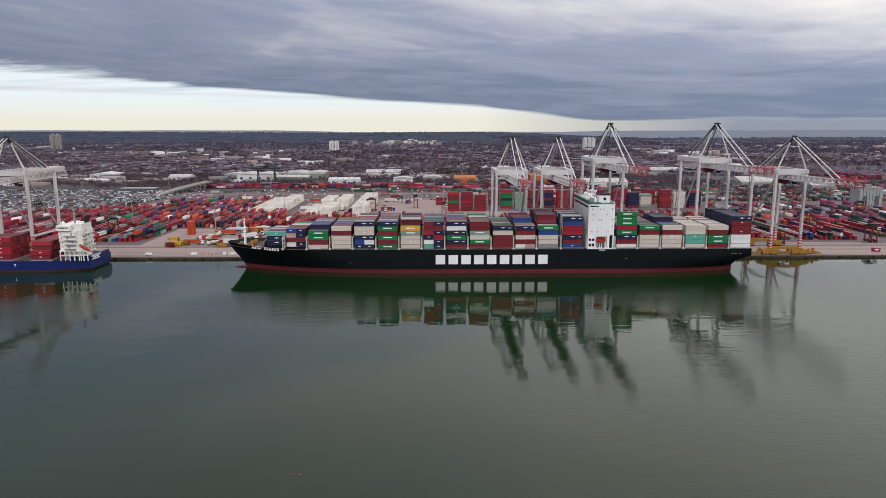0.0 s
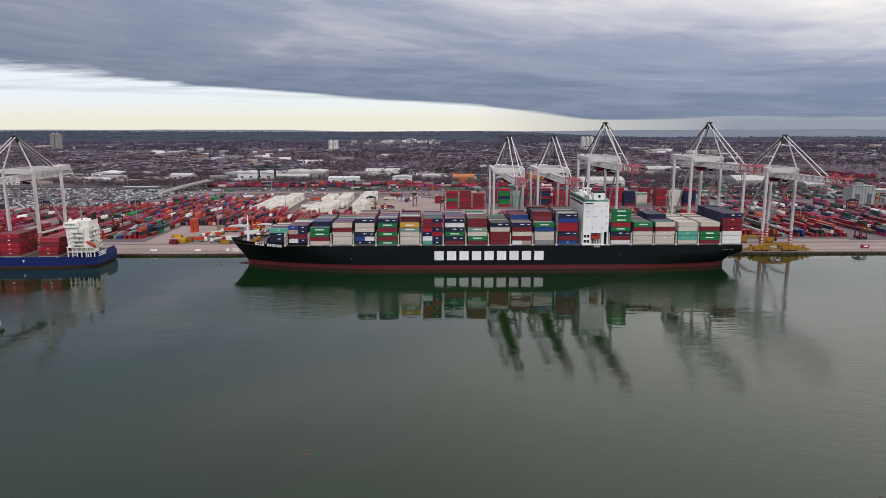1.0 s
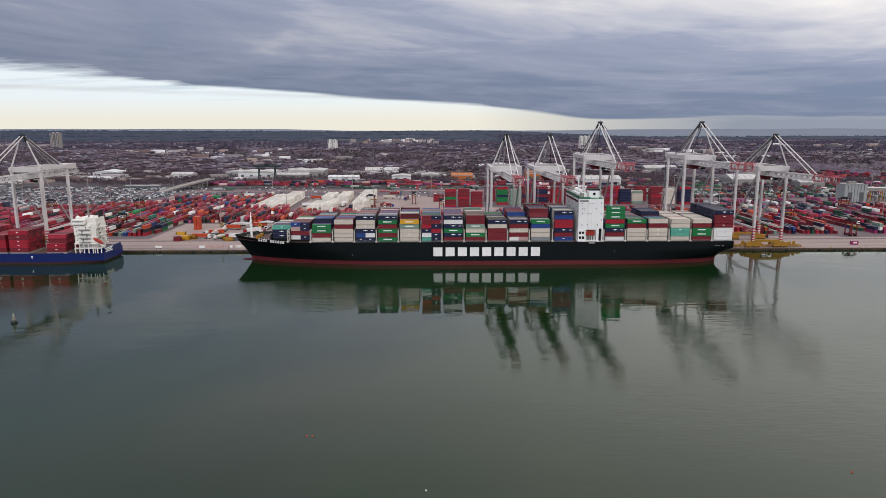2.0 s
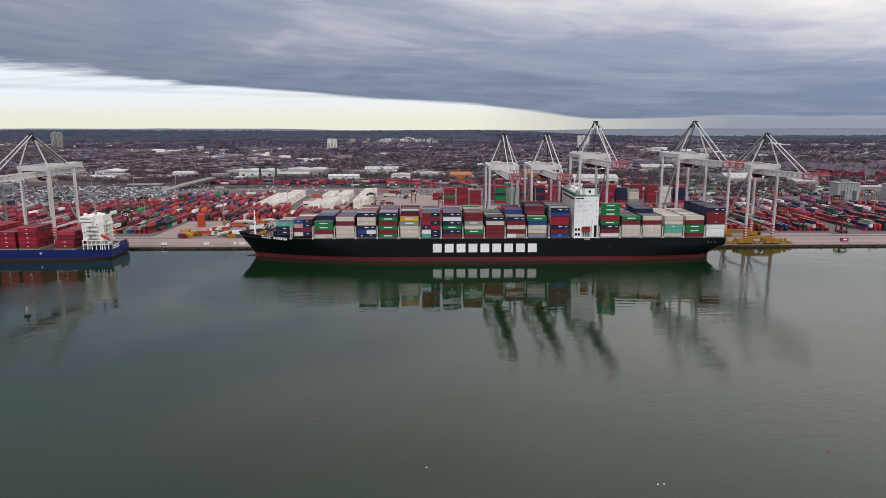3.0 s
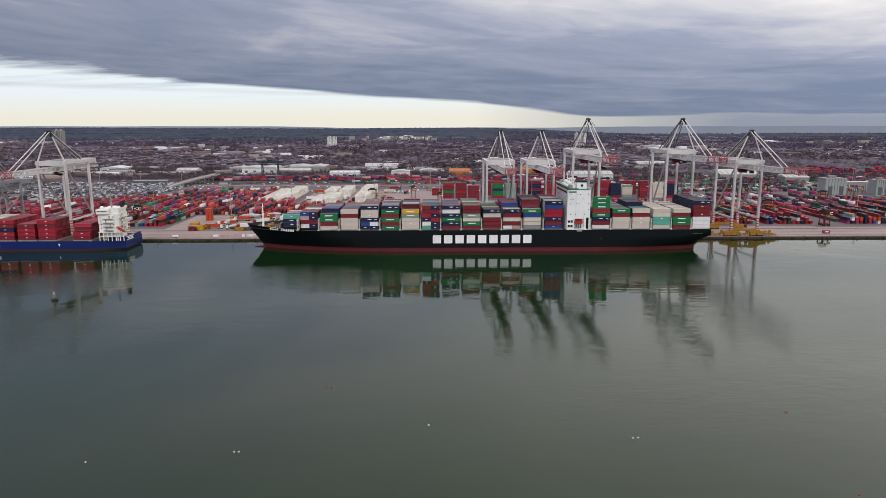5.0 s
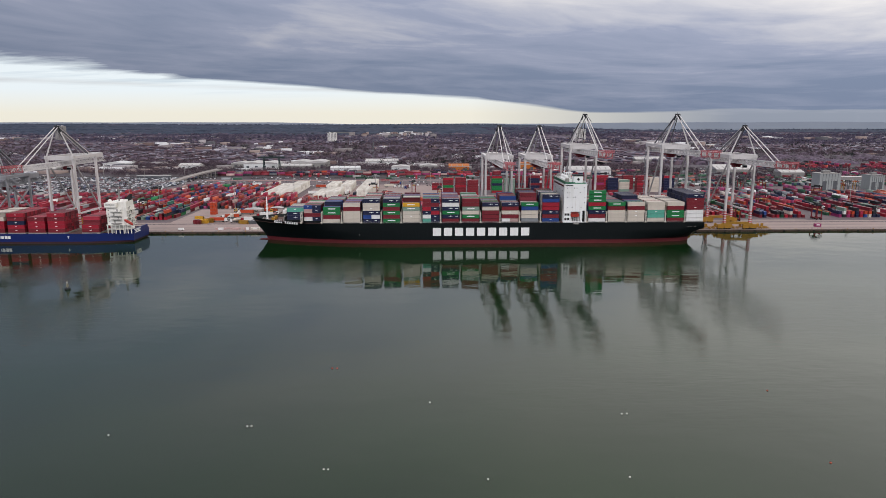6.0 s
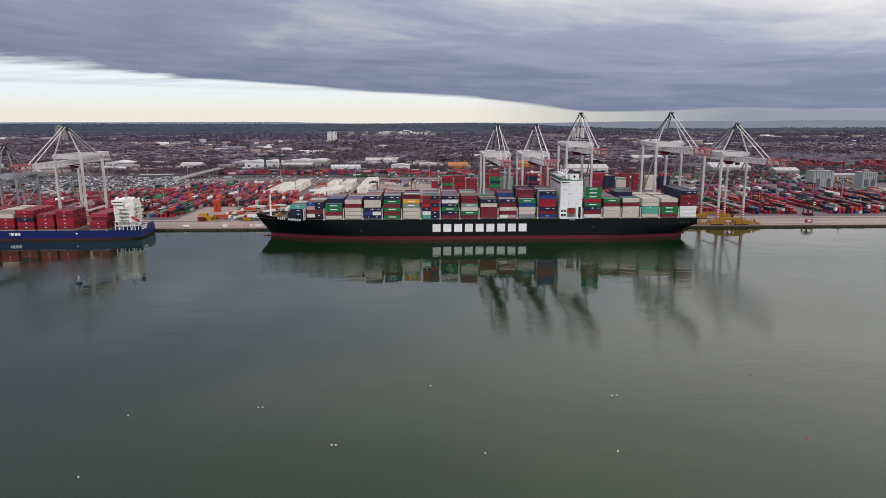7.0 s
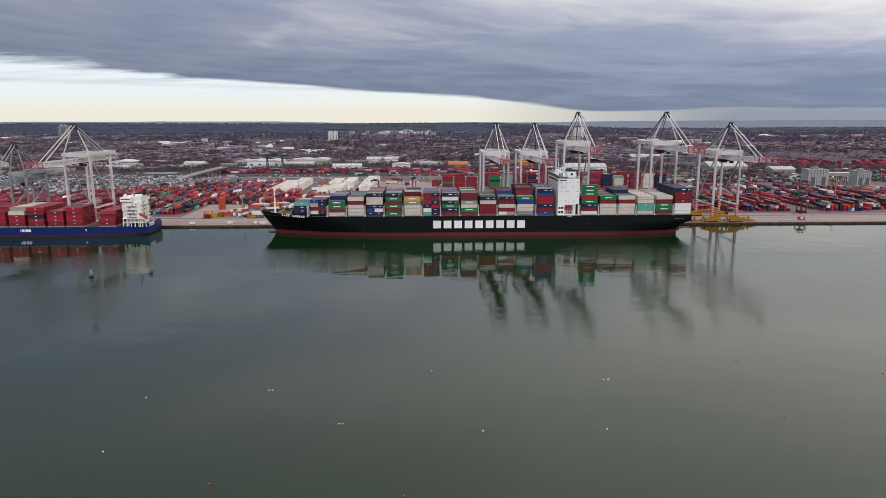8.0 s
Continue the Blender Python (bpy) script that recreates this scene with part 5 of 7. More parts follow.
zone("container_rows", -560, -312, 110, 180, REDS, 4.0, 2.0, 0.88, label="close rows of mostly red containers")
zone("container_rows", -560, -312, 190, 262, REDS, 4.0, 2.0, 0.88, label="close rows of mostly red containers")
zone("container_rows", -308, -266, 110, 180, REDS, 4.0, 2.0, 0.88, label="close rows of mostly red containers")
zone("container_rows", -560, -350, 266, 292, REDS, 4.2, 1.4, 0.6, label="low rows of red containers")
zone("container_rows", -146, -60, 186, 236, RUST, 3.9, 2.1, 0.88, label="rows of orange and red containers")
zone("container_rows", -56, 60, 186, 240, MIXED, 3.9, 1.7, 0.6, label="scattered mixed containers behind the berth")
zone("container_rows", -120, 210, 100, 180, MIXED, 4.0, 2.2, 0.85, label="container rows hidden behind the ship")
zone("container_rows", 66, 300, 186, 252, RUST, 3.9, 1.9, 0.86, label="rows of orange and red containers")
zone("container_rows", 214, 338, 112, 187, DARKMIX, 3.9, 1.8, 0.94, MIX, label="rows of mixed-colour containers on the asphalt")
zone("container_rows", 364, 412, 112, 187, DARKMIX, 3.9, 1.9, 0.94, MIX, label="rows of mixed-colour containers on the asphalt")
zone("container_rows", 416, 700, 119, 187, DARKMIX, 3.9, 1.9, 0.94, MIX, label="rows of mixed-colour containers on the asphalt")
zone("container_rows", 304, 348, 193, 256, MIXED, 3.9, 2.0, 0.94, label="rows of mixed containers deep in the yard")
zone("container_rows", 352, 432, 193, 258, MAG, 3.9, 2.0, 0.94, label="rows of magenta and maroon containers")
zone("container_rows", 436, 680, 193, 262, DARKMIX, 3.9, 2.0, 0.94, label="rows of mixed containers deep in the yard")
zone("container_rows", 300, 460, 266, 330, dict(magenta=5, maroon=5, grey=3, navy=3, dkgreen=1.5, black=3, crimson=2, white=1), 4.4, 1.5, 0.85, label="low scattered rows of dull containers")
zone("container_rows", 600, 860, 268, 340, MAG, 4.3, 1.6, 0.8, label="rows of magenta and maroon containers")
# white reefers
for x0, x1, y0, y1, n in ((-187, -173, 256, 392, 2), (-169, -155, 262, 392, 3), (-128, -117, 262, 322, 2), (-113, -103, 258, 318, 3), (-124, -113, 340, 394, 3), (-107, -97, 338, 394, 3), (-80, -67, 256, 392, 4)):
    zone("reefer_block", x0, x1, y0, y1, CREAMS, 2.48, n, 1.0, label="tight block of white refrigerated containers", step=12.22, exact=True)
# tall blocks of empties, long sides to the water
for x0, y0, cols, n in ((14.5, 298, ["maroon", "green", "orange", "red"], 7), (29.0, 300, ["maroon", "red", "navy", "maroon"], 7), (43.0, 296, ["maroon", "white", "red", "maroon"], 6),
                        (73, 320, ["green", "navy", "maroon", "red"], 7), (88, 318, ["sage", "cream", "sage", "cream"], 6), (102, 322, ["maroon", "navy", "maroon", "maroon"], 7),
                        (118, 322, ["navy", "maroon", "blue", "maroon"], 7), (134, 318, ["red", "maroon", "magenta", "maroon"], 7), (150, 324, ["maroon", "red", "maroon", "navy"], 6), (196, 326, ["maroon", "magenta", "maroon", "red"], 7),
                        (212, 322, ["navy", "blue", "maroon", "navy"], 6), (228, 330, ["cream", "sage", "cream", "cream"], 5), (246, 318, ["maroon", "red", "maroon", "maroon"], 7), (262, 322, ["cream", "navy", "cream", "maroon"], 6),
                        (278, 318, ["navy", "navy", "maroon", "red"], 7),
                        (62, 352, ["maroon", "red", "maroon", "maroon"], 6), (76, 356, ["red", "maroon", "red", "orange"], 5), (110, 352, ["maroon", "maroon", "navy", "red"], 6), (126, 354, ["maroon", "red", "maroon", "white"], 5), (142, 352, ["red", "maroon", "maroon", "grey"], 6), (166, 354, ["maroon", "maroon", "red", "navy"], 6), (182, 356, ["maroon", "red", "magenta", "maroon"], 6), (210, 360, ["red", "maroon", "maroon", "maroon"], 6), (240, 356, ["maroon", "red", "maroon", "navy"], 6), (258, 358, ["maroon", "maroon", "red", "navy"], 5), (290, 352, ["maroon", "navy", "red", "maroon"], 6), (2, 352, ["red", "maroon", "maroon", "maroon"], 3)):
    col = thing("empties_stack", "tall stack of empty containers, mostly one colour", "container stack", "stacks of empties", pose(x0 + 6.1, y0, QZ + 0.05))
    for r in range(4):
        for t in range(n - (r % 2)):
            o = part("container", container_data(cols[(t * 2 + r + n) % 4] if t == n - 1 - (r % 2) or (t + r) % 3 == 0 else cols[0], 40), BOX[cols[0]], col)
            o.location = (0, 1.22 + r * 2.6, t * TIER)
# rail terminal and far stacks
zone("rail_containers", 60, 330, 434, 447, REDS, 13.6, 1.3, 0.85, label="containers on rail wagons, mostly red", step=12.6)
zone("rail_containers", 60, 330, 470, 486, MAG, 13.2, 1.2, 0.8, label="containers on rail wagons, magenta and red")
zone("rail_containers", -60, 300, 505, 517, WARM, 13.3, 1.2, 0.75, label="containers on rail wagons, orange and red")
zone("rail_containers", -220, 260, 540, 552, REDS, 13.0, 1.4, 0.8, label="containers on rail wagons, mostly red")
zone("rail_containers", -100, 240, 575, 588, MAG, 13.0, 1.2, 0.6, label="containers on far rail wagons")
zone("far_containers", 470, 900, 470, 560, MAG, 7.0, 1.3, 0.3, label="far rows of red containers")
zone("far_containers", 590, 740, 690, 760, dict(crimson=4, red=2, maroon=7, orange=0.8, magenta=3, navy=2, black=3), 5.0, 1.8, 0.75, label="far tall rows of red containers")
zone("far_containers", 744, 1100, 610, 700, dict(crimson=6, red=4, maroon=6, magenta=2, navy=2), 5.0, 2.2, 0.8, label="far tall rows of red containers")
zone("far_containers", 250, 560, 385, 440, dict(grey=2.5, dkgreen=2.5, navy=3, maroon=5, magenta=1.5, black=5, cream=0.4), 6.0, 1.1, 0.4, label="far scattered containers")


# straddle carriers
def straddle():
    c = thing("straddle_carrier", "tall dark red straddle carrier on rubber tyres", "straddle carrier", "straddle carriers")
    for sx in (-1, 1):
        for y in (-4.2, 4.2):
            part("leg", B().beam((sx * 2.0, y, 1.4), (sx * 2.0, y, 12.5), 0.7), BOX["maroon"], c)
        part("side_beam", B().box(sx * 2.0 - 0.4, sx * 2.0 + 0.4, -5.2, 5.2, 1.2, 2.2), BOX["maroon"], c)
        for y in (-4.4, -1.5, 1.5, 4.4):
            part("tyre", B().tube((sx * 2.0 - 0.3, y, 0.78), (sx * 2.0 + 0.3, y, 0.78), 0.78, 12), FENDER, c)
    part("top_frame", B().box(-2.5, 2.5, -5.0, 5.0, 12.2, 13.2).box(-2.2, 2.2, -2.5, 2.5, 13.2, 14.4), CRANEDARK, c)
    part("spreader", B().box(-1.2, 1.2, -6.0, 6.0, 8.2, 8.9), YELLOW, c)
    cab = part("cab", B().box(1.2, 3.0, -6.4, -4.6, 10.4, 12.4), WHITE, c)
    part("window", B().box(1.3, 2.9, -6.46, -6.3, 10.9, 12.0), GLASS, cab)
    return c


sc_ = straddle()
sc_.matrix_world = pose(341, 103, QZ)
for x_, y_, r_ in ((266, 97, 0), (-66, 300, 90), (-20, 330, 0), (330, 182, 90), (-300, 262, 90), (-268, 150, 0), (-390, 262, 90), (430, 262, 90), (500, 184, 90), (10, 260, 0), (-540, 300, 0), (380, 340, 0), (410, 346, 0), (360, 342, 0)):
    copy_thing(sc_, pose(x_, y_, QZ + 0.05, 0, 0, r_))


# lamp masts
def lamp_mast(h_):
    c = thing("lamp_mast", "tall thin grey floodlight mast in the yard", "lamp mast", "floodlight masts")
    part("pole", B().tube((0, 0, 0), (0, 0, h_), 0.38, 8, 0.2), STEEL, c)
    hd = part("head_frame", B().box(-1.6, 1.6, -0.2, 0.2, h_ - 0.2, h_ + 0.2).box(-0.2, 0.2, -1.6, 1.6, h_ - 0.2, h_ + 0.2), STEEL, c)
    for i in range(4):
        a = i * math.pi / 2
        part("floodlight", B().box(1.4 * math.cos(a) - 0.4, 1.4 * math.cos(a) + 0.4, 1.4 * math.sin(a) - 0.4, 1.4 * math.sin(a) + 0.4, h_ - 0.7, h_ - 0.2), ROOFGREY, hd)
    return c


lm = lamp_mast(27)
lm.matrix_world = pose(-183, 150, QZ)
for x_, y_ in ((-266, 183), (-150, 264), (-330, 264), (-60, 262), (-420, 264), (-320, 410), (-420, 400), (-200, 420), (10, 290), (110, 262), (212, 184), (300, 264), (420, 184), (520, 264), (620, 184), (300, 400), (-100, 425), (560, 420), (-520, 264), (0, 430), (-366, 395), (440, 440)):
    copy_thing(lm, pose(x_, y_, QZ))


# trucks, tanks and plant on the apron
def truck(color, load):
    c = thing("lorry", f"{WORDS[color]} lorry with a flat trailer on the apron", "lorry", "lorries")
    cab = part("cab", B().ext_x([(-1.2, 0.9), (1.2, 0.9), (1.2, 3.4), (-1.2, 3.4)], -7.8, -5.6), BOX[color], c)
    part("windscreen", B().box(-7.86, -7.7, -1.0, 1.0, 2.1, 3.1), GLASS, cab)
    part("trailer_bed", B().box(-5.4, 7.2, -1.2, 1.2, 1.1, 1.45), STEEL, c)
    for x_ in (-7.0, -4.2, 3.2, 4.6, 6.0):
        for sy in (-1, 1):
            part("wheel", B().tube((x_, sy * 1.2 - 0.18, 0.5), (x_, sy * 1.2 + 0.18, 0.5), 0.5, 10), FENDER, c)
    if load:
        part("load", container_data(load, 40), BOX[load], c).location = (0.9, 0, 1.46)
    return c


TR = [("white", "orange"), ("yellow", None), ("red", "white"), ("white", None), ("blue", "maroon"), ("white", "cream")]
kinds = [truck(a, b_) for a, b_ in TR]
spots = [(-178, 118, 10), (-168, 104, 90), (-150, 128, 30), (-60, 345, 0), (-30, 372, 80), (-84, 250, 90)]
for k_, (x_, y_, r_) in zip(kinds, spots):
    k_.matrix_world = pose(x_, y_, QZ + 0.06, 0, 0, r_)
for i in range(44):
    x_, y_ = (rng.uniform(-140, 15), rng.uniform(245, 425)) if i < 18 else ((rng.uniform(-190, -130), rng.uniform(98, 170)) if i < 34 else (rng.uniform(-300, 420), rng.uniform(398, 432)))
    copy_thing(kinds[i % 6], pose(x_, y_, QZ + 0.06, 0, 0, rng.choice([0, 90, 180, 270]) + rng.uniform(-8, 8)))


def tank(x_, y_, r_):
    c = thing("tank_container", "white cylindrical tank in a steel frame", "tank container", "tank containers", pose(x_, y_, QZ + 0.06, 0, 0, r_))
    part("vessel", B().tube((-2.8, 0, 1.4), (2.8, 0, 1.4), 1.15, 16).tube((-2.95, 0, 1.4), (2.95, 0, 1.4), 0.8, 16), BOX["white"], c, "", True)
    fr = B()
    for x0 in (-3, 3):
        for y0 in (-1.2, 1.2):
            fr.box(x0 - 0.1, x0 + 0.1, y0 - 0.1, y0 + 0.1, 0, 2.6)
        fr.box(x0 - 0.1, x0 + 0.1, -1.2, 1.2, 0.1, 0.3).box(x0 - 0.1, x0 + 0.1, -1.2, 1.2, 2.4, 2.6)
    part("frame", fr, STEEL, c)


for i in range(7):
    tank(-40 + (i % 4) * 4.5, 382 + (i // 4) * 9, 90)
# stores and plant by the berth: spreaders, low sheds, barriers
for x_, y_, w_, d_, h_, m, nm, lab in ((-168, 58, 11, 2.4, 1.6, BOX["white"], "barrier", "white and faded pink barrier blocks near the quay edge"), (-157, 57, 8, 2.4, 1.6, BOX["pink"], "barrier", "faded pink barrier blocks near the quay edge"), (-148, 58, 6, 2.4, 1.8, BOX["white"], "barrier", "white barrier blocks near the quay edge"),
                                   (-141, 56, 7, 2.6, 2.0, BOX["cream"], "site_cabin", "cream site cabin near the quay edge"), (-160, 63, 14, 1.2, 1.0, BOX["pink"], "barrier", "faded pink barrier line on the apron"), (-206, 118, 8, 7, 4, BOX["yellow"], "spreader_stack", "yellow lifting spreaders stacked"),
                                   (-160, 92, 9, 4, 2.5, YELLOW, "spreader_stack", "yellow lifting spreader on the apron"), (319, 62, 5.2, 2.4, 2.6, BOX["magenta"], "site_cabin", "small pink cabin on the quay edge"), (-200, 55, 4.4, 1.9, 1.4, BOX["white"], "parked_van", "white van on the apron")):
    t_ = thing(nm, lab, nm.replace("_", " "), "", pose(x_, y_, QZ + 0.06))
    if nm == "barrier":
        n_ = int(w_ // 2.2)
        for i in range(n_):
            part("block", B().ext_x([(-d_ / 4, 0), (d_ / 4, 0), (d_ / 9, h_), (-d_ / 9, h_)], i * 2.2 - w_ / 2, i * 2.2 - w_ / 2 + 1.9), m if i % 3 else BOX["pink"], t_)
    elif nm == "spreader_stack":
        for i in range(3):
            part("spreader", B().box(-w_ / 2, w_ / 2, -1.2, -0.7, i * 0.9, i * 0.9 + 0.6).box(-w_ / 2, w_ / 2, 0.7, 1.2, i * 0.9, i * 0.9 + 0.6).box(-w_ / 2, -w_ / 2 + 0.6, -1.2, 1.2, i * 0.9, i * 0.9 + 0.6).box(w_ / 2 - 0.6, w_ / 2, -1.2, 1.2, i * 0.9, i * 0.9 + 0.6), m, t_)
    elif nm == "parked_van":
        part("body", B().ext_y([(-2.2, 0.4), (2.2, 0.4), (2.2, 1.0), (1.6, 1.9), (-2.2, 1.9)], -0.95, 0.95), m, t_)
        for sx in (-1.4, 1.4):
            for sy in (-0.95, 0.95):
                part("wheel", B().tube((sx, sy - 0.1, 0.34), (sx, sy + 0.1, 0.34), 0.34, 10), FENDER, t_)
    else:
        part("body", B().box(-w_ / 2, w_ / 2, -d_ / 2, d_ / 2, 0, h_), m, t_)
        part("window", B().box(-w_ / 4, w_ / 4, -d_ / 2 - 0.05, -d_ / 2 + 0.05, h_ * 0.4, h_ * 0.75), LETTER, t_)

# stores gathered on the open lot: stacked frames, boxes, pipes and a mixer
for i, (x_, y_, m, lab) in enumerate(((-198, 88, BOX["maroon"], "rusty maroon lifting spreaders stacked"), (-193.5, 92, BOX["yellow"], "yellow lifting spreaders stacked high"), (-190, 96.5, YELLOW, "ochre lifting spreaders stacked"), (-184, 99, STEEL, "grey steel frames stacked on the lot"), (-179, 104, STEEL, "grey steel frames stacked on the lot"), (-176, 110, CRANESHADE, "dark steel frames stacked on the lot"), (-158, 87, YELLOW, "ochre lifting spreaders stacked low"), (-152, 89, CRANESHADE, "dark steel frames stacked on the lot"))):
    t_ = thing("spreader_stack", lab, "spreader stack", "", pose(x_, y_, QZ + 0.06, 0, 0, (i * 37) % 24 - 12))
    for j in range(4 if i < 3 else 2 + i % 2):
        z_ = j * 0.95
        part("spreader", B().box(-3.4, 3.4, -1.2, -0.7, z_, z_ + 0.6).box(-3.4, 3.4, 0.7, 1.2, z_, z_ + 0.6).box(-3.4, -2.8, -1.2, 1.2, z_, z_ + 0.6).box(2.8, 3.4, -1.2, 1.2, z_, z_ + 0.6).box(-0.5, 0.5, -1.2, 1.2, z_ + 0.3, z_ + 0.9), m, t_)
for x_, y_, r_ in ((-181, 124, 20), (-176, 132, 70), (-168, 96, 15)):
    t_ = thing("concrete_mixer", "grey-white mixer lorry parked on the open lot", "mixer lorry", "mixer lorries", pose(x_, y_, QZ + 0.06, 0, 0, r_))
    part("chassis", B().box(-4.5, 4.5, -1.1, 1.1, 0.7, 1.1), CRANESHADE, t_)
    part("cab", B().ext_y([(-4.6, 1.0), (-2.6, 1.0), (-2.6, 3.2), (-4.2, 3.2), (-4.6, 2.2)], -1.15, 1.15), BOX["white"], t_)
    part("drum", B().tube((-2.2, 0, 2.2), (1.5, 0, 2.7), 0.9, 14, 1.35).tube((1.5, 0, 2.7), (4.2, 0, 3.3), 1.35, 14, 0.6), BOX["cream"], t_, "", True)
    for wx_ in (-3.6, 0.6, 2.0, 3.4):
        for sy in (-1.1, 1.1):
            part("wheel", B().tube((wx_, sy - 0.15, 0.5), (wx_, sy + 0.15, 0.5), 0.5, 10), FENDER, t_)
for cc, x_, y_, n_ in (("orange", -203.5, 147, 4), ("orange", -200.8, 147, 4), ("navy", -191.5, 104, 1), ("grey", -188, 112, 1)):
    for t in range(n_):
        container(cc, 20, x_, y_, QZ + 0.07 + t * TIER, "in the yard", "containers in the yard", "", radians(90))
# yellow plant and frames beside the end crane
rng = random.Random(21)
for i in range(22):
    x_, y_ = 204 + (i // 2) * 6.6 + rng.uniform(-1.5, 1.5), (52.8, 55.4)[i % 2] + rng.uniform(-0.6, 0.6)
    t_ = thing("lifting_frame", "yellow steel lifting frame set down on the quay", "lifting frame", "lifting frames", pose(x_, y_, QZ + 0.03, 0, 0, rng.uniform(-12, 12)))
    L_, h_ = rng.uniform(5, 8), rng.uniform(1.2, 2.6)
    for sy in (-1.1, 1.1):
        part("side_rail", B().box(-L_ / 2, L_ / 2, sy - 0.25, sy + 0.25, h_ - 0.5, h_), YELLOW, t_)
        for sx in (-1, 1):
            part("foot", B().beam((sx * L_ * 0.45, sy, 0), (sx * L_ * 0.3, sy, h_ - 0.3), 0.4), YELLOW, t_)
    part("cross_tie", B().box(-0.6, 0.6, -1.3, 1.3, h_, h_ + 0.5), YELLOW, t_)
    if i % 3 == 0:
        part("cable_reel", B().tube((0, -0.5, h_ + 1.4), (0, 0.5, h_ + 1.4), 1.1, 14), YELLOW, t_)

# trailers and stores strewn over the back lots
items = []
for i in range(620):
    x_, y_ = rng.uniform(-330, 900), rng.choice([396, 402, 460, 492, 508, 528, 560, 600, 618, 640, 655]) + rng.uniform(-4, 4)
    if (x_ < 290 and 550 < y_) or (-300 < x_ < 300 and y_ < 405) or (x_ < 40 and y_ < 545 and rng.random() < (0.9 if x_ < -150 else 0.45)):
        continue
    if any(q_ < x_ < r2 and 330 < y_ < 380 for q_, r2 in ((460, 495),)):
        continue
    items.append((x_, y_, QZ + 0.9, draw(rng, dict(white=1.2, grey=5, navy=3, maroon=4, dkgreen=4, cream=1, orange=0.5))))
boxes("parked_trailers", items, 0.12, "lorry trailers and stores parked on the back lots", True)
items = []
for i in range(420):
    x_, y_ = rng.uniform(260, 940), rng.uniform(384, 470)
    items.append((x_, y_, QZ + 0.9, draw(rng, dict(white=2, grey=5, navy=2, maroon=4, dkgreen=4, sage=2, orange=1))))
boxes("parked_trailers", items, 1.45, "rows of dull trailers and flats on the back lots", True)

# open canopies by the equipment park
for x_, y_, w_, d_ in ((-166, 152, 17, 9), (-146, 160, 12, 8)):
    t_ = thing("canopy", "low grey sheet-roofed canopy on steel posts", "canopy", "canopies", pose(x_, y_, QZ + 0.06))
    for sx in (-1, 1):
        for sy in (-1, 1):
            part("post", B().box(sx * (w_ / 2 - 0.4) - 0.15, sx * (w_ / 2 - 0.4) + 0.15, sy * (d_ / 2 - 0.4) - 0.15, sy * (d_ / 2 - 0.4) + 0.15, 0, 4.2), STEEL, t_)
    part("roof", B().ext_y([(-w_ / 2, 4.2), (w_ / 2, 4.2), (w_ / 2, 4.4), (0, 5.2), (-w_ / 2, 4.4)], -d_ / 2, d_ / 2), ROOFGREY, t_)


# ---------------------------------------------------------------- sheds, towers and bridge
def shed(x0, x1, y0, y1, h_, wall, roof, label, flat=False, doors=4, z0=QZ):
    c = thing("warehouse", label, "warehouse", "sheds behind the yard", pose(x0, y0, z0))
    W, D = x1 - x0, y1 - y0
    part("wall", B().box(0, W, 0, D, 0, h_), wall, c)
    if W > 1.25 * D and not flat:
        m_ = 0.3 * D
        part("roof", B().ext_x([(-0.5, h_ + 0.01), (D + 0.5, h_ + 0.01), (D + 0.5, h_ + 0.3), (D / 2, h_ + 0.3 + D * 0.13), (-0.5, h_ + 0.3)], -0.4, W + 0.4), roof, c)
        for i in range(int(W / 9)):
            part("rooflight", B().quad8([(4 + i * 9, 1.0, h_ + 0.3 + 0.26 * 1.5), (5.4 + i * 9, 1.0, h_ + 0.3 + 0.26 * 1.5), (5.4 + i * 9, m_, h_ + 0.3 + 0.26 * (m_ + 0.5)), (4 + i * 9, m_, h_ + 0.3 + 0.26 * (m_ + 0.5)), (4 + i * 9, 1.0, h_ + 0.42 + 0.26 * 1.5), (5.4 + i * 9, 1.0, h_ + 0.42 + 0.26 * 1.5), (5.4 + i * 9, m_, h_ + 0.42 + 0.26 * (m_ + 0.5)), (4 + i * 9, m_, h_ + 0.42 + 0.26 * (m_ + 0.5))]), CLADGREY if roof is not CLADGREY else ROOFGREY, c)
    else:
        n = max(1, round(W / 32))
        for i in range(n):
            a, b_ = i * W / n, (i + 1) * W / n
            part("roof", B().ext_y([(a - 0.3, h_ + 0.01), (b_ + 0.3, h_ + 0.01), (b_ + 0.3, h_ + 0.4), ((a + b_) / 2, h_ + 0.4 + (b_ - a) * (0.01 if flat else 0.07)), (a - 0.3, h_ + 0.4)], -0.5, D + 0.5), roof, c)
    for i in range(doors):
        xx = W * (i + 0.5) / doors
        part("door", B().box(xx - min(2.4, W / doors / 3), xx + min(2.4, W / doors / 3), -0.12, 0.05, 0, h_ * 0.55), CRANESHADE, c)
    if wall is SILO:
        for i in range(1, 7):
            part("rib", B().box(W * i / 7 - 0.2, W * i / 7 + 0.2, -0.3, 0.02, 0, h_), CRANESHADE, c)
        part("roof_plant", B().box(W * 0.25, W * 0.6, D * 0.3, D * 0.6, h_ + 0.3, h_ + 3.4), CLADGREY, c)
        return c
    part("fascia", B().box(-0.2, W + 0.2, -0.2, 0.05, h_ * 0.86, h_), ROOFGREY, c)
    return c


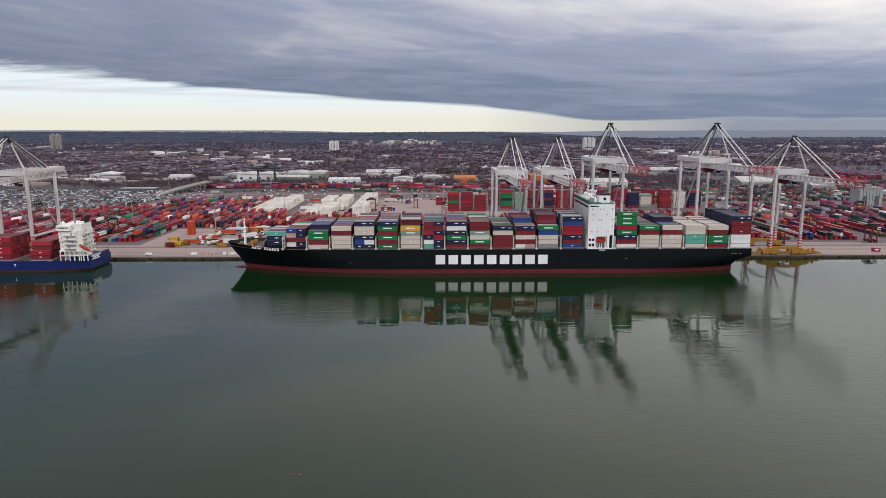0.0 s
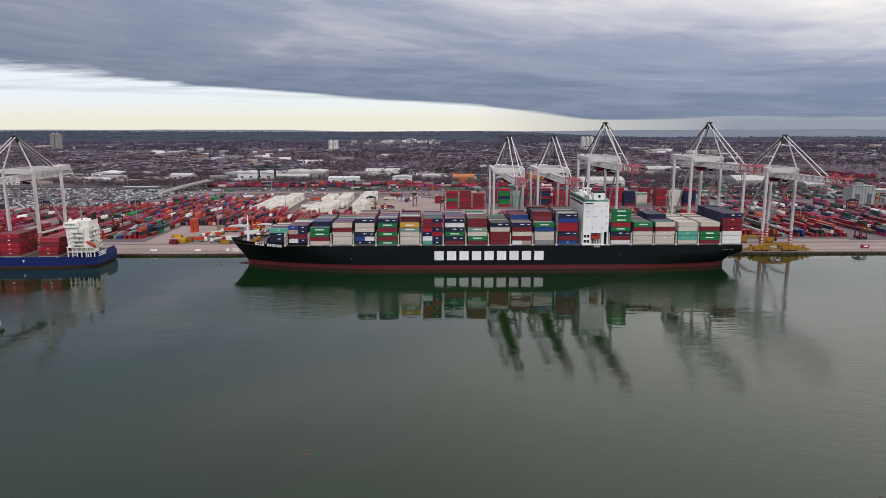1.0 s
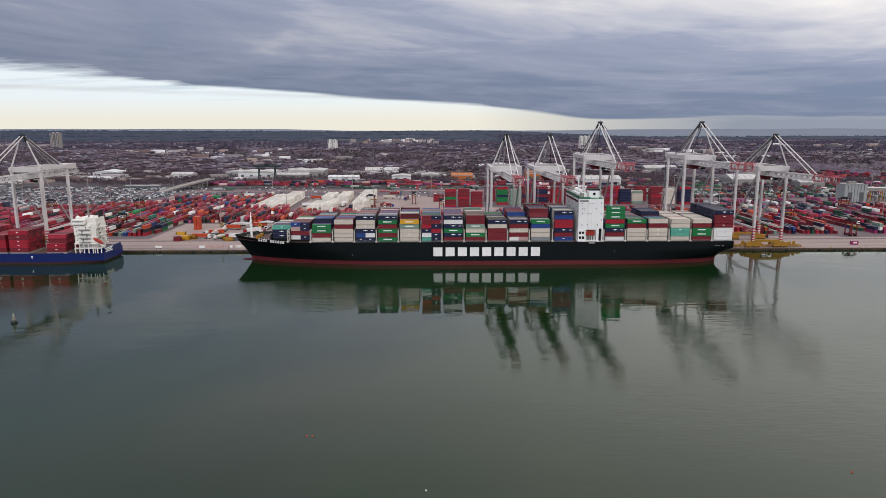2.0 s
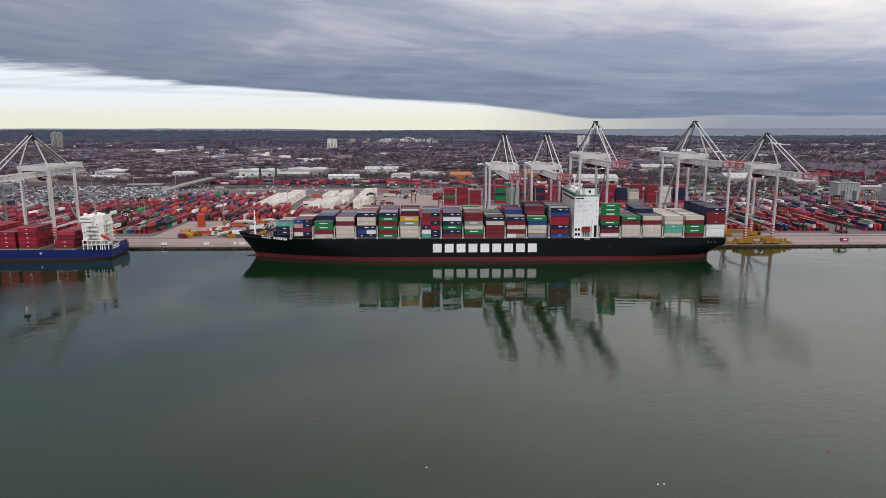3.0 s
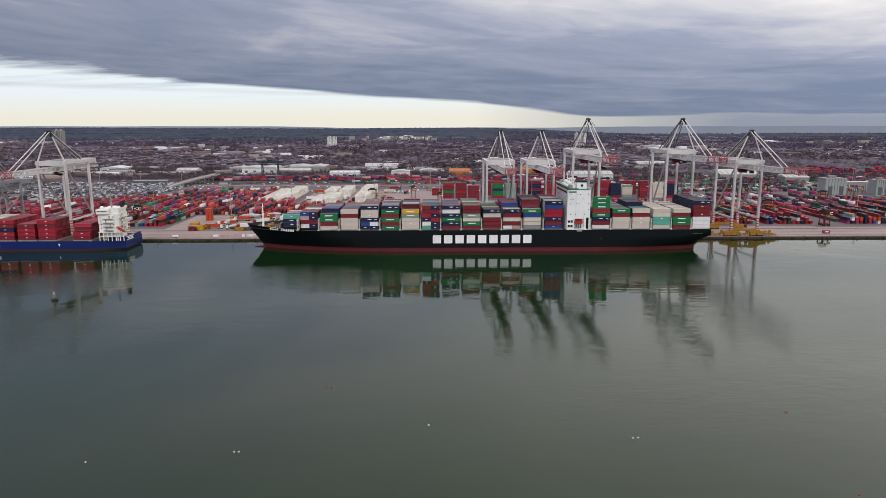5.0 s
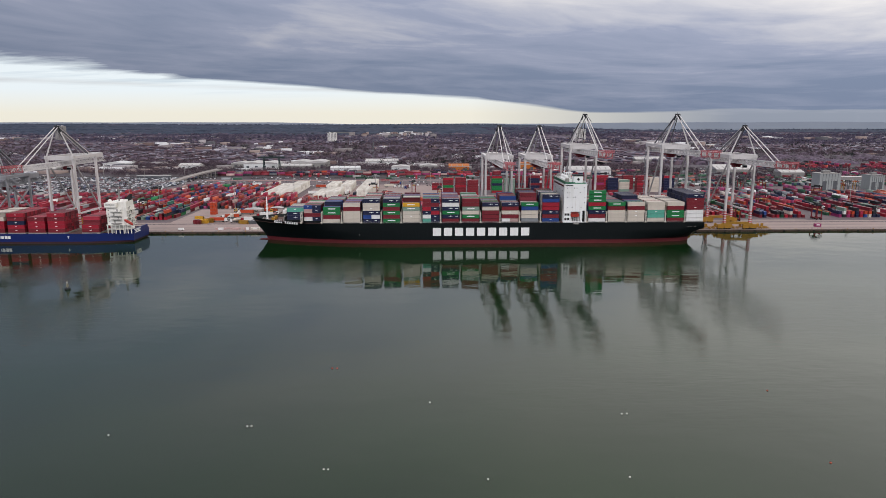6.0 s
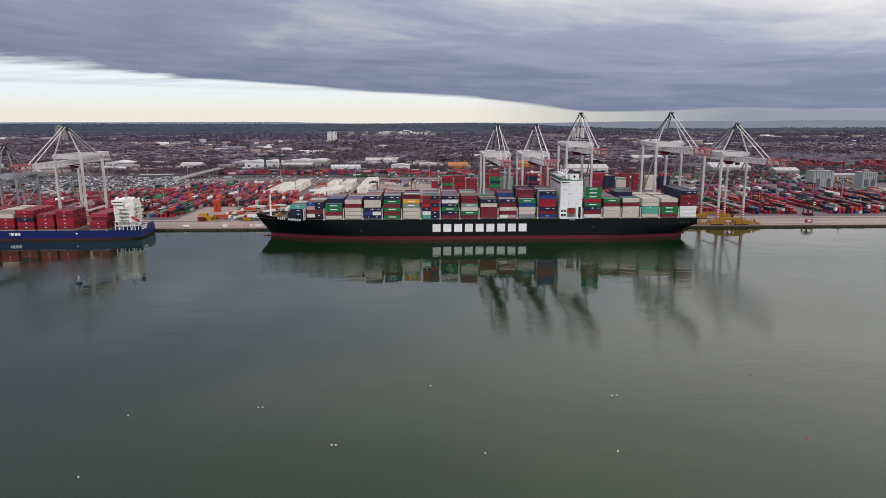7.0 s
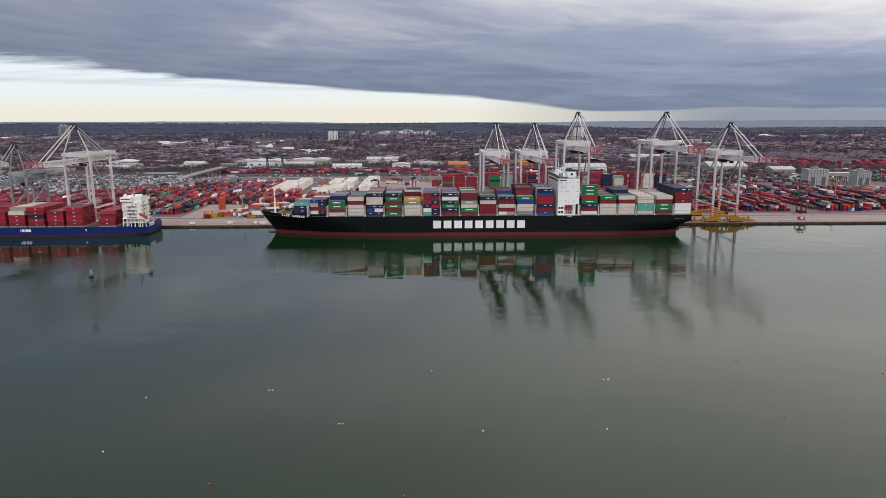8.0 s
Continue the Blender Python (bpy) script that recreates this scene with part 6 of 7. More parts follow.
SHEDS = [(-322, -264, 702, 750, 10, CLADWHITE, ROOFGREY, "long white-walled shed with a pale roof"), (-246, -184, 730, 780, 10, CLADGREY, ROOFGREY, "broad pale grey warehouse beside the sidings"), (-258, -206, 704, 724, 5.5, CLADGREY, ROOFGREY, "low pale annexe of a warehouse"),
         (-164, -116, 643, 662, 6, CLADWHITE, CLADWHITE, "long low white shed behind the sidings"), (-64, -34, 650, 676, 7, CLADWHITE, ROOFGREY, "white shed behind the rail lines"), (-18, 12, 690, 715, 6, CLADGREY, ROOFGREY, "small grey shed behind the rail lines"),
         (32, 66, 668, 694, 6.5, CLADORANGE, CLADORANGE, "bright orange clad shed behind the yard"), (150, 176, 650, 674, 12, CLADORANGE, CLADORANGE, "tall orange clad shed behind the cranes"), (214, 280, 566, 600, 8, CLADWHITE, ROOFGREY, "long white shed beyond the cranes"),
         (440, 500, 555, 600, 9, CLADGREY, ROOFGREY, "grey warehouse with shallow gables"), (515, 550, 506, 530, 8, CLADGREY, ROOFGREY, "grey store beside the rail lines"), (-430, -382, 522, 530, 4.2, CRANESHADE, ROOFGREY, "long open rail shed by the car lot", True)]
TOWN_SHEDS = [(-660, -610, 640, 670, 6, CLADGREY, ROOFGREY, "low grey warehouse beyond the car lot"), (-440, -405, 720, 745, 5, CLADWHITE, ROOFGREY, "white warehouse with shallow gables"),
         (-360, -325, 760, 790, 6, CLADGREY, ROOFGREY, "low grey warehouse at the town's edge"), (-590, -550, 760, 800, 6, CLADWHITE, CLADWHITE, "low white warehouse at the town's edge"), (-120, -60, 790, 820, 7, CLADWHITE, ROOFGREY, "pale warehouse at the town's edge"),
         (477, 503, 339, 357, 20, SILO, CLADGREY, "tall grey clad silo building", True), (539, 557, 338, 356, 18, SILO, CLADGREY, "tall grey clad silo building", True),
         (700, 790, 420, 460, 10, CLADGREY, ROOFGREY, "grey warehouse beyond the container rows"), (-820, -760, 700, 740, 6, CLADWHITE, ROOFGREY, "low white warehouse at the town's edge"),
         (560, 640, 1000, 1025, 5, CLADWHITE, CLADWHITE, "long white distribution shed"), (400, 460, 840, 870, 7, CLADGREY, ROOFGREY, "grey warehouse among bare trees")]
SHEDS += TOWN_SHEDS
for s_ in SHEDS:
    shed(*s_, doors=max(2, int((s_[1] - s_[0]) / 14)))


cv_ = thing("conveyor_gallery", "grey elevated conveyor gallery on steel trestles between silos", "conveyor")
part("gallery", B().box(503.3, 531.7, 343, 348, QZ + 12, QZ + 15.6), CLADGREY, cv_)
part("gallery_roof", B().ext_x([(342.6, QZ + 15.6), (348.4, QZ + 15.6), (345.5, QZ + 16.8)], 503.3, 531.7), ROOFGREY, cv_)
for i in range(6):
    x_ = 505.5 + i * 4.7
    part("trestle", B().beam((x_, 342.4, QZ), (x_, 344.2, QZ + 12), 0.6).beam((x_, 348.6, QZ), (x_, 346.8, QZ + 12), 0.6).beam((x_, 343, QZ + 5.4), (x_, 348, QZ + 5.4), 0.4), YELLOW if i % 3 == 1 else CRANESHADE, cv_)


def tower(x0, y0, w_, d_, h_, floors, bays, label, split=0, wall=None):
    z0 = hill(x0, y0) - 0.5
    c = thing("tower_block", label, "tower block", "tower blocks", pose(x0, y0, z0))
    n = max(1, split)
    for i in range(n):
        a = i * w_ / n
        part("wall", B().box(a + (0.8 if i else 0), a + w_ / n - 0.8, 0, d_, 0, h_), wall or CONCPALE, c)
        part("plant_room", B().box(a + w_ / n * 0.3, a + w_ / n * 0.65, d_ * 0.3, d_ * 0.7, h_, h_ + 2.8), ROOFGREY, c)
    wd = B().box(-0.9, 0.9, -0.1, 0.05, 0, 1.5).data("window", GLASS)
    for f in range(floors):
        for i in range(bays):
            p = part("window", wd, GLASS, c)
            p.location = (w_ * (i + 0.5) / bays, -0.02, 1.2 + f * h_ / floors)
    return c


tower(-1190, 1730, 28, 20, 53, 18, 6, "tall pale grey concrete tower block above the town", 2, TOWERGREY)
tower(-321, 1690, 28, 20, 34, 10, 6, "white tower block above the town", 2)
tower(503, 1903, 40, 20, 39, 12, 9, "three joined white tower slabs above the town", 3)


# flyover
ROOFDARK = paint("weathered_concrete", "a09a97", 0.85, wear=0.2)
fly = thing("flyover", "long curved concrete road flyover with parapets", "bridge")
P0, P1, P2 = Vector((-357, 462, 1.2)), Vector((-345, 505, 6.5)), Vector((-319, 556, 11.5))
pts = [(P0 * (1 - t) ** 2 + P1 * 2 * t * (1 - t) + P2 * t * t) for t in [i / 12 for i in range(13)]]
for i, (a, b_) in enumerate(zip(pts, pts[1:])):
    part("span", B().beam(a, b_, 11, 1.0), ROOFDARK, fly)
    s = (b_ - a).cross(Vector((0, 0, 1))).normalized() * 5.3
    part("parapet", B().beam(a + s + Vector((0, 0, 1)), b_ + s + Vector((0, 0, 1)), 0.35, 1.1), ROOFDARK, fly)
    part("parapet", B().beam(a - s + Vector((0, 0, 1)), b_ - s + Vector((0, 0, 1)), 0.35, 1.1), ROOFDARK, fly)
    if a.z > 5:
        part("pier", B().beam((a.x, a.y, QZ), (a.x, a.y, a.z - 0.4), 1.6), ROOFDARK, fly)
# green rail gantry
g = thing("rail_gantry_crane", "dark green rail-mounted gantry crane over the sidings", "crane", "", pose(-267, 674, QZ))
for sx in (-1, 1):
    for y in (-6, 6):
        part("leg", B().beam((sx * 13, y, 0), (sx * 13, y * 0.4, 21), 1.4), GREENSTEEL, g)
    part("end_tie", B().box(sx * 13 - 0.7, sx * 13 + 0.7, -7, 7, 1, 2.4), GREENSTEEL, g)
part("main_girder", B().box(-22, 22, -2.8, -1.2, 20, 23).box(-22, 22, 1.2, 2.8, 20, 23), GREENSTEEL, g)
part("trolley", B().box(-4, 4, -3, 3, 23, 25.4), CRANEDARK, g)
# long fence and gantry line behind the yard
fence = thing("yard_fence", "long pale fence and pipe rail along the yard's rear road", "fence")
for i in range(60):
    part("post", B().box(-300 + i * 10.5, -299.6 + i * 10.5, 429.8, 430.2, QZ, QZ + 5.6), STEEL, fence)
part("rail", B().box(-300, 320, 429.8, 430.2, QZ + 4.9, QZ + 5.6), BOX["pink"], fence)

# parked cars
nrg = np.random.default_rng(9)
cb = B()
cb.ext_y([(-2.15, 0.25), (2.15, 0.25), (2.15, 0.8), (1.2, 0.95), (0.6, 1.42), (-1.2, 1.42), (-1.9, 0.95), (-2.15, 0.9)], -0.88, 0.88)
cv, cf = np.array(cb.v), []
for fc in cb.f:
    for i in range(1, len(fc) - 1):
        cf.append((fc[0], fc[i], fc[i + 1]))
pos = []
for bx in range(11):
    for by in range(19):
        if nrg.random() < 0.22:
            continue
        x0, y0 = -700 + bx * 34, 308 + by * 12.5
        for i in range(10):
            for j in range(2):
                if nrg.random() < 0.72 and not (-358 + 0.25 * (y0 - 308) < x0 + i * 2.7) and not (abs(x0 + i * 2.7 + 366 - 0.55 * (y0 - 458)) < 12 and y0 > 445):
                    pos.append((x0 + i * 2.7, y0 + j * 5.2, QZ + 0.05))
for i in range(340):
    pos.append((nrg.uniform(-360, 300), nrg.choice([402, 407, 412, 436, 450, 462, 480, 500, 508, 520, 528]) + nrg.uniform(-1, 1), QZ + 0.05))
w, f_ = spread(cv, np.array(cf), pos, np.ones((len(pos), 3)), np.full(len(pos), math.pi / 2) + nrg.normal(0, 0.02, len(pos)))
bulk("parked_cars", w, f_, CARS, label="hundreds of parked cars in rows on a lot", category="cars")


# ---------------------------------------------------------------- town
def hills(a):
    return np.array([hill(x, y) for x, y in a])


hw = np.array([(-1, -1, 0), (1, -1, 0), (1, 1, 0), (-1, 1, 0), (-1, -1, 1), (1, -1, 1), (1, 1, 1), (-1, 1, 1), (-1, 0, 1.55), (1, 0, 1.55)], float) * (0.5, 0.5, 1)
hf = np.array([(0, 1, 5), (0, 5, 4), (2, 3, 7), (2, 7, 6), (1, 2, 6), (1, 6, 5), (3, 0, 4), (3, 4, 7), (5, 6, 9), (7, 4, 8)])
rv = np.array([(-1.04, -1.1, 0.96), (1.04, -1.1, 0.96), (1.04, 0, 1.58), (-1.04, 0, 1.58), (1.04, 1.1, 0.96), (-1.04, 1.1, 0.96), (-1.04, 0, 1.50), (1.04, 0, 1.50)], float) * (0.5, 0.5, 1)
rf = np.array([(0, 1, 2, 3), (3, 2, 4, 5), (0, 6, 7, 1), (6, 5, 4, 7)])
hp, hs, ha = [], [], []
y = 660.0
while y < 3300:
    pitch_y = 34 + 10 * min(1, (y - 660) / 2000)
    xw = 0.70 * (y + 514) + 120
    x = -xw
    while x < xw:
        a = noise.noise((x * 0.0026, y * 0.003, 1.0)) * 2.6
        dens = noise.noise((x * 0.0022, y * 0.0024, 9.0))
        run_ = nrg.integers(4, 12)
        if dens > -0.12 + 0.22 * min(1, (y - 660) / 1300) and not (y > 2250 and x < 400) and not (y < 820 and x < 80 and x > -820) and not (y < 790 and x > 250):
            for i in range(run_):
                px, py = x + i * 8.6 * math.cos(a), y + i * 8.6 * math.sin(a) + nrg.uniform(-0.6, 0.6)
                hp.append((px, py))
                hs.append((nrg.uniform(7.6, 8.8), nrg.uniform(7.5, 10), nrg.uniform(4.8, 6.2)))
                ha.append(a)
        x += run_ * 8.6 + nrg.uniform(10, 44) + (y - 660) * 0.012
    y += pitch_y
hp = np.array(hp)
hz = hills(hp)
p3 = np.column_stack([hp, hz])
town = thing("town_houses", "terraces of brick houses with dark pitched roofs", "houses", kind="stuff")
w, f_ = spread(hw, hf, p3, hs, ha)
bulk("walls", w, f_, WALLS, town)
w, f_ = spread(rv, rf, p3, hs, ha)
bulk("roofs", w, f_, ROOFS, town)

# larger flat-roofed buildings, strewn and in clusters
bt = np.array([(-1, -1, 0), (1, -1, 0), (1, 1, 0), (-1, 1, 0), (-1, -1, 1), (1, -1, 1), (1, 1, 1), (-1, 1, 1)], float) * (0.5, 0.5, 1)
bf = np.array([(4, 5, 6, 7), (0, 1, 5, 4), (1, 2, 6, 5), (2, 3, 7, 6), (3, 0, 4, 7)])
bp, bs, ba = [], [], []
for i in range(430):
    y = nrg.uniform(830, 3600)
    x = nrg.uniform(-1, 1) * (0.7 * (y + 514))
    if y > 2200 and x < 500:
        continue
    bp.append((x, y)), bs.append((nrg.uniform(8, 24), nrg.uniform(8, 14), nrg.uniform(4, 8))), ba.append(nrg.uniform(-0.5, 0.5))
for cx, cy, sx, sy, n, hh in ((-118, 2280, 130, 110, 70, 20.5), (-700, 1500, 130, 120, 22, 15), (700, 1650, 160, 80, 24, 13), (-1350, 1950, 150, 60, 12, 12), (-480, 1250, 160, 60, 16, 12), (1500, 2200, 200, 100, 14, 16), (-620, 860, 200, 60, 22, 6), (-560, 690, 240, 60, 34, 6), (-700, 600, 120, 40, 10, 5), (700, 1350, 300, 100, 14, 8), (-350, 1120, 130, 50, 12, 12), (-70, 770, 160, 60, 34, 6), (-260, 840, 150, 50, 24, 6), (90, 740, 100, 50, 16, 6), (250, 820, 120, 60, 16, 6)):
    for i in range(n):
        bp.append((cx + nrg.normal(0, sx * 0.6), cy + nrg.normal(0, sy * 0.6))), bs.append((nrg.uniform(9, 24) if hh > 20 else nrg.uniform(14, 46), nrg.uniform(12, 26), nrg.uniform(0.5, 1.0) * hh)), ba.append(nrg.uniform(-0.3, 0.3))
bp = np.array(bp)
p3 = np.column_stack([bp, hills(bp) - 0.5])
w, f_ = spread(bt, bf, p3, bs, ba)
bulk("commercial_buildings", w, f_, BLOCKS, label="flat-roofed offices, schools and shops among the houses", category="buildings")


# trees: trunk, limbs and a loose crown of small twig clumps
def tree_template(seed, clumps, size, dense):
    r = random.Random(seed)
    v, f = [], []

    def tri(a, b_, c_):
        o = len(v)
        v.extend([a, b_, c_])
        f.append((o, o + 1, o + 2))
    for k_ in range(3):
        a0, a1 = k_ * 2.1, (k_ + 1) * 2.1
        lo = [(0.035 * math.cos(a), 0.035 * math.sin(a), 0) for a in (a0, a1)]
        hi = [(0.012 * math.cos(a), 0.012 * math.sin(a), 0.6) for a in (a0, a1)]
        tri(lo[0], lo[1], hi[1]), tri(lo[0], hi[1], hi[0])
    for k_ in range(5):
        a, l_ = r.uniform(0, 6.28), r.uniform(0.2, 0.36)
        z_ = r.uniform(0.25, 0.5)
        e = (l_ * math.cos(a), l_ * math.sin(a), z_ + r.uniform(0.2, 0.4))
        tri((0.02, 0, z_), (-0.01, 0.02, z_), e)
    lobes = [(r.uniform(-0.34, 0.34), r.uniform(-0.34, 0.34), r.uniform(0.26, 0.76), r.uniform(0.18, 0.3)) for _ in range(8)]
    for _ in range(clumps):
        lx, ly, lz, lr = r.choice(lobes)
        d = Vector((r.gauss(0, 1), r.gauss(0, 1), r.gauss(0, 1))).normalized() * lr * r.uniform(0.35, 1.05) ** 0.6
        c_ = Vector((lx, ly, lz)) + d
        a = [Vector((r.uniform(-1, 1), r.uniform(-1, 1), r.uniform(-1, 1))) * size * dense for _ in range(3)]
        tri(*[tuple(c_ + q_) for q_ in a])
    return np.array(v), np.array(f)


def plant_trees(name, pts_, mat, seeds, clumps, size, dense, hmin, hmax, label):
    pts_ = np.array(pts_)
    z_ = hills(pts_) - 0.2
    vs, fs, o = [], [], 0
    pick = nrg.integers(0, len(seeds), len(pts_))
    for i, s in enumerate(seeds):
        sel = pick == i
        if not sel.any():
            continue
        h_ = nrg.uniform(hmin, hmax, sel.sum())
        wd = h_ * nrg.uniform(0.85, 1.25, sel.sum())
        w, f_ = spread(*tree_template(s, clumps, size, dense), np.column_stack([pts_[sel], z_[sel]]), np.column_stack([wd, wd, h_]), nrg.uniform(0, 6.28, sel.sum()))
        vs.append(w), fs.append(f_ + o)
        o += len(w)
    bulk(name, np.vstack(vs), np.vstack(fs), mat, label=label, category="trees")


def scatter(n, y0, y1, power, thresh, seed_, keep=None):
    res = []
    while len(res) < n:
        y = y0 + (y1 - y0) * nrg.random() ** power
        x = nrg.uniform(-1, 1) * (0.70 * (y + 514) + 60)
        if noise.noise((x * 0.003, y * 0.003, seed_)) < thresh or (keep and not keep(x, y)):
            continue
        res.append((x, y))
    return res


ok = lambda x, y: not (y < 760 and -820 < x < 70) and not (y < 1000 and x > 300)
plant_trees("bare_trees", scatter(6000, 700, 1750, 1.0, -0.3, 2.0, ok), TWIGS, range(8), 60, 0.115, 1.0, 6, 13, "bare brown winter trees among the houses")
plant_trees("bare_trees", scatter(11500, 1600, 3500, 1.0, -0.35, 2.0, lambda x, y: y < 2400 or x > 300), TWIGS_HAZED, range(8, 12), 28, 0.19, 1.0, 7, 14, "far bare winter trees among the roofs")
plant_trees("conifer_trees", scatter(800, 720, 2600, 1.0, 0.0, 5.0, ok), PINES, range(20, 24), 80, 0.11, 1.0, 7, 14, "dark conifer trees among the houses")
edge = []
for x_, y_ in zip(nrg.uniform(-900, 900, 5200), nrg.choice([575, 590, 600, 612, 628, 650, 705, 720, 735, 750, 765, 790, 815, 840, 870, 900], 5200) + nrg.normal(0, 9, 5200)):
    if noise.noise((x_ * 0.006, y_ * 0.012, 12.0)) > -0.12 and not any(q_[0] - 5 < x_ < q_[1] + 5 and q_[2] - 16 < y_ < q_[3] + 6 for q_ in SHEDS) and not (y_ < 570 and x_ > 300) and not (680 < y_ < 770 and x_ > 400) and not (y_ < 566 and x_ < -330):
        edge.append((x_, y_))
plant_trees("bare_trees", edge, TWIGS, range(30, 36), 110, 0.085, 1.0, 4, 9.5, "bare trees and scrub along the rail lines")
scrub = []
while len(scrub) < 2600:
    x_, y_ = nrg.uniform(-620, 420), nrg.uniform(604, 800)
    if noise.noise((x_ * 0.01, y_ * 0.014, 17.0)) > -0.2 and not any(q_[0] - 4 < x_ < q_[1] + 4 and q_[2] - 12 < y_ < q_[3] + 4 for q_ in SHEDS):
        scrub.append((x_, y_))
plant_trees("bare_trees", scrub, TWIGS, range(40, 45), 70, 0.12, 1.0, 3, 7.5, "low bare scrub and hedges between the sheds")
scrub = []
while len(scrub) < 420:
    x_, y_ = nrg.uniform(270, 760), nrg.uniform(384, 620)
    if noise.noise((x_ * 0.012, y_ * 0.016, 23.0)) > 0.05 and not any(q_[0] - 4 < x_ < q_[1] + 4 and q_[2] - 10 < y_ < q_[3] + 4 for q_ in SHEDS):
        scrub.append((x_, y_))
plant_trees("bare_trees", scrub, TWIGS, range(46, 50), 110, 0.1, 1.0, 4, 9, "bare trees and scrub between the far container rows")
items = []
for y_, x0, x1, h2 in ((560, -330, 300, 2), (567, -330, 300, 2), (574, -320, 300, 2), (580, -320, 300, 2), (588, -300, 330, 2), (598, -120, 330, 2)):
    x_ = x0
    while x_ < x1:
        if nrg.random() < 0.82:
            for lev in range(1 + (nrg.random() < 0.6) * (h2 - 1)):
                items.append((x_, y_, QZ + 1.0 + lev * 2.75, draw(rng, dict(maroon=8, red=2, magenta=4, pink=1.6, orange=0.8, grey=2, navy=2, black=2, white=0.5))))
        x_ += 12.8 + (nrg.random() < 0.1) * 16
boxes("rail_wagons", items, 0.0, "rows of dull red and purple boxes on rail wagons", True)
wx, wy = np.arange(-3900, 3901, 26.0), np.arange(2130, 4400, 21.0)
cv = []
for y in wy:
    for x in wx:
        edge_ = 2330 + 380 * noise.noise((x * 0.0018, 4.0, 0)) + (700 if x > 900 else 700 * smooth01((x - 100) / 800))
        gone = y < edge_ or noise.noise((x * 0.0035, y * 0.0035, 21.0)) < -0.32
        up = -6 if gone else 5.0 + 5.0 * noise.noise((x * 0.05, y * 0.05, 2.0)) + 2.0 * noise.noise((x * 0.013, y * 0.013, 6.0))
        cv.append((x + 9 * noise.noise((x * 0.3, y * 0.3, 1)), y, hill(x, y) + up))
nw = len(wx)
bulk("far_woodland", cv, [(j * nw + i, j * nw + i + 1, (j + 1) * nw + i + 1, (j + 1) * nw + i) for j in range(len(wy) - 1) for i in range(nw - 1)], HAZEWOOD, label="dense far woodland covering the hills, blue-grey with painted haze", category="woodland")
# wooded crest along the skyline
cx_ = np.arange(-3900, 3901, 7.0)
cr = []
for j, y in enumerate((4290, 4320, 4350, 4380)):
    for x in cx_:
        cr.append((x, y, hill(x, y) + (-4 if j in (0, 3) else 8.5 + 3.5 * noise.noise((x * 0.012, y * 0.1, 3.0)) + nrg.normal(0, 2.4))))
nc = len(cx_)
bulk("far_woodland", cr, [(j * nc + i, j * nc + i + 1, (j + 1) * nc + i + 1, (j + 1) * nc + i) for j in range(3) for i in range(nc - 1)], HAZEWOOD, label="uneven wooded crest along the skyline", category="woodland")
# tangled canopy of bare trees over gardens and streets
tc_, tf_ = [], []
y = 780.0
rows_ = []
while y < 2700:
    st = 7.0 + (y - 780) * 0.006
    rows_.append(y)
    y += st
txs = np.arange(-1.0, 1.0001, 1 / 170.0)
nt_ = len(txs)
for y in rows_:
    for u_ in txs:
        x = u_ * (0.70 * (y + 514) + 80)
        d_ = noise.noise((x * 0.011, y * 0.011, 31.0)) + 0.7 * noise.noise((x * 0.035, y * 0.035, 8.0))
        bare = d_ < 0.06 or any(q_[0] - 12 < x < q_[1] + 12 and q_[2] - 30 < y < q_[3] + 8 for q_ in SHEDS) or (y < 785 and x > 330) or (y < 830 and -300 < x < 120)
        up = -3.0 if bare else 3.2 + 3.5 * min(d_, 1) + nrg.normal(0, 1.5)
        tc_.append((x + nrg.normal(0, 1.6), y + nrg.normal(0, 1.6), hill(x, y) + up))
tf_ = [(j * nt_ + i, j * nt_ + i + 1, (j + 1) * nt_ + i + 1, (j + 1) * nt_ + i) for j in range(len(rows_) - 1) for i in range(nt_ - 1)]
bulk("winter_canopy", tc_, tf_, CANOPY, label="tangled purple-brown canopy of bare winter trees", category="trees")
# far ridge
rd = B()
xs = np.linspace(-5000, 5000, 240)
for x in xs:
    s = 36 + 5.0 * noise.noise((x * 0.0016, 5.0, 0)) + 1.6 * noise.noise((x * 0.006, 8.0, 0)) + 13.0 * smooth01((-x - 500) / 900) + 9.0 * smooth01((x - 700) / 900)
    rd.v += [(x, FAR - 20, -60), (x, FAR - 20, s), (x, FAR, -60), (x, FAR, s - 1)]
for i in range(len(xs) - 1):
    a = 4 * i
    rd.f += [(a, a + 4, a + 5, a + 1), (a + 1, a + 5, a + 7, a + 3)]
# hills glow weakly: haze added as emission over a pale blue-grey
k = Nodes("far_hills_haze_glow", 0.95)
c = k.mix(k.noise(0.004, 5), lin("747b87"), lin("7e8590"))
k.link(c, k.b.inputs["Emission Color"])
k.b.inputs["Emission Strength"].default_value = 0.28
tagged(part("backdrop", rd, k.base(c)), "pale blue-grey hills on the horizon, glowing faintly for haze", "hills", kind="structure")


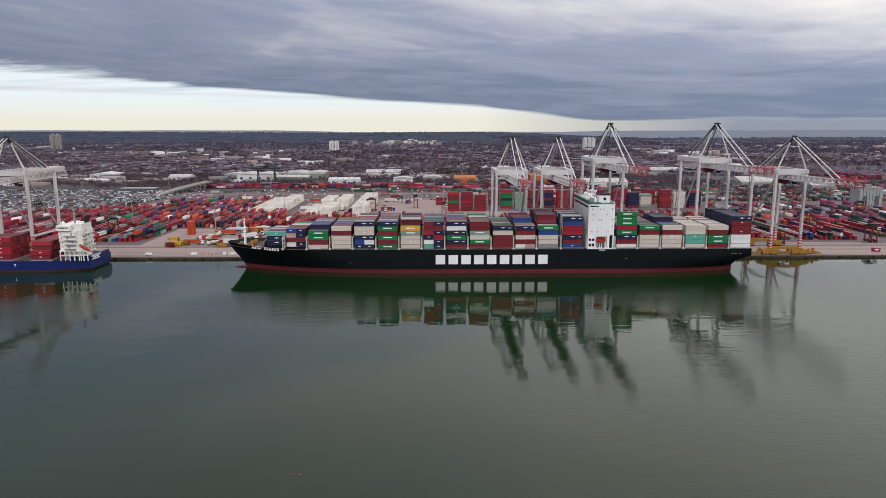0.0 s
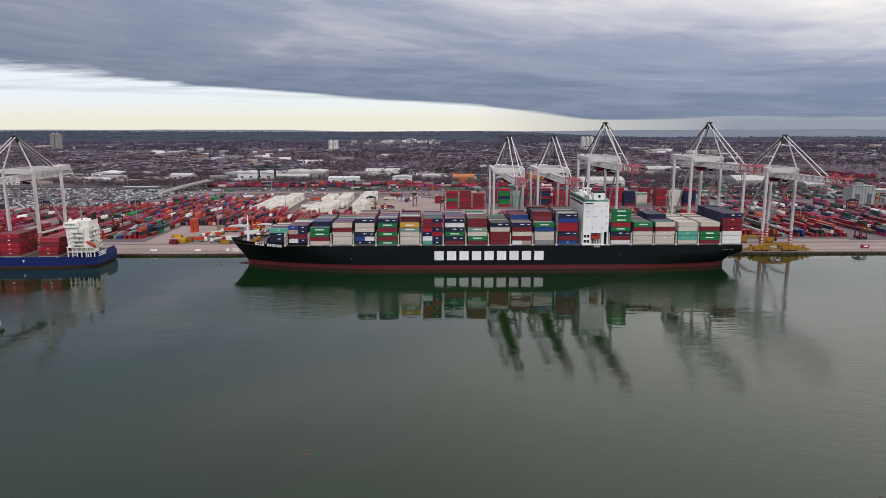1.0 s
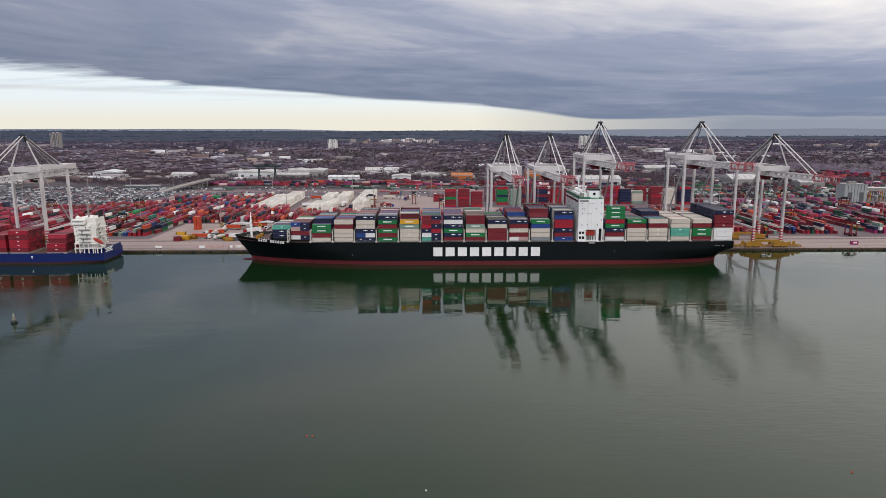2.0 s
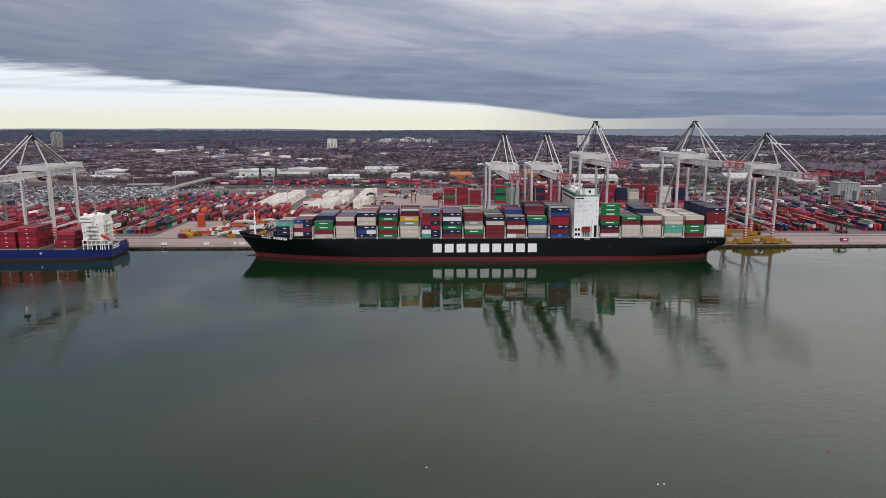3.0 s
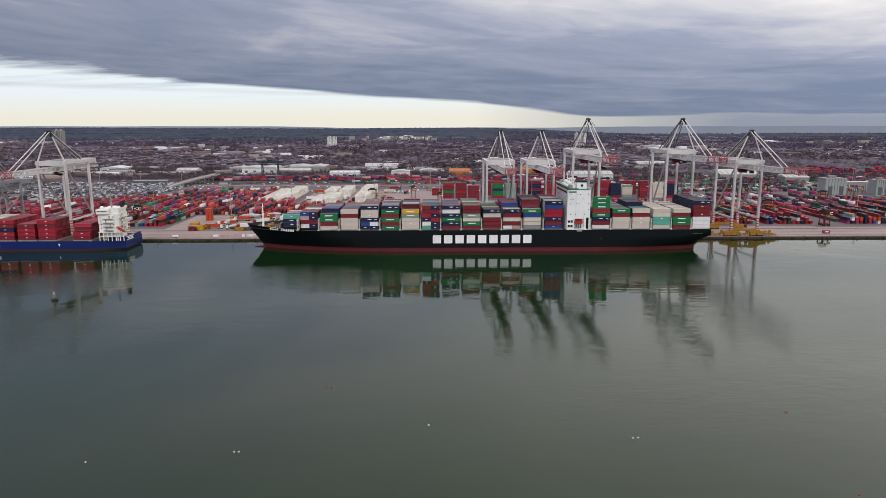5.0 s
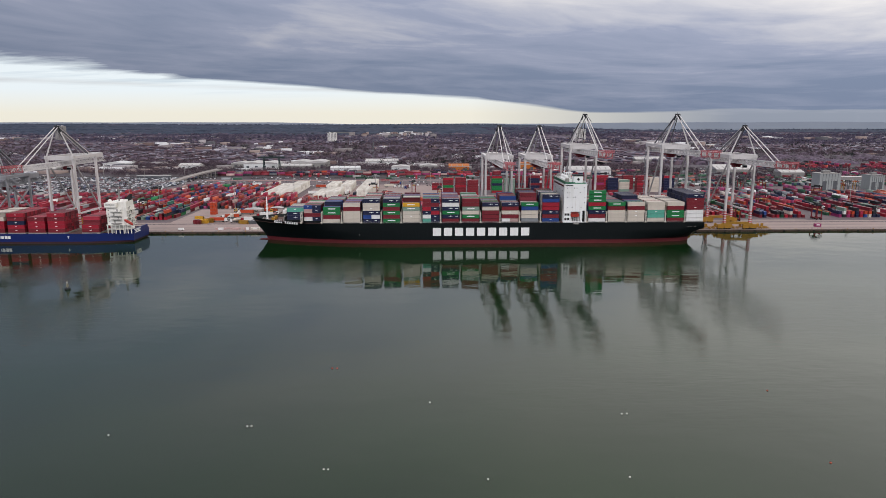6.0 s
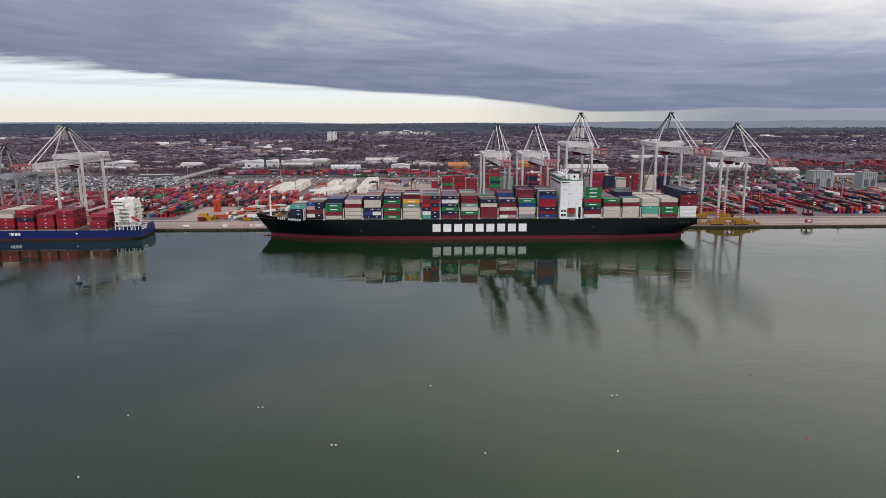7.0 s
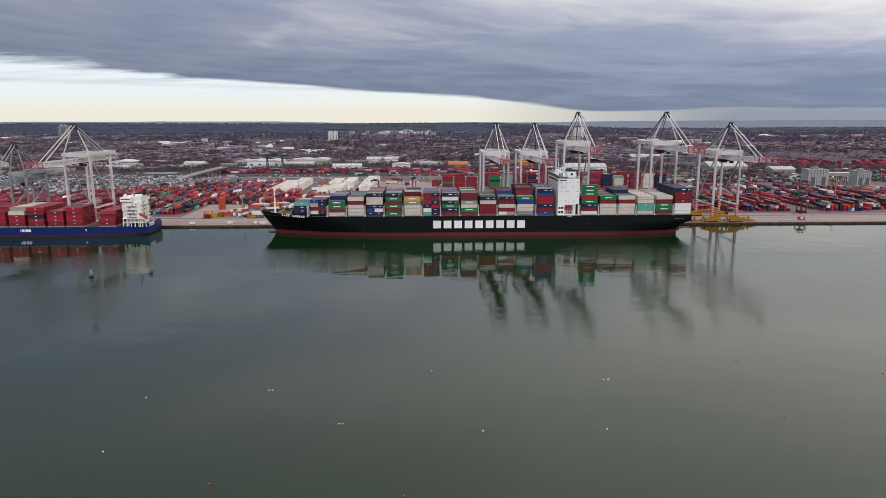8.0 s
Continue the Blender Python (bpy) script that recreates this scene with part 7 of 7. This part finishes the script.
# ---------------------------------------------------------------- floats and buoy
def mooring_float(color, r_):
    word = "red" if color is BUOYRED else "white"
    c = thing("mooring_float", f"small round {word} mooring float on the water", "float", "mooring floats")
    part("ball", B().lathe(0, 0, [(0.15 * r_, -0.7 * r_), (0.75 * r_, -0.4 * r_), (r_, 0.1 * r_), (0.85 * r_, 0.6 * r_), (0.4 * r_, 0.95 * r_), (0.1 * r_, 1.02 * r_)], 14), color, c, "", True)
    part("eye", B().lathe(0, 0, [(0.16 * r_, 0.95 * r_), (0.2 * r_, 1.2 * r_), (0.12 * r_, 1.35 * r_)], 8), FENDER, c)
    return c


fr_, fw = mooring_float(BUOYRED, 0.3), mooring_float(BUOYWHITE, 0.28)
fr_.matrix_world = pose(-37.0, -248.9, WZ)
fw.matrix_world = pose(-94.8, -301.4, WZ)
for x_, y_ in ((-91.7, -338.2), (13.9, -328.3), (58.9, -290.2), (60.6, -290.0), (-55.8, -296.4), (-54.5, -296.4), (-29.0, -322.4), (-27.8, -322.5), (50.5, -328.0), (-1.0, -280.3)):
    copy_thing(fw, pose(x_, y_, WZ))
for x_, y_ in ((-57.1, -355.7), (-8.0, -362.5), (113.2, -273.0), (106.4, -321.8), (160.0, -286.6), (-35.2, -249.0)):
    copy_thing(fr_, pose(x_, y_, WZ))
by = thing("beacon_buoy", "dark beacon buoy with a dull pale cage and topmark", "buoy", "", pose(-195.6, -128.6, WZ))
part("float_body", B().lathe(0, 0, [(1.2, -0.5), (1.5, 0.0), (1.5, 0.7), (1.0, 1.0)], 16), CRANEDARK, by, "dark float body", True)
cg = B()
for i in range(4):
    a = i * math.pi / 2 + 0.4
    cg.beam((0.9 * math.cos(a), 0.9 * math.sin(a), 0.8), (0.3 * math.cos(a), 0.3 * math.sin(a), 3.4), 0.22)
part("cage", cg, BUOYDULL, by)
part("panel", B().box(-0.5, 0.5, -0.5, 0.5, 1.6, 2.9), BUOYDULL, by)
part("lantern", B().lathe(0, 0, [(0.3, 3.4), (0.3, 3.9), (0.12, 4.1)], 10), BUOYWHITE, by)
part("topmark", B().beam((-0.5, 0, 4.1), (0.5, 0, 4.9), 0.16).beam((0.5, 0, 4.1), (-0.5, 0, 4.9), 0.16), BUOYDULL, by)

# sidings and service road behind the yard
TRACK = paint("rusty_track_bed", "4a4140", 0.95, wear=0.3, streak=False)
for y_, w_ in ((520, 3), (527, 3), (534, 3), (556, 3), (563, 3), (570, 3), (594, 3)):
    tagged(part("rail_track", B().box(-700, 420, y_ - w_ / 2, y_ + w_ / 2, QZ, QZ + 0.12), TRACK), "rusty railway track on a dark bed", "rail track", kind="structure")
tagged(part("road", B().box(-760, 700, 412, 424, QZ + 0.04, QZ + 0.09), ASPHALT), "service road behind the yard", "road", kind="structure")

lm2 = thing("lattice_mast", "slim grey lattice radio mast among the houses", "radio mast", "", pose(-114, 900, hill(-114, 900)))
for sx, sy in ((-1, -1), (1, -1), (0, 1)):
    part("leg", B().beam((sx * 2.0, sy * 2.0, 0), (sx * 0.4, sy * 0.4, 44), 0.35), CRANEGREY, lm2)
for i in range(14):
    w0 = 2.0 - 1.6 * i / 14
    part("brace", B().beam((-w0, -w0, i * 3.1), (w0, -w0, i * 3.1 + 3.1), 0.22), CRANEGREY, lm2)

# nearest trees by the sidings, one by one
rng = random.Random(31)
made_ = 0
while made_ < 44:
    x_, y_ = rng.uniform(-420, 300), rng.choice([560, 596, 604, 616])
    if any(q_[0] - 6 < x_ < q_[1] + 6 and q_[2] - 14 < y_ < q_[3] + 6 for q_ in SHEDS):
        continue
    made_ += 1
    h_ = rng.uniform(7, 12)
    tv, tf = tree_template(100 + made_ % 5, 190, 0.06, 1.0)
    tv = tv * (h_, h_, h_)
    t_ = thing("tree", "bare brown winter tree beside the sidings", "tree", "trees by the sidings", pose(x_, y_, hill(x_, y_), 0, 0, rng.uniform(0, 360)))
    tb = B()
    tb.tube((0, 0, 0), (0, 0, h_ * 0.55), 0.26, 6, 0.1)
    for a in range(4):
        an = a * 1.57 + rng.uniform(-0.4, 0.4)
        tb.tube((0, 0, h_ * (0.28 + 0.06 * a)), (math.cos(an) * h_ * 0.28, math.sin(an) * h_ * 0.28, h_ * (0.55 + 0.06 * a)), 0.1, 5, 0.04)
    part("trunk", tb, BARK, t_)
    me_ = bpy.data.meshes.new("crown")
    me_.from_pydata([tuple(p) for p in tv[33:]], [], [tuple(int(i) - 33 for i in q_) for q_ in tf if min(q_) >= 33])
    me_.materials.append(TWIGS)
    part("crown", me_, TWIGS, t_)
